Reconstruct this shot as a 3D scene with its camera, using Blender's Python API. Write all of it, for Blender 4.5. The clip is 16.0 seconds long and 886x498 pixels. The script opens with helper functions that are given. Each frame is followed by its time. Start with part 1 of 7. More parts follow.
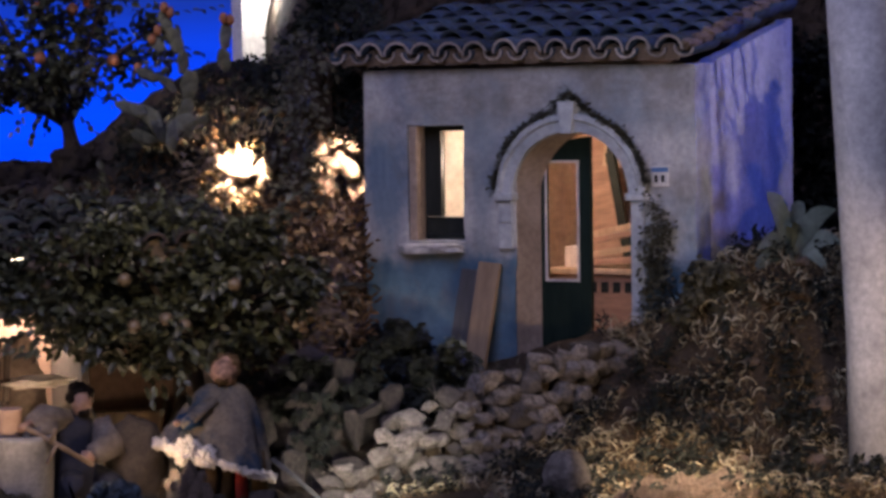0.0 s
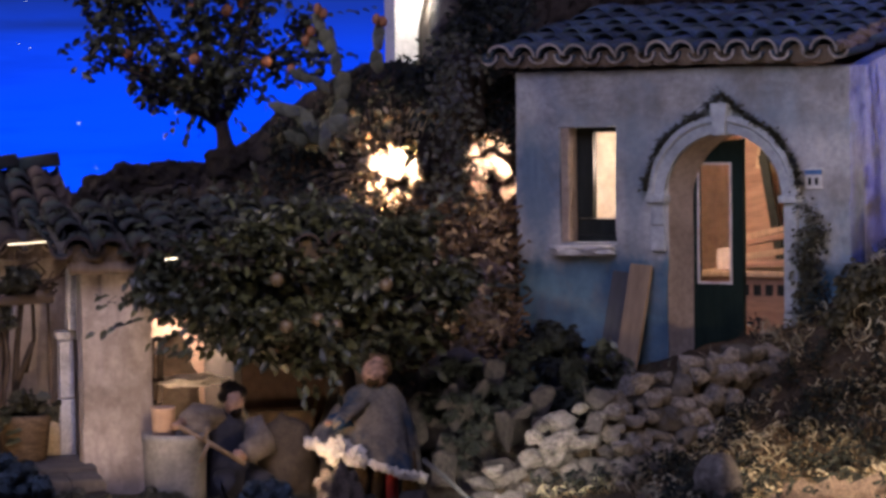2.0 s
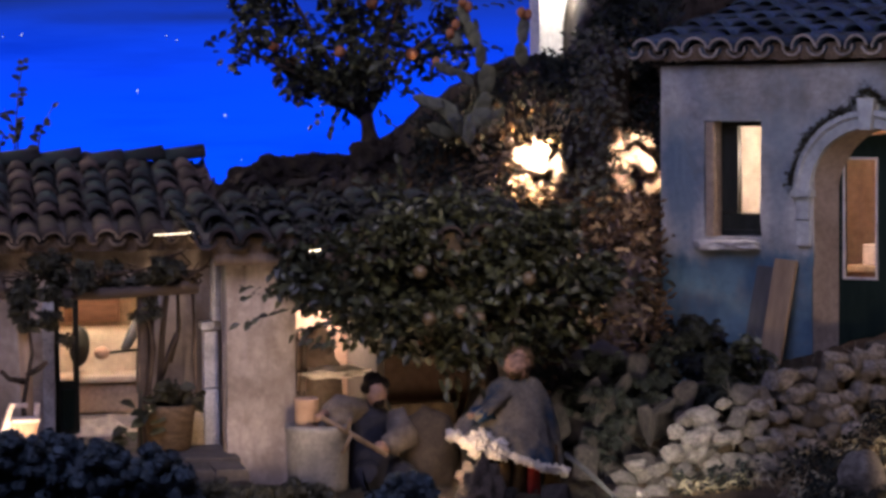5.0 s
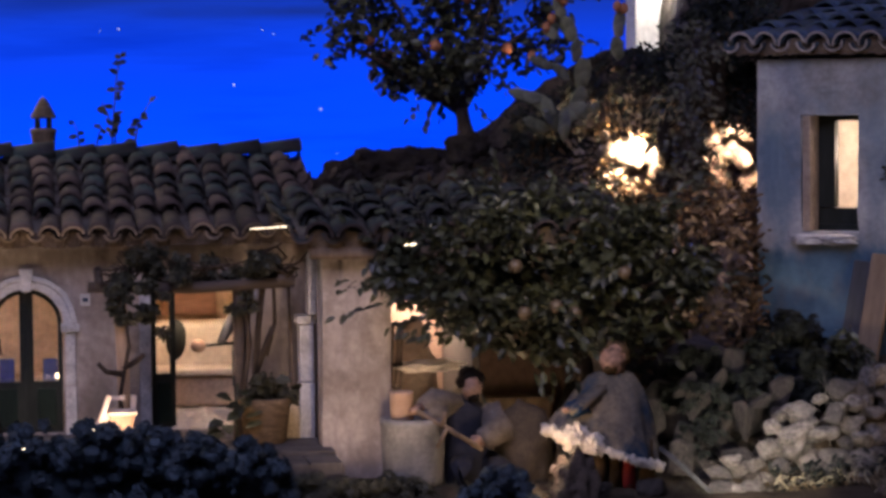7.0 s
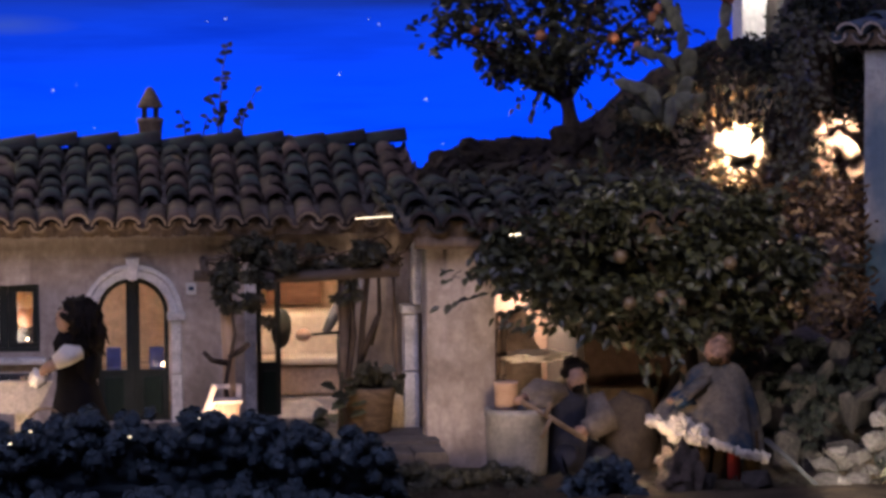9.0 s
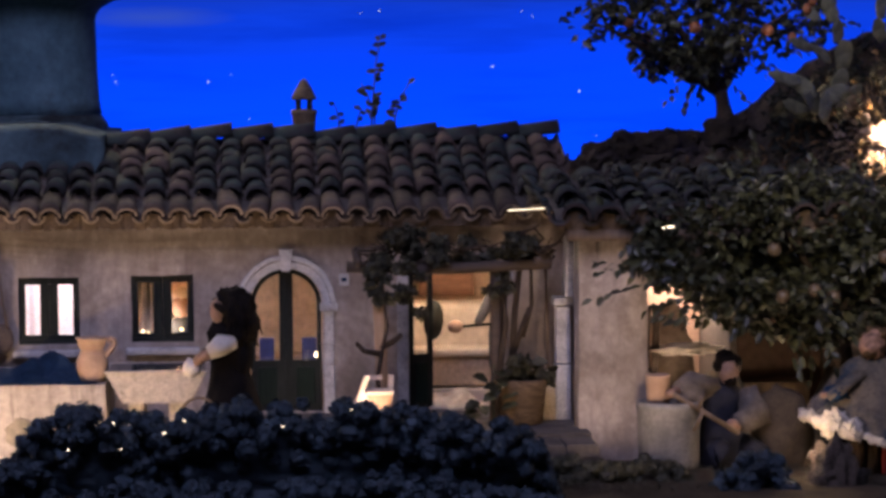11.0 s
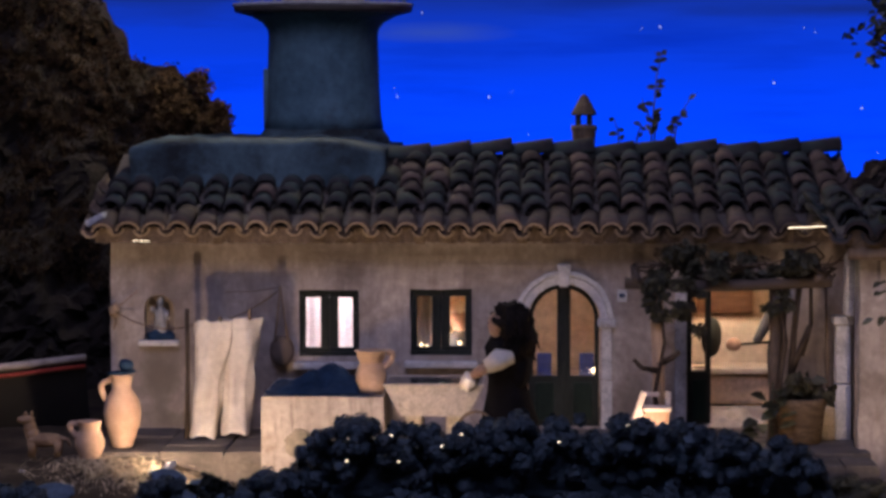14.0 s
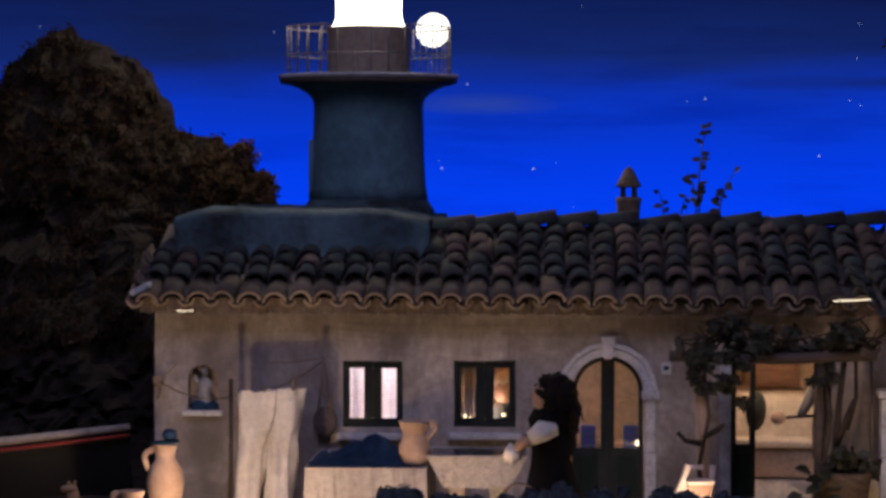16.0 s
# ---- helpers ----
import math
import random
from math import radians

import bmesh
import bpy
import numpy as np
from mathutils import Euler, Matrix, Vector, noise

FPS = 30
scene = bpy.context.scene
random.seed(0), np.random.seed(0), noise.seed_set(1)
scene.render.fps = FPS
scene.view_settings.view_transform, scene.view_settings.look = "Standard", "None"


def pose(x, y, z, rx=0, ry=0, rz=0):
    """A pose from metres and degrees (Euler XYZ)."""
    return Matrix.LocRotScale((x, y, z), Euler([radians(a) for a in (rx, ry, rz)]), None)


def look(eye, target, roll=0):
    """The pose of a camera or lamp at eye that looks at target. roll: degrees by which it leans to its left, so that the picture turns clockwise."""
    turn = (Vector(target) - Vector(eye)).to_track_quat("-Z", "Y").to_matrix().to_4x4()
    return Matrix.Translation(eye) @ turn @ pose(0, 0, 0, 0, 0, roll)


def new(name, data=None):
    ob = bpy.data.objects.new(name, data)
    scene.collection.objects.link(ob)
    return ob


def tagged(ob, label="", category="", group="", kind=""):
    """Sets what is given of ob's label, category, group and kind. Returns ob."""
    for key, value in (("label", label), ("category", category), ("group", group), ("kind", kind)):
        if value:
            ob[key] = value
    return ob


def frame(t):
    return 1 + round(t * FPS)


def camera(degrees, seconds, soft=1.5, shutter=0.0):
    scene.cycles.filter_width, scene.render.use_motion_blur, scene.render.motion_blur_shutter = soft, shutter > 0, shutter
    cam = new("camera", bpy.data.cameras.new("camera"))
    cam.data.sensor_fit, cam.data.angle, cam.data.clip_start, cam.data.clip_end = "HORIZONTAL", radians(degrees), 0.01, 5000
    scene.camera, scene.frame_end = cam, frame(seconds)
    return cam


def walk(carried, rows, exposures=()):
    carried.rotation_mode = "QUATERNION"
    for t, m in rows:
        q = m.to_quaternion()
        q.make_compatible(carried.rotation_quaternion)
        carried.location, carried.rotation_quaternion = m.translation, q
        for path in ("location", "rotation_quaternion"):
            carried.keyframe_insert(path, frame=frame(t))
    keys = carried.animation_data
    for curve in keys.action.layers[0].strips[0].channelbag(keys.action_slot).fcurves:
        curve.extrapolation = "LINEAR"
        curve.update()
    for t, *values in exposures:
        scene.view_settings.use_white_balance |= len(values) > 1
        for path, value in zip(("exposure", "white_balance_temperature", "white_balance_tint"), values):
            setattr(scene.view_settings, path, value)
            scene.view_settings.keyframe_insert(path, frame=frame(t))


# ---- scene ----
cam = camera(18.55, 16.0, soft=3.3)
EYE = 0.605
# seconds, yaw, pitch, roll: the camera turns on the spot
ROWS = [
    (0.0, -17.924, -2.967, 0.854),
    (0.5, -17.159, -2.969, 0.791),
    (1.0, -16.191, -2.951, 0.761),
    (1.5, -15.367, -2.930, 0.750),
    (2.0, -14.714, -2.893, 0.725),
    (2.5, -14.244, -2.895, 0.705),
    (3.0, -13.733, -2.916, 0.658),
    (3.5, -13.221, -2.944, 0.638),
    (4.0, -12.705, -2.944, 0.588),
    (6.5, -10.152, -3.115, 0.491),
    (7.0, -9.656, -3.114, 0.505),
    (7.5, -9.128, -3.130, 0.474),
    (8.0, -8.499, -3.211, 0.480),
    (10.5, -5.333, -3.403, 0.378),
    (11.0, -4.211, -3.454, 0.388),
    (11.5, -3.081, -3.503, 0.332),
    (12.0, -2.025, -3.531, 0.310),
    (12.5, -1.001, -3.497, 0.246),
    (13.0, -0.000, -3.435, 0.190),
    (13.5, 0.945, -3.310, 0.154),
    (14.0, 1.691, -3.100, 0.101),
    (14.5, 2.261, -2.796, 0.089),
    (15.0, 2.587, -2.438, 0.000),
    (15.5, 2.688, -2.024, -0.118),
    (16.0, 2.636, -1.594, -0.148),
]
walk(cam, [(t, pose(0, 0, EYE, 90 + pitch, roll, yaw)) for t, yaw, pitch, roll in ROWS], exposures=[(0.0, 0.33), (2.0, 0.35), (4.0, 0.33), (7.0, 0.25), (10.5, 0.18), (13.0, -0.02), (14.5, -0.16), (15.5, -0.42), (16.0, -0.45)])


# ---- light ----
world = bpy.data.worlds.new("night_room")
scene.world = world
world.use_nodes = True
bg = world.node_tree.nodes["Background"]
bg.inputs[0].default_value = (0.46, 0.44, 0.70, 1)
bg.inputs[1].default_value = 0.046


def lamp(name, kind, where, target, power, colour, size=0.03, cone=60, blend=0.6):
    data = bpy.data.lights.new(name, kind)
    data.energy, data.color = power, colour
    if kind == "AREA":
        data.size = size
    else:
        data.shadow_soft_size = size
    if kind == "SPOT":
        data.spot_size, data.spot_blend = radians(cone), blend
    ob = new(name, data)
    ob.matrix_world = look(where, target) if target else Matrix.Translation(where)
    return ob


WARM, PALE = (1.0, 0.70, 0.48), (1.0, 0.74, 0.59)
# footlights hidden behind the hedge and along the front of the stage
lamp("foot_lamp", "SPOT", (-0.605, 4.495, 0.022), (-0.57, 5.0, 0.23), 4.3, WARM, 0.009, 140)
lamp("foot_lamp", "SPOT", (-0.22, 4.46, 0.035), (-0.20, 5.0, 0.20), 1.65, WARM, 0.012, 140)
lamp("foot_lamp", "SPOT", (0.13, 4.47, 0.05), (0.14, 5.0, 0.27), 1.25, WARM, 0.012, 100)
lamp("foot_lamp", "POINT", (0.222, 4.655, 0.025), None, 0.75, WARM, 0.012)
lamp("foot_lamp", "POINT", (-0.60, 4.50, 0.026), None, 0.5, WARM, 0.009)
lamp("foot_lamp", "SPOT", (0.60, 4.12, 0.0), (0.63, 4.75, 0.16), 8.0, WARM, 0.03, 46, 0.9)
lamp("foot_lamp", "POINT", (0.915, 4.415, 0.02), None, 0.5, WARM, 0.012)
lamp("foot_lamp", "SPOT", (1.15, 3.9, 0.05), (1.32, 4.55, -0.02), 26.0, (1.0, 0.84, 0.70), 0.02, 34)
lamp("foot_lamp", "SPOT", (1.9, 3.5, 0.12), (2.0, 4.55, 0.08), 14.5, WARM, 0.02, 62)
lamp("foot_lamp", "SPOT", (1.62, 3.55, 0.42), (1.755, 4.17, 0.0), 105.0, WARM, 0.02, 29, 1.0)
# added fill under the citrus tree, hidden by the sack; no lamp known
lamp("foot_lamp", "POINT", (0.93, 4.69, 0.03), None, 0.38, WARM, 0.01)
lamp("foot_lamp", "POINT", (-0.42, 4.53, -0.005), None, 0.4, WARM, 0.01)
lamp("foot_lamp", "POINT", (-1.05, 4.55, 0.1), None, 0.2, WARM, 0.02)
# unseen stage lamps over the front edge, and one large added fill
lamp("stage_lamp", "SPOT", (-0.95, 2.7, 0.80), (2.04, 4.86, 0.55), 33, (0.58, 0.76, 1.0), 0.06, 13.5, 1.0)
lamp("stage_lamp", "SPOT", (-0.2, 2.4, 1.3), (2.22, 4.38, 0.33), 36, (0.86, 0.88, 1.0), 0.05, 19, 0.9)
lamp("stage_lamp", "SPOT", (3.25, 4.05, 1.75), (2.1, 5.15, 0.68), 66, (0.08, 0.14, 1.0), 0.02, 34)
lamp("stage_lamp", "SPOT", (3.3, 3.3, 1.25), (2.15, 4.95, 0.62), 50, (1.0, 0.82, 0.78), 0.012, 30, 0.7)
lamp("stage_lamp", "SPOT", (0.5, 2.4, 1.35), (1.02, 4.6, 0.33), 82, (1.0, 0.78, 0.56), 0.05, 13, 0.8)
# added fill that lifts the dark parts, no such lamp known
lamp("stage_fill", "AREA", (-0.5, 2.0, 3.2), (0.35, 5.2, 0.2), 104, (0.57, 0.55, 0.93), 2.5)
lamp("stage_lamp", "SPOT", (0.4, 5.0, 2.1), (-0.84, 6.0, 0.80), 26, (1.0, 0.60, 0.44), 0.05, 13, 1.0)
# lamps in the rooms and the hidden lamps in the rocks
lamp("room_lamp", "POINT", (-0.36, 5.22, 0.26), None, 2.0, (0.95, 0.86, 1.0), 0.02)
lamp("room_lamp", "POINT", (-0.16, 5.14, 0.155), None, 1.0, PALE, 0.01)
lamp("room_lamp", "POINT", (-0.013, 5.12, 0.20), None, 0.48, (1.0, 0.82, 0.80), 0.01)
lamp("room_lamp", "POINT", (0.385, 5.075, 0.25), None, 0.8, (1.0, 0.70, 0.50), 0.02)
lamp("stable_lamp", "POINT", (0.800, 5.02, 0.235), None, 2.3, PALE, 0.012)
lamp("stable_lamp", "POINT", (0.745, 4.725, 0.085), None, 0.13, WARM, 0.008)
lamp("room_lamp", "POINT", (1.93, 5.20, 0.60), None, 1.25, PALE, 0.02)
lamp("room_lamp", "POINT", (1.79, 5.27, 0.50), None, 2.2, PALE, 0.02)
lamp("rock_lamp", "SPOT", (1.300, 5.315, 0.515), (1.300, 5.40, 0.48), 11.0, (1.0, 0.68, 0.48), 0.004, 132, 0.6)
lamp("rock_lamp", "SPOT", (1.528, 5.345, 0.515), (1.518, 5.44, 0.478), 7.5, (1.0, 0.64, 0.46), 0.004, 125, 0.6)
# added fill for the rock column beside the cottage, not a known lamp
lamp("rock_lamp", "SPOT", (1.33, 4.93, 0.55), (1.40, 5.2, 0.28), 1.25, (1.0, 0.68, 0.46), 0.01, 75, 0.8)
lamp("tree_lamp", "POINT", (1.08, 5.60, 0.50), None, 5.0, WARM, 0.02)
lamp("beacon_lamp", "POINT", (-0.42, 5.7, 1.25), None, 16.0, (1.0, 0.85, 0.65), 0.04)
lamp("white_wall_lamp", "POINT", (1.545, 6.09, 0.86), None, 1.1, (1.0, 0.92, 0.82), 0.006)


# ---- materials ----
def ramp(nt, fac, stops):
    n = nt.nodes.new("ShaderNodeValToRGB")
    e = n.color_ramp.elements
    (e[0].position, first), (e[1].position, last) = stops[0], stops[-1]
    e[0].color, e[1].color = (*first, 1), (*last, 1)
    for p, c in stops[1:-1]:
        e.new(p).color = (*c, 1)
    nt.links.new(fac, n.inputs[0])
    return n.outputs[0]


def mixed(nt, fac, a, b, blend="MIX"):
    n = nt.nodes.new("ShaderNodeMix")
    n.data_type, n.blend_type = "RGBA", blend
    for socket, value in ((n.inputs[0], fac), (n.inputs[6], a), (n.inputs[7], b)):
        if isinstance(value, (tuple, float, int)):
            socket.default_value = (*value, 1) if isinstance(value, tuple) else value
        else:
            nt.links.new(value, socket)
    return n.outputs[2]


def noise_of(nt, scale, detail=6, rough=0.6, stretch=(1, 1, 1), coords="Object"):
    tc, mp, n = (nt.nodes.new("ShaderNode" + k) for k in ("TexCoord", "Mapping", "TexNoise"))
    nt.links.new(tc.outputs[coords], mp.inputs[0])
    mp.inputs["Scale"].default_value = stretch
    nt.links.new(mp.outputs[0], n.inputs["Vector"])
    n.inputs["Scale"].default_value, n.inputs["Detail"].default_value, n.inputs["Roughness"].default_value = scale, detail, rough
    return n.outputs["Fac"]


def surface(name, dark, light, scale=12, fine=90, rough=0.85, bump=0.4, depth=0.003, stain=None, stain_at=(0.55, 0.7), vary=0.0, island=False, stretch=(1, 1, 1), metal=0.0, grainy=0.8):
    """Two scales of colour noise, a stain on top, and bump."""
    m = bpy.data.materials.new(name)
    m.use_nodes = True
    nt = m.node_tree
    b = nt.nodes["Principled BSDF"]
    b.inputs["Roughness"].default_value, b.inputs["Metallic"].default_value = rough, metal
    big, small = noise_of(nt, scale, 5, 0.6, stretch), noise_of(nt, fine, 6, 0.65, stretch)
    mid = tuple((a + c) / 2 for a, c in zip(dark, light))
    col = ramp(nt, big, [(0.3, dark), (0.5, mid), (0.72, light)])
    grain = ramp(nt, small, [(0.3, (0.62, 0.62, 0.62)), (0.7, (1.15, 1.15, 1.15))])
    col = mixed(nt, grainy, col, grain, "MULTIPLY")
    if stain:
        f = ramp(nt, noise_of(nt, scale * 0.6, 8, 0.7, stretch), [(stain_at[0], (0, 0, 0)), (stain_at[1], (1, 1, 1))])
        col = mixed(nt, f, col, stain)
    if vary:
        if island:
            rnd = nt.nodes.new("ShaderNodeNewGeometry").outputs["Random Per Island"]
        else:
            rnd = nt.nodes.new("ShaderNodeObjectInfo").outputs["Random"]
        f = ramp(nt, rnd, [(0.0, (1 - vary,) * 3), (1.0, (1 + vary,) * 3)])
        col = mixed(nt, 1.0, col, f, "MULTIPLY")
    nt.links.new(col, b.inputs["Base Color"])
    bp = nt.nodes.new("ShaderNodeBump")
    bp.inputs["Strength"].default_value, bp.inputs["Distance"].default_value = bump, depth
    nt.links.new(mixed(nt, 0.5, big, small), bp.inputs["Height"])
    nt.links.new(bp.outputs[0], b.inputs["Normal"])
    return m


def glowing(name, colour, strength):
    m = bpy.data.materials.new(name)
    m.use_nodes = True
    nt = m.node_tree
    nt.nodes.remove(nt.nodes["Principled BSDF"])
    e = nt.nodes.new("ShaderNodeEmission")
    e.inputs[0].default_value, e.inputs[1].default_value = (*colour, 1), strength
    nt.links.new(e.outputs[0], nt.nodes["Material Output"].inputs[0])
    return m


def sky_material():
    m = glowing("painted_night_sky", (0, 0, 1), 1.25)
    nt = m.node_tree
    e = nt.nodes["Emission"]
    tc, sep = nt.nodes.new("ShaderNodeTexCoord"), nt.nodes.new("ShaderNodeSeparateXYZ")
    nt.links.new(tc.outputs["Object"], sep.inputs[0])
    add = nt.nodes.new("ShaderNodeMath")
    add.operation = "MULTIPLY_ADD"
    nt.links.new(noise_of(nt, 1.2, 5, 0.55, (0.5, 1, 4.0)), add.inputs[0])
    add.inputs[1].default_value = 0.22
    nt.links.new(sep.outputs["Z"], add.inputs[2])
    half = nt.nodes.new("ShaderNodeMath")
    half.operation = "MULTIPLY"
    nt.links.new(add.outputs[0], half.inputs[0])
    half.inputs[1].default_value = 0.7
    col = ramp(nt, half.outputs[0], [(0.42, (0.0008, 0.056, 1.0)), (0.53, (0.001, 0.046, 0.82)), (0.635, (0.003, 0.037, 0.56)), (0.735, (0.007, 0.022, 0.17)), (0.90, (0.004, 0.009, 0.058))])
    cloud = ramp(nt, noise_of(nt, 1.6, 6, 0.6, (0.7, 1, 7.0)), [(0.5, (1, 1, 1)), (0.75, (0.45, 0.5, 0.62))])
    col = mixed(nt, 0.7, col, cloud, "MULTIPLY")
    for cx, cz, wx, wz, tone in ((-0.25, 0.80, 0.42, 0.055, (0.030, 0.065, 0.33)), (-1.05, 0.99, 0.85, 0.30, (0.007, 0.014, 0.06)), (0.9, 0.86, 0.9, 0.05, (0.006, 0.016, 0.10)), (0.95, 1.10, 1.0, 0.38, (0.005, 0.010, 0.055))):
        mp, ln = nt.nodes.new("ShaderNodeMapping"), nt.nodes.new("ShaderNodeVectorMath")
        mp.inputs["Location"].default_value, mp.inputs["Scale"].default_value = (-cx / wx, 0, -cz / wz), (1 / wx, 0, 1 / wz)
        nt.links.new(tc.outputs["Object"], mp.inputs[0])
        ln.operation = "LENGTH"
        nt.links.new(mp.outputs[0], ln.inputs[0])
        wisp = nt.nodes.new("ShaderNodeMath")
        wisp.operation = "MULTIPLY_ADD"
        nt.links.new(noise_of(nt, 2.4, 6, 0.65, (0.7, 1, 5.0)), wisp.inputs[0])
        wisp.inputs[1].default_value = 0.85
        nt.links.new(ln.outputs["Value"], wisp.inputs[2])
        f = ramp(nt, wisp.outputs[0], [(0.45, (0.68, 0.68, 0.68)), (1.0, (0.0, 0.0, 0.0))])
        col = mixed(nt, f, col, tone)
    nt.links.new(col, e.inputs[0])
    return m


PLASTER = surface("warm_plaster", (0.34, 0.285, 0.25), (0.55, 0.475, 0.43), 7, 70, 0.9, 0.6, 0.003, (0.14, 0.11, 0.092), (0.45, 0.70), stretch=(1, 1, 0.75))
LIME = surface("limewash", (0.34, 0.34, 0.36), (0.55, 0.55, 0.55), 9, 80, 0.9, 0.6, 0.004, (0.2, 0.2, 0.22), (0.6, 0.8))
ROSE = surface("rose_brown_plaster", (0.32, 0.205, 0.15), (0.48, 0.33, 0.25), 8, 60, 0.9, 0.3, 0.002)
REDWOOD = surface("orange_brown_wood", (0.32, 0.17, 0.105), (0.50, 0.29, 0.19), 18, 120, 0.7, 0.4, 0.001, stretch=(0.2, 1, 1), vary=0.2)
INNER = surface("room_plaster", (0.55, 0.40, 0.27), (0.75, 0.58, 0.42), 8, 60, 0.9, 0.3, 0.002)
BLUELIME = surface("bluish_limewash", (0.25, 0.28, 0.32), (0.46, 0.49, 0.53), 9, 80, 0.9, 0.6, 0.004, (0.15, 0.17, 0.20), (0.55, 0.75))
STONEWHITE = surface("pale_stone", (0.45, 0.44, 0.44), (0.68, 0.66, 0.63), 25, 160, 0.85, 0.6, 0.002, (0.26, 0.25, 0.24), (0.6, 0.75))
TUFA = surface("pitted_stone", (0.42, 0.36, 0.30), (0.66, 0.58, 0.48), 60, 200, 0.9, 1.0, 0.004, (0.16, 0.12, 0.09), (0.62, 0.66))
TILE = surface("old_clay_tile", (0.034, 0.022, 0.018), (0.122, 0.080, 0.064), 28, 160, 0.9, 0.8, 0.002, (0.045, 0.045, 0.04), (0.52, 0.66), vary=0.5)
TILEMOSS = surface("mossy_clay_tile", (0.013, 0.014, 0.015), (0.058, 0.048, 0.046), 30, 160, 0.95, 0.6, 0.002, (0.024, 0.038, 0.036), (0.46, 0.58), vary=0.4)
MORTAR = surface("brown_mortar", (0.08, 0.055, 0.035), (0.19, 0.135, 0.085), 50, 200, 0.95, 0.7, 0.002)
# rim colours hold both lime smears and lamplight on the eave tile ends
TILERIM = surface("lime_smeared_lit_rim", (0.16, 0.115, 0.07), (0.36, 0.27, 0.18), 50, 200, 0.95, 0.7, 0.002, vary=0.3)
PALERIM = surface("pale_lime_lit_rim", (0.19, 0.155, 0.135), (0.42, 0.36, 0.32), 50, 200, 0.95, 0.7, 0.002, vary=0.3)
# blue lamplight on the cottage roof is put into this tile colour
ROOFDARK = surface("blue_lit_old_tile", (0.013, 0.026, 0.040), (0.050, 0.076, 0.108), 28, 160, 0.9, 0.8, 0.002, (0.03, 0.034, 0.032), (0.5, 0.64), vary=0.5)
ROUGHHEAD = surface("mottled_brown_clay", (0.06, 0.03, 0.02), (0.55, 0.32, 0.23), 55, 160, 0.7, 0.8, 0.004)
CLOAK = surface("grey_tan_wool", (0.07, 0.068, 0.068), (0.27, 0.225, 0.17), 16, 160, 0.95, 1.0, 0.004, (0.03, 0.055, 0.09), (0.47, 0.60))
BROWNWOOD = surface("dark_brown_wood", (0.045, 0.032, 0.026), (0.12, 0.088, 0.068), 18, 120, 0.85, 0.6, 0.002, stretch=(0.15, 1, 1))
PALEPAINT = surface("pale_pink_paint", (0.55, 0.43, 0.36), (0.75, 0.62, 0.54), 30, 140, 0.8, 0.3, 0.001)
WATER = surface("dark_water", (0.004, 0.012, 0.022), (0.010, 0.025, 0.04), 10, 60, 0.12, 0.1, 0.001)
DARKWOOD = surface("dark_painted_wood", (0.012, 0.014, 0.012), (0.03, 0.035, 0.03), 25, 150, 0.6, 0.3, 0.001, stretch=(1, 1, 0.2))
GREENWOOD = surface("dark_green_paint", (0.006, 0.014, 0.011), (0.016, 0.028, 0.021), 25, 150, 0.55, 0.3, 0.001, stretch=(1, 1, 0.2))
WOOD = surface("weathered_wood", (0.14, 0.095, 0.06), (0.30, 0.22, 0.15), 18, 120, 0.8, 0.6, 0.002, (0.07, 0.05, 0.035), (0.58, 0.7), stretch=(1, 1, 0.15), vary=0.15)
PALEWOOD = surface("pale_wood", (0.34, 0.22, 0.13), (0.55, 0.38, 0.24), 18, 120, 0.7, 0.4, 0.001, stretch=(1, 1, 0.2))
CLAY = surface("terracotta", (0.34, 0.215, 0.145), (0.52, 0.365, 0.265), 22, 140, 0.8, 0.3, 0.001, (0.36, 0.22, 0.15), (0.6, 0.75), grainy=0.35)
CLOTHWHITE = surface("coarse_linen", (0.52, 0.46, 0.39), (0.76, 0.70, 0.60), 20, 90, 0.95, 0.2, 0.001, grainy=0.35)
TANPLASTER = surface("tan_plaster", (0.22, 0.17, 0.13), (0.40, 0.32, 0.26), 12, 80, 0.9, 0.6, 0.003)
# darker than TEAL, with near-black blotches
TEALDARK = surface("dark_blotched_render", (0.036, 0.070, 0.086), (0.115, 0.185, 0.21), 9, 60, 0.9, 0.8, 0.004, (0.012, 0.016, 0.018), (0.45, 0.62))
GREYWOOD = surface("blue_grey_board", (0.035, 0.038, 0.045), (0.09, 0.09, 0.095), 18, 120, 0.8, 0.5, 0.002, stretch=(1, 1, 0.15))
CLOTHBLUE = surface("blue_cloth", (0.012, 0.03, 0.06), (0.03, 0.06, 0.11), 20, 200, 0.95, 0.4, 0.001)
CLOTHBLACK = surface("black_cloth", (0.003, 0.003, 0.004), (0.010, 0.009, 0.010), 30, 200, 0.95, 0.4, 0.001, grainy=0.35)
CLOTHGREY = surface("grey_wool", (0.06, 0.07, 0.08), (0.15, 0.15, 0.15), 30, 200, 0.95, 0.6, 0.002, grainy=0.35)
CLOTHRED = surface("red_cloth", (0.30, 0.02, 0.02), (0.45, 0.05, 0.04), 30, 200, 0.9, 0.4, 0.001)
FLEECE = surface("raw_fleece", (0.50, 0.44, 0.36), (0.75, 0.68, 0.56), 60, 220, 1.0, 1.0, 0.004, grainy=0.35)
SKIN = surface("painted_clay_flesh", (0.26, 0.15, 0.10), (0.38, 0.23, 0.16), 40, 150, 0.6, 0.2, 0.001)
HAIR = surface("painted_brown", (0.005, 0.004, 0.004), (0.018, 0.013, 0.010), 60, 200, 0.8, 0.5, 0.002)
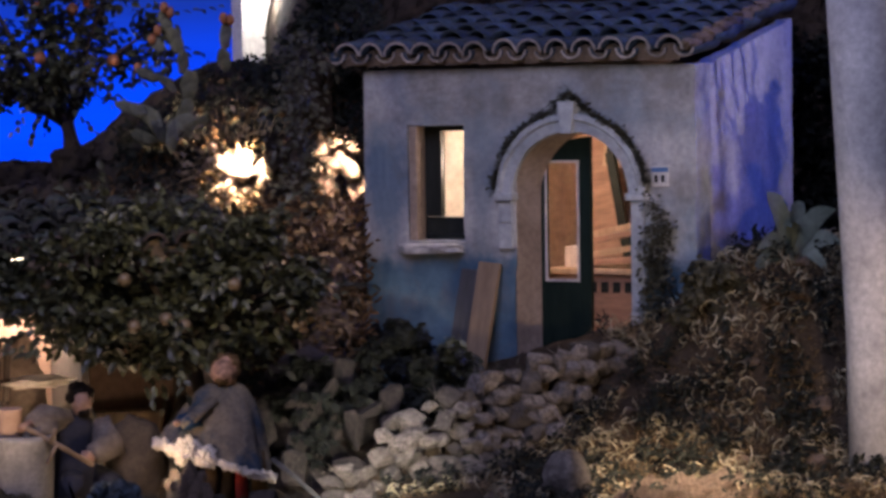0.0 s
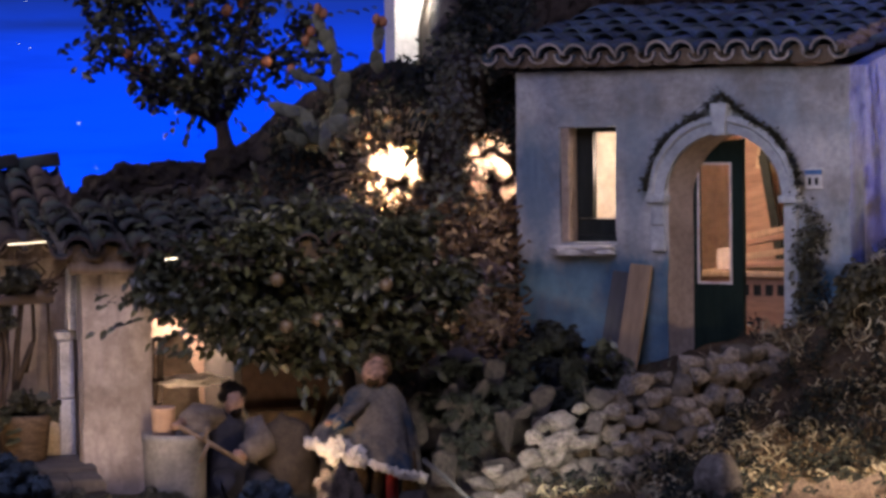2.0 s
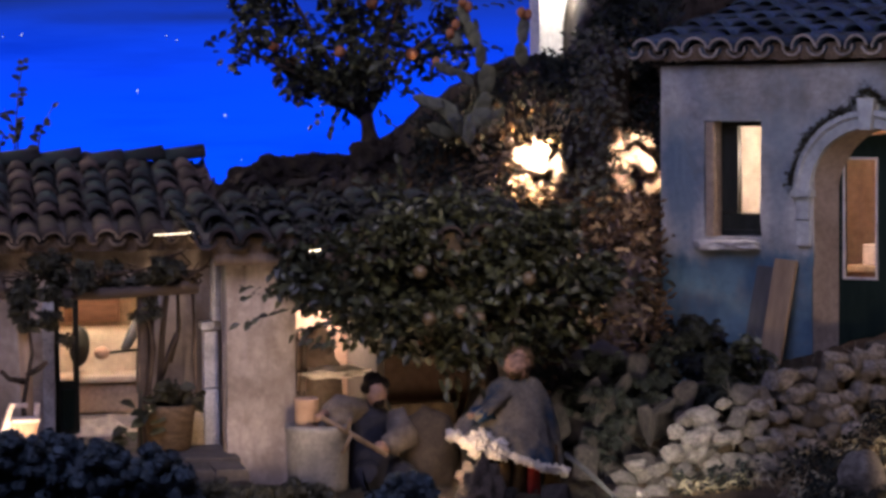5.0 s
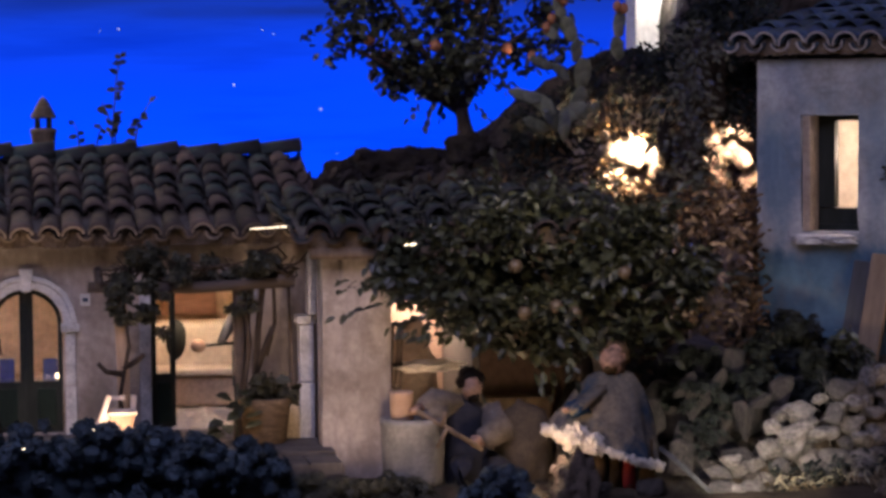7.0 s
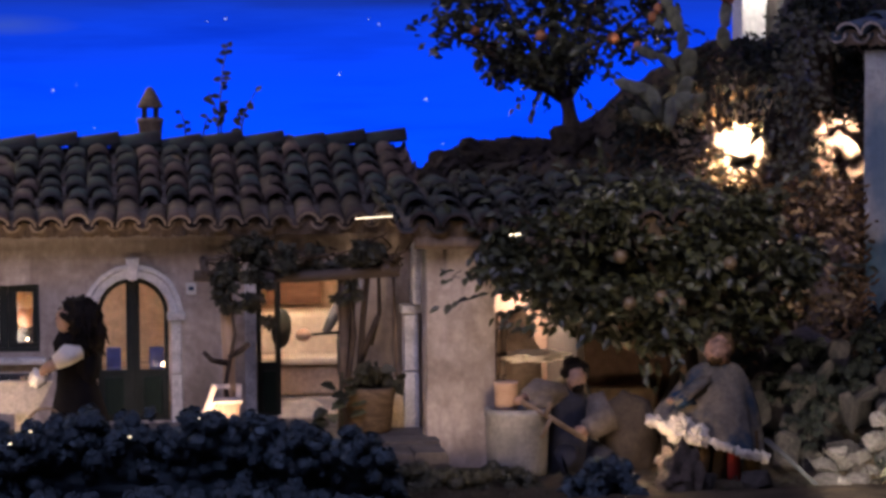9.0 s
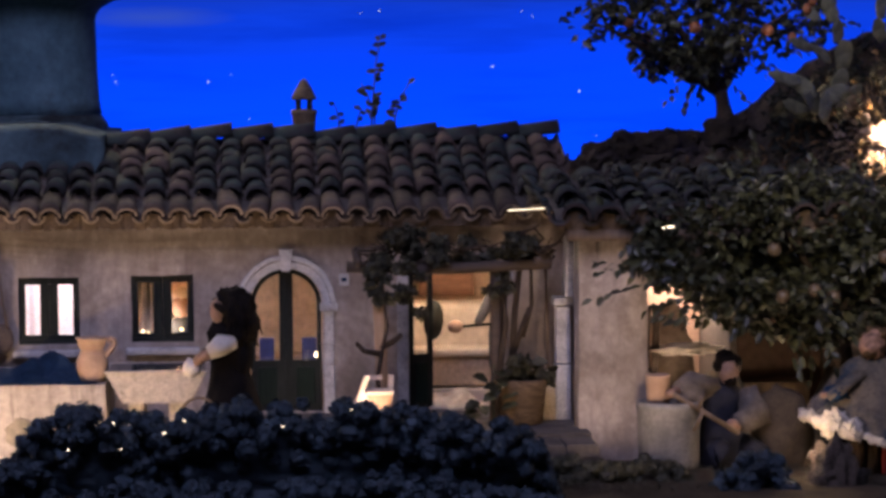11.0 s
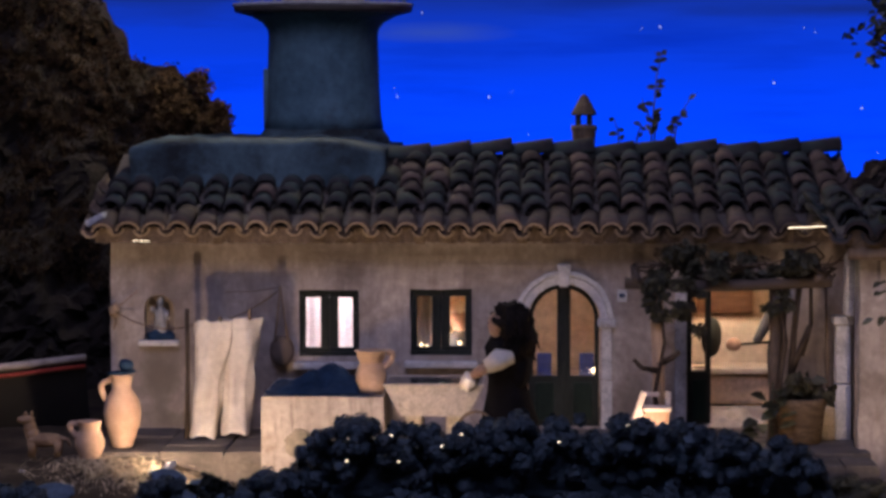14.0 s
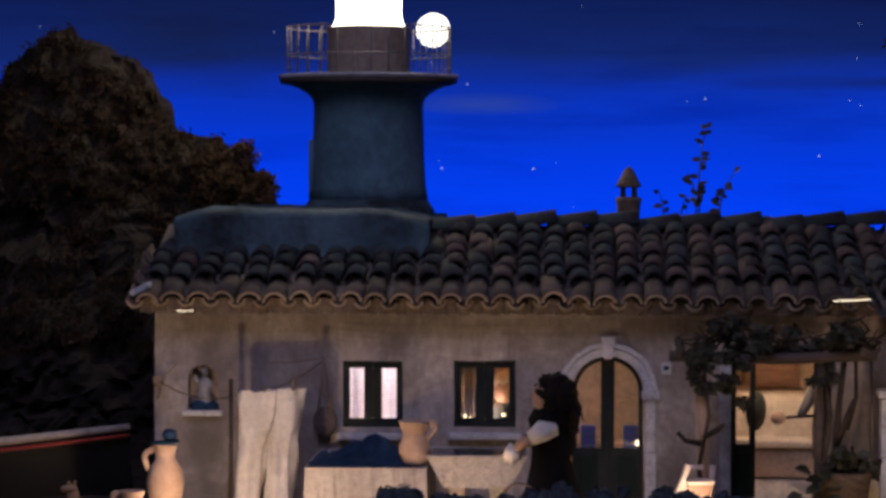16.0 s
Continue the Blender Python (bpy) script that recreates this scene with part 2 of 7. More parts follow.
ROCK = surface("brown_rock", (0.018, 0.015, 0.013), (0.105, 0.080, 0.064), 14, 70, 0.95, 1.0, 0.012, (0.02, 0.022, 0.013), (0.52, 0.66))
# part of the hollows' lamp glow is put into this pale colour
LITROCK = surface("glow_lit_rock", (0.22, 0.16, 0.12), (0.52, 0.42, 0.32), 2.2, 9, 0.95, 1.0, 0.05, (0.07, 0.055, 0.035), (0.5, 0.62))
# lighter copy of brown_rock: stronger light on nearer rocks is in its colour
NEARROCK = surface("near_lit_rock", (0.06, 0.045, 0.034), (0.27, 0.20, 0.155), 14, 70, 0.95, 1.0, 0.012, (0.03, 0.03, 0.02), (0.52, 0.66))
PALEROCK = surface("grey_rubble", (0.10, 0.09, 0.082), (0.34, 0.31, 0.28), 1.8, 9, 0.95, 1.0, 0.005, (0.06, 0.052, 0.042), (0.5, 0.64), vary=0.6)
SOIL = surface("dark_soil", (0.03, 0.023, 0.017), (0.085, 0.065, 0.045), 14, 120, 1.0, 1.0, 0.006, (0.12, 0.09, 0.06), (0.6, 0.75))
PAVING = surface("worn_paving", (0.060, 0.051, 0.046), (0.145, 0.124, 0.108), 14, 110, 0.9, 0.6, 0.003, (0.06, 0.05, 0.045), (0.55, 0.7))
STRAW = surface("straw", (0.40, 0.32, 0.21), (0.68, 0.56, 0.40), 60, 200, 0.9, 0.4, 0.001, vary=0.4, island=True)
MOSS = surface("dry_moss", (0.075, 0.054, 0.032), (0.30, 0.225, 0.13), 10, 160, 1.0, 0.4, 0.001, vary=0.85, island=True)
LEAF = surface("citrus_leaf", (0.012, 0.015, 0.008), (0.076, 0.079, 0.036), 30, 120, 0.46, 0.3, 0.001, vary=0.75, island=True)
BUSH = surface("fleshy_leaf", (0.010, 0.020, 0.030), (0.033, 0.056, 0.080), 30, 120, 0.7, 0.3, 0.001, vary=0.3, island=True)
VINE = surface("vine_leaf", (0.022, 0.024, 0.013), (0.065, 0.06, 0.035), 30, 120, 0.7, 0.3, 0.001, vary=0.5, island=True)
BROWNLEAF = surface("brown_scrub", (0.028, 0.018, 0.01), (0.115, 0.072, 0.036), 30, 120, 0.9, 0.3, 0.001, vary=0.5, island=True)
# brown_scrub darkened: the cliff's dim light is put into the colour
CLIFFLEAF = surface("shaded_brown_scrub", (0.011, 0.007, 0.0045), (0.050, 0.032, 0.018), 30, 120, 0.95, 0.3, 0.001, vary=0.5, island=True)
DARKLEAF = surface("dark_leaf", (0.007, 0.009, 0.008), (0.028, 0.032, 0.026), 30, 120, 0.75, 0.3, 0.001, vary=0.5, island=True)
BROADLEAF = surface("blue_grey_leaf", (0.035, 0.06, 0.095), (0.085, 0.13, 0.18), 14, 120, 0.75, 0.3, 0.001)
AGAVE = surface("agave_leaf", (0.09, 0.12, 0.10), (0.23, 0.27, 0.225), 14, 90, 0.6, 0.3, 0.001)
CACTUS = surface("cactus_pad", (0.045, 0.052, 0.028), (0.22, 0.21, 0.125), 30, 150, 0.7, 0.4, 0.001)
BARK = surface("bark", (0.035, 0.026, 0.02), (0.10, 0.075, 0.055), 40, 160, 0.95, 1.0, 0.003, stretch=(1, 1, 0.3))
ORANGE = surface("orange_peel", (0.28, 0.09, 0.03), (0.44, 0.17, 0.06), 30, 300, 0.5, 0.4, 0.001)
QUINCE = surface("pale_yellow_peel", (0.075, 0.05, 0.028), (0.15, 0.105, 0.06), 30, 300, 0.5, 0.3, 0.001)
TEAL = surface("blue_green_render", (0.048, 0.104, 0.135), (0.118, 0.215, 0.262), 8, 60, 0.9, 0.5, 0.003, (0.05, 0.05, 0.05), (0.58, 0.72))
DARKRENDER = surface("dark_render", (0.06, 0.05, 0.042), (0.12, 0.10, 0.085), 8, 60, 0.9, 0.5, 0.003)
IRON = surface("pale_iron", (0.09, 0.08, 0.07), (0.18, 0.16, 0.145), 40, 200, 0.5, 0.2, 0.001)
BLACKWALL = surface("black_drape", (0.004, 0.004, 0.005), (0.008, 0.008, 0.01), 3, 40, 1.0, 0.3, 0.002)
BOATWHITE = surface("white_boat_paint", (0.34, 0.29, 0.25), (0.50, 0.44, 0.38), 12, 90, 0.5, 0.2, 0.001)
BOATRED = surface("red_boat_paint", (0.25, 0.03, 0.02), (0.36, 0.06, 0.04), 12, 90, 0.5, 0.2, 0.001)
BOATDARK = surface("tarred_hull", (0.006, 0.006, 0.007), (0.015, 0.014, 0.014), 12, 90, 0.6, 0.2, 0.001)
PINK = surface("cream_blanket", (0.52, 0.40, 0.28), (0.70, 0.56, 0.42), 14, 120, 0.95, 0.4, 0.002)
BASKET = surface("wicker", (0.09, 0.06, 0.035), (0.22, 0.15, 0.09), 60, 200, 0.9, 1.0, 0.003, stretch=(1, 1, 2.5))
MOON = glowing("moon_light", (1.0, 0.96, 0.88), 3.0)
BULB = glowing("bulb_light", (1.0, 0.75, 0.45), 6.0)
LANTERN = glowing("beacon_light", (1.0, 0.86, 0.66), 16.0)
LEAK = glowing("leak_light", (1.0, 0.82, 0.6), 4.0)
GLIMMER = glowing("glimmer_light", (1.0, 0.78, 0.52), 4.0)
STARS = glowing("star_light", (0.7, 0.8, 1.0), 0.8)
SKY = sky_material()
for m, k in ((CLOTHBLACK, 0.05), (HAIR, 0.1), (DARKLEAF, 0.15), (BROWNLEAF, 0.1), (CLIFFLEAF, 0.05), (MOSS, 0.1), (CLOTHBLUE, 0.1), (SOIL, 0.1), (ROCK, 0.15), (CLOTHGREY, 0.1), (CLOAK, 0.1), (BASKET, 0.15), (GREENWOOD, 0.12), (DARKWOOD, 0.15), (BARK, 0.1)):
    m.node_tree.nodes["Principled BSDF"].inputs["Specular IOR Level"].default_value = k


def blotched(m, colour, scale, lo, hi, most, stretch=(1, 1, 1)):
    """Lays blotches over a material's colour: dirt, and on the linen fold shading."""
    nt = m.node_tree
    b = nt.nodes["Principled BSDF"]
    old = b.inputs["Base Color"].links[0].from_socket
    f = ramp(nt, noise_of(nt, scale, 9, 0.7, stretch), [(lo, (0, 0, 0)), (hi, (most, most, most))])
    nt.links.new(mixed(nt, f, old, colour), b.inputs["Base Color"])


blotched(PLASTER, (0.17, 0.135, 0.115), 11, 0.47, 0.64, 0.74)
blotched(PLASTER, (0.20, 0.165, 0.15), 26, 0.49, 0.66, 0.68, (1, 1, 0.12))
# tan blotches put the shading of folds into the linen's colour
blotched(CLOTHWHITE, (0.36, 0.30, 0.23), 16, 0.50, 0.70, 0.55)
blotched(LIME, (0.17, 0.17, 0.18), 13, 0.50, 0.68, 0.55)
blotched(STONEWHITE, (0.22, 0.20, 0.19), 30, 0.50, 0.64, 0.6)


def stained(nt, old, spots, colour):
    """Ragged stains and patches on a wall, each at its place (x, z) with its half width, half height and strength."""
    tc = nt.nodes.new("ShaderNodeTexCoord")
    for cx, cz, wx, wz, most in spots:
        mp, ln = nt.nodes.new("ShaderNodeMapping"), nt.nodes.new("ShaderNodeVectorMath")
        mp.inputs["Location"].default_value, mp.inputs["Scale"].default_value = (-0.4 * cx / wx, 0, -0.4 * cz / wz), (0.4 / wx, 0, 0.4 / wz)
        nt.links.new(tc.outputs["Object"], mp.inputs[0])
        ln.operation = "LENGTH"
        nt.links.new(mp.outputs[0], ln.inputs[0])
        rag = nt.nodes.new("ShaderNodeMath")
        rag.operation = "MULTIPLY_ADD"
        nt.links.new(noise_of(nt, 13, 6, 0.65), rag.inputs[0])
        rag.inputs[1].default_value = 0.6
        nt.links.new(ln.outputs["Value"], rag.inputs[2])
        old = mixed(nt, ramp(nt, rag.outputs[0], [(0.5, (most, most, most)), (0.78, (0, 0, 0))]), old, colour)
    return old


FARMWALL = PLASTER.copy()
FARMWALL.name = "stained_plaster"
base = FARMWALL.node_tree.nodes["Principled BSDF"].inputs["Base Color"]
FARMWALL.node_tree.links.new(stained(FARMWALL.node_tree, base.links[0].from_socket, ((-0.672, 0.095, 0.036, 0.07, 0.75), (-0.70, 0.02, 0.07, 0.03, 0.6), (-0.60, 0.012, 0.10, 0.02, 0.55), (-0.43, 0.10, 0.03, 0.05, 0.35), (0.20, 0.05, 0.04, 0.05, 0.5)), (0.135, 0.11, 0.082)), base)


def house_render():
    """Pale lime render, blue below a ragged edge and in patches."""
    m = surface("lime_render_blue_below", (0.285, 0.29, 0.31), (0.47, 0.47, 0.48), 7, 70, 0.9, 0.6, 0.004, (0.14, 0.13, 0.12), (0.47, 0.68))
    nt = m.node_tree
    b = nt.nodes["Principled BSDF"]
    old = b.inputs["Base Color"].links[0].from_socket
    tc, sep = nt.nodes.new("ShaderNodeTexCoord"), nt.nodes.new("ShaderNodeSeparateXYZ")
    nt.links.new(tc.outputs["Object"], sep.inputs[0])
    edge = nt.nodes.new("ShaderNodeMath")
    edge.operation = "MULTIPLY_ADD"
    nt.links.new(noise_of(nt, 7, 7, 0.62), edge.inputs[0])
    edge.inputs[1].default_value = 0.22
    nt.links.new(sep.outputs["Z"], edge.inputs[2])
    f = ramp(nt, edge.outputs[0], [(0.400, (1, 1, 1)), (0.425, (0.35, 0.35, 0.35)), (0.49, (0, 0, 0))])
    blue = ramp(nt, noise_of(nt, 16, 6, 0.65), [(0.3, (0.034, 0.078, 0.125)), (0.7, (0.095, 0.17, 0.24))])
    patch = ramp(nt, noise_of(nt, 4.7, 6, 0.6), [(0.48, (0, 0, 0)), (0.64, (0.45, 0.45, 0.45))])
    old = mixed(nt, patch, old, (0.14, 0.22, 0.31))
    # bluer patches at the left edge, under the sill and beside the arch
    old = stained(nt, old, ((0.050, 0.455, 0.062, 0.12, 0.85), (0.148, 0.275, 0.085, 0.035, 0.6), (0.262, 0.45, 0.03, 0.12, 0.45)), (0.085, 0.145, 0.215))
    nt.links.new(mixed(nt, f, old, blue), b.inputs["Base Color"])
    return m


FACADE = house_render()
blotched(PALEROCK, (0.055, 0.05, 0.045), 3.0, 0.48, 0.60, 0.75)
blotched(FACADE, (0.13, 0.125, 0.13), 12, 0.50, 0.68, 0.55)


def glass_material():
    m = bpy.data.materials.new("window_glass")
    m.use_nodes = True
    b = m.node_tree.nodes["Principled BSDF"]
    b.inputs["Base Color"].default_value = (1, 1, 1, 1)
    b.inputs["Transmission Weight"].default_value, b.inputs["Roughness"].default_value, b.inputs["IOR"].default_value = 1.0, 0.02, 1.1
    return m


GLASS = glass_material()


# ---- shape helpers ----
class Shape:
    """Collects vertices and faces of one mesh, with a material slot and a smooth flag for each face."""

    def __init__(self):
        self.v, self.f, self.m, self.s = [], [], [], []

    def add(self, verts, faces, mat=0, smooth=False, at=None):
        k = len(self.v)
        self.v += [tuple(at @ Vector(p)) if at else tuple(p) for p in verts]
        self.f += [tuple(i + k for i in f) for f in faces]
        self.m += [mat] * len(faces)
        self.s += [smooth] * len(faces)
        return self

    def take(self, bm, mat=0, smooth=False, at=None):
        bm.verts.index_update()
        self.add([v.co.copy() for v in bm.verts], [[v.index for v in f.verts] for f in bm.faces], mat, smooth, at)
        bm.free()
        return self

    def box(self, x0, x1, y0, y1, z0, z1, bevel=0.003, mat=0, at=None, segs=2):
        bm = bmesh.new()
        bmesh.ops.create_cube(bm, size=1.0, matrix=Matrix.Translation(((x0 + x1) / 2, (y0 + y1) / 2, (z0 + z1) / 2)) @ Matrix.Diagonal((x1 - x0, y1 - y0, z1 - z0, 1)))
        if bevel:
            bmesh.ops.bevel(bm, geom=bm.edges[:], offset=bevel, segments=segs, affect="EDGES", profile=0.6)
        return self.take(bm, mat, False, at)

    def lathe(self, profile, seg=24, at=None, mat=0, squash=1.0, wob=0.0):
        vs, fs = [], []
        for r, z in profile:
            for i in range(seg):
                a = 2 * math.pi * i / seg
                w = 1 + wob * noise.noise((math.cos(a) * 2, math.sin(a) * 2, z * 30))
                vs.append((r * w * math.cos(a), r * w * squash * math.sin(a), z))
        for j in range(len(profile) - 1):
            for i in range(seg):
                k = (i + 1) % seg
                fs.append((j * seg + i, j * seg + k, (j + 1) * seg + k, (j + 1) * seg + i))
        fs.append(tuple(range(seg))[::-1])
        fs.append(tuple((len(profile) - 1) * seg + i for i in range(seg)))
        return self.add(vs, fs, mat, True, at)

    def tube(self, points, radii, seg=8, mat=0, at=None, wob=0.0):
        pts = [Vector(p) for p in points]
        radii = [radii] * len(pts) if isinstance(radii, (int, float)) else radii
        vs, fs, up = [], [], Vector((0.13, 0.2, 0.97)).normalized()
        for n, p in enumerate(pts):
            d = (pts[min(n + 1, len(pts) - 1)] - pts[max(n - 1, 0)]).normalized()
            if abs(d.dot(up)) > 0.95:
                side = d.cross(Vector((0, 1, 0))).normalized()
            else:
                side = d.cross(up).normalized()
            other = side.cross(d)
            for i in range(seg):
                a = 2 * math.pi * i / seg
                r = radii[n] * (1 + wob * noise.noise(p * 40 + Vector((i, 0, 0))))
                vs.append(p + side * (r * math.cos(a)) + other * (r * math.sin(a)))
        for n in range(len(pts) - 1):
            for i in range(seg):
                k = (i + 1) % seg
                fs.append((n * seg + i, n * seg + k, (n + 1) * seg + k, (n + 1) * seg + i))
        fs.append(tuple(range(seg))[::-1])
        fs.append(tuple((len(pts) - 1) * seg + i for i in range(seg)))
        return self.add(vs, fs, mat, True, at)

    def blob(self, centre, radii, sub=2, amp=0.2, freq=2.0, seed=0, mat=0, smooth=True, at=None, blocky=0.0):
        bm = bmesh.new()
        bmesh.ops.create_icosphere(bm, subdivisions=sub, radius=1.0)
        off = Vector((seed * 3.1, seed * 1.7, seed * 2.3))
        for v in bm.verts:
            d = noise.noise(v.co * freq + off) + 0.5 * noise.noise(v.co * freq * 2.3 + off)
            if blocky:
                v.co *= 1 / (abs(v.co.x) ** 6 + abs(v.co.y) ** 6 + abs(v.co.z) ** 6) ** (blocky / 6)
            v.co *= 1 + amp * d
            v.co = Vector(centre) + Vector((v.co.x * radii[0], v.co.y * radii[1], v.co.z * radii[2]))
        return self.take(bm, mat, smooth, at)

    def rubble(self, seed, n=13, flat=0.8, mat=0):
        """An angular stone: the hull of scattered points in a rounded block, with knocked edges."""
        rr = random.Random(seed)
        bm = bmesh.new()
        for _ in range(n):
            p = Vector((rr.uniform(-1, 1), rr.uniform(-1, 1), rr.uniform(-1, 1)))
            k = max(abs(p.x), abs(p.y), abs(p.z))
            p = p.normalized().lerp(p / k, 0.55)
            bm.verts.new((p.x, p.y, p.z * flat))
        hull = bmesh.ops.convex_hull(bm, input=bm.verts[:])
        bmesh.ops.delete(bm, geom=[v for v in bm.verts if not v.link_faces], context="VERTS")
        bmesh.ops.bevel(bm, geom=bm.edges[:], offset=0.09, segments=1, affect="EDGES", profile=0.5)
        for v in bm.verts:
            v.co *= 1 + 0.06 * noise.noise(v.co * 3 + Vector((seed, 0, 0)))
        return self.take(bm, mat, False)

    def leaf(self, p, direction, normal, length, width, mat=0, cup=0.15):
        """One leaf: a pointed, folded blade of six faces."""
        d, n = Vector(direction).normalized(), Vector(normal)
        s = d.cross(n)
        s = s.normalized() if s.length > 1e-4 else d.orthogonal().normalized()
        n = s.cross(d)
        p = Vector(p)
        q = [p, p + d * length * 0.35 + s * width * 0.5 + n * cup * width, p + d * length * 0.35, p + d * length * 0.35 - s * width * 0.5 + n * cup * width,
             p + d * length * 0.72 + s * width * 0.38 + n * cup * width * 0.6 - n * length * 0.05, p + d * length * 0.72 - n * length * 0.05,
             p + d * length * 0.72 - s * width * 0.38 + n * cup * width * 0.6 - n * length * 0.05, p + d * length - n * length * 0.15]
        return self.add(q, [(0, 2, 1), (0, 3, 2), (1, 2, 5, 4), (2, 3, 6, 5), (4, 5, 7), (5, 6, 7)], mat, False)

    def mesh(self, name, mats):
        me = bpy.data.meshes.new(name)
        me.from_pydata(self.v, [], self.f)
        for m in mats if isinstance(mats, (list, tuple)) else [mats]:
            me.materials.append(m)
        me.polygons.foreach_set("material_index", self.m)
        me.polygons.foreach_set("use_smooth", self.s)
        me.update()
        return me


def part(name, shape, mats, parent=None, label="", at=None):
    ob = new(name, shape.mesh(name, mats) if isinstance(shape, Shape) else shape)
    if parent:
        ob.parent = parent
    if at:
        ob.matrix_basis = at
    return tagged(ob, label)


def thing(name, at, label, category, group="", kind=""):
    ob = new(name)
    ob.empty_display_size = 0.02
    ob.matrix_basis = at if isinstance(at, Matrix) else Matrix.Translation(at)
    return tagged(ob, label, category, group, kind)


def solid(name, shape, mats, label, category, at=None, group="", kind=""):
    ob = part(name, shape, mats, None, "", at)
    return tagged(ob, label, category, group, kind)


def arch_outline(x0, x1, z0, spring, n=14):
    """Points of an arched opening, from its foot at x0 over the top to its foot at x1."""
    c, r = (x0 + x1) / 2, (x1 - x0) / 2
    return [(x0, z0)] + [(c - r * math.cos(math.pi * i / n), spring + r * math.sin(math.pi * i / n)) for i in range(n + 1)] + [(x1, z0)]


def rect(x0, x1, z0, z1):
    return [(x0, z0), (x0, z1), (x1, z1), (x1, z0)]


def wall_shape(outline, holes, thick, rough=0.0):
    """A wall with openings right through it; its outer face is y = 0 and it reaches back to y = thick."""
    bm = bmesh.new()
    edges = []
    for loop in [outline] + holes:
        vs = [bm.verts.new((x, 0, z)) for x, z in loop]
        edges += [bm.edges.new((vs[i], vs[(i + 1) % len(vs)])) for i in range(len(vs))]
    bmesh.ops.triangle_fill(bm, use_beauty=True, use_dissolve=False, edges=edges)
    bmesh.ops.recalc_face_normals(bm, faces=bm.faces[:])
    ex = bmesh.ops.extrude_face_region(bm, geom=bm.faces[:])
    bmesh.ops.translate(bm, verts=[g for g in ex["geom"] if isinstance(g, bmesh.types.BMVert)], vec=(0, thick, 0))
    if rough:
        bmesh.ops.subdivide_edges(bm, edges=[e for e in bm.edges if e.calc_length() > 0.05], cuts=3, use_grid_fill=True)
        bmesh.ops.subdivide_edges(bm, edges=[e for e in bm.edges if e.calc_length() > 0.04], cuts=2, use_grid_fill=True)
        for v in bm.verts:
            q = v.co * 14
            v.co += Vector((noise.noise(q), noise.noise(q + Vector((7, 0, 0))), noise.noise(q + Vector((0, 7, 0))))) * rough
    bmesh.ops.recalc_face_normals(bm, faces=bm.faces[:])
    return Shape().take(bm)


def tile_mesh(name, r0, r1, length, mat, thick=0.0045, seg=8, hollow=1, rim=None):
    """A half-round clay tile, open side down (hollow = 1) or up (-1), lying along +y from its lower end."""
    vs, fs = [], []
    for y, r in ((0, r0), (length, r1)):
        for rr in (r, r - thick):
            for i in range(seg + 1):
                a = math.pi * i / seg
                vs.append((-rr * math.cos(a), y, hollow * rr * math.sin(a) * 0.92))
    n = seg + 1
    for i in range(seg):
        fs += [(i, i + 1, 2 * n + i + 1, 2 * n + i), (n + i + 1, n + i, 3 * n + i, 3 * n + i + 1), (i + 1, i, n + i, n + i + 1), (2 * n + i, 2 * n + i + 1, 3 * n + i + 1, 3 * n + i)]
    fs += [(0, 2 * n, 3 * n, n), (seg, n + seg, 3 * n + seg, 2 * n + seg)]
    s = Shape().add(vs, fs, 0, True)
    if rim:
        for i in range(seg):
            s.m[i * 4 + 2] = 1
            s.s[i * 4 + 2] = False
    return s.mesh(name, [mat, rim] if rim else mat)


# ---- ground, backdrop and room ----
def smooth(a, b, x):
    t = min(1.0, max(0.0, (x - a) / (b - a)))
    return t * t * (3 - 2 * t)


def ground_z(x, y):
    z = -0.058 + 0.012 * noise.noise((x * 5, y * 5, 0)) + 0.006 * noise.noise((x * 19, y * 19, 3))
    z += 0.05 * smooth(-0.45, -0.7, x) * smooth(4.2, 4.5, y)
    z += smooth(1.40, 2.12, x) * smooth(4.28, 4.92, y) * 0.27
    z += smooth(1.0, 1.35, x) * smooth(4.6, 5.0, y) * 0.06 * (1 - smooth(1.5, 2.0, x))
    z += smooth(1.95, 2.14, x) * smooth(4.50, 4.74, y) * 0.10
    across, along = (x - 1.545) * 0.682 + (y - 5.3) * 0.731, (x - 1.545) * 0.731 - (y - 5.3) * 0.682
    if across > 0.02 and 0.0 < along < 0.70:
        z = min(z, 0.06)
    return z


def grid_sheet(xs, ys, height):
    s = Shape()
    vs = [(x, y, height(x, y)) for y in ys for x in xs]
    n = len(xs)
    fs = [(j * n + i, j * n + i + 1, (j + 1) * n + i + 1, (j + 1) * n + i) for j in range(len(ys) - 1) for i in range(n - 1)]
    return s.add(vs, fs, 0, True)


XS = [-9, -6, -4, -2.5, -1.8] + [-1.5 + 0.025 * i for i in range(181)] + [3.3, 4, 6, 9]
YS = [-4, 0, 2, 3, 3.4] + [3.6 + 0.025 * i for i in range(73)] + [5.6, 6, 7, 8.5]
solid("ground", grid_sheet(XS, YS, ground_z), SOIL, "dark earth ground of the model landscape", "ground", kind="structure")

back = Shape().add([(-7, 0, -1), (8, 0, -1), (8, 0, 4), (-7, 0, 4)], [(0, 1, 2, 3)])
solid("backdrop", back, SKY, "painted deep blue night sky backdrop", "backdrop", pose(0, 7.6, 0), kind="structure")

room = Shape()
room.box(-7.2, -7.0, -4.2, 7.6, -1, 4, 0)
room.box(8.0, 8.2, -4.2, 7.6, -1, 4, 0)
room.box(-7.2, 8.2, -4.4, -4.2, -1, 4, 0)
solid("wall_room", room, BLACKWALL, "black drapes round the dark exhibition room", "wall", kind="structure")
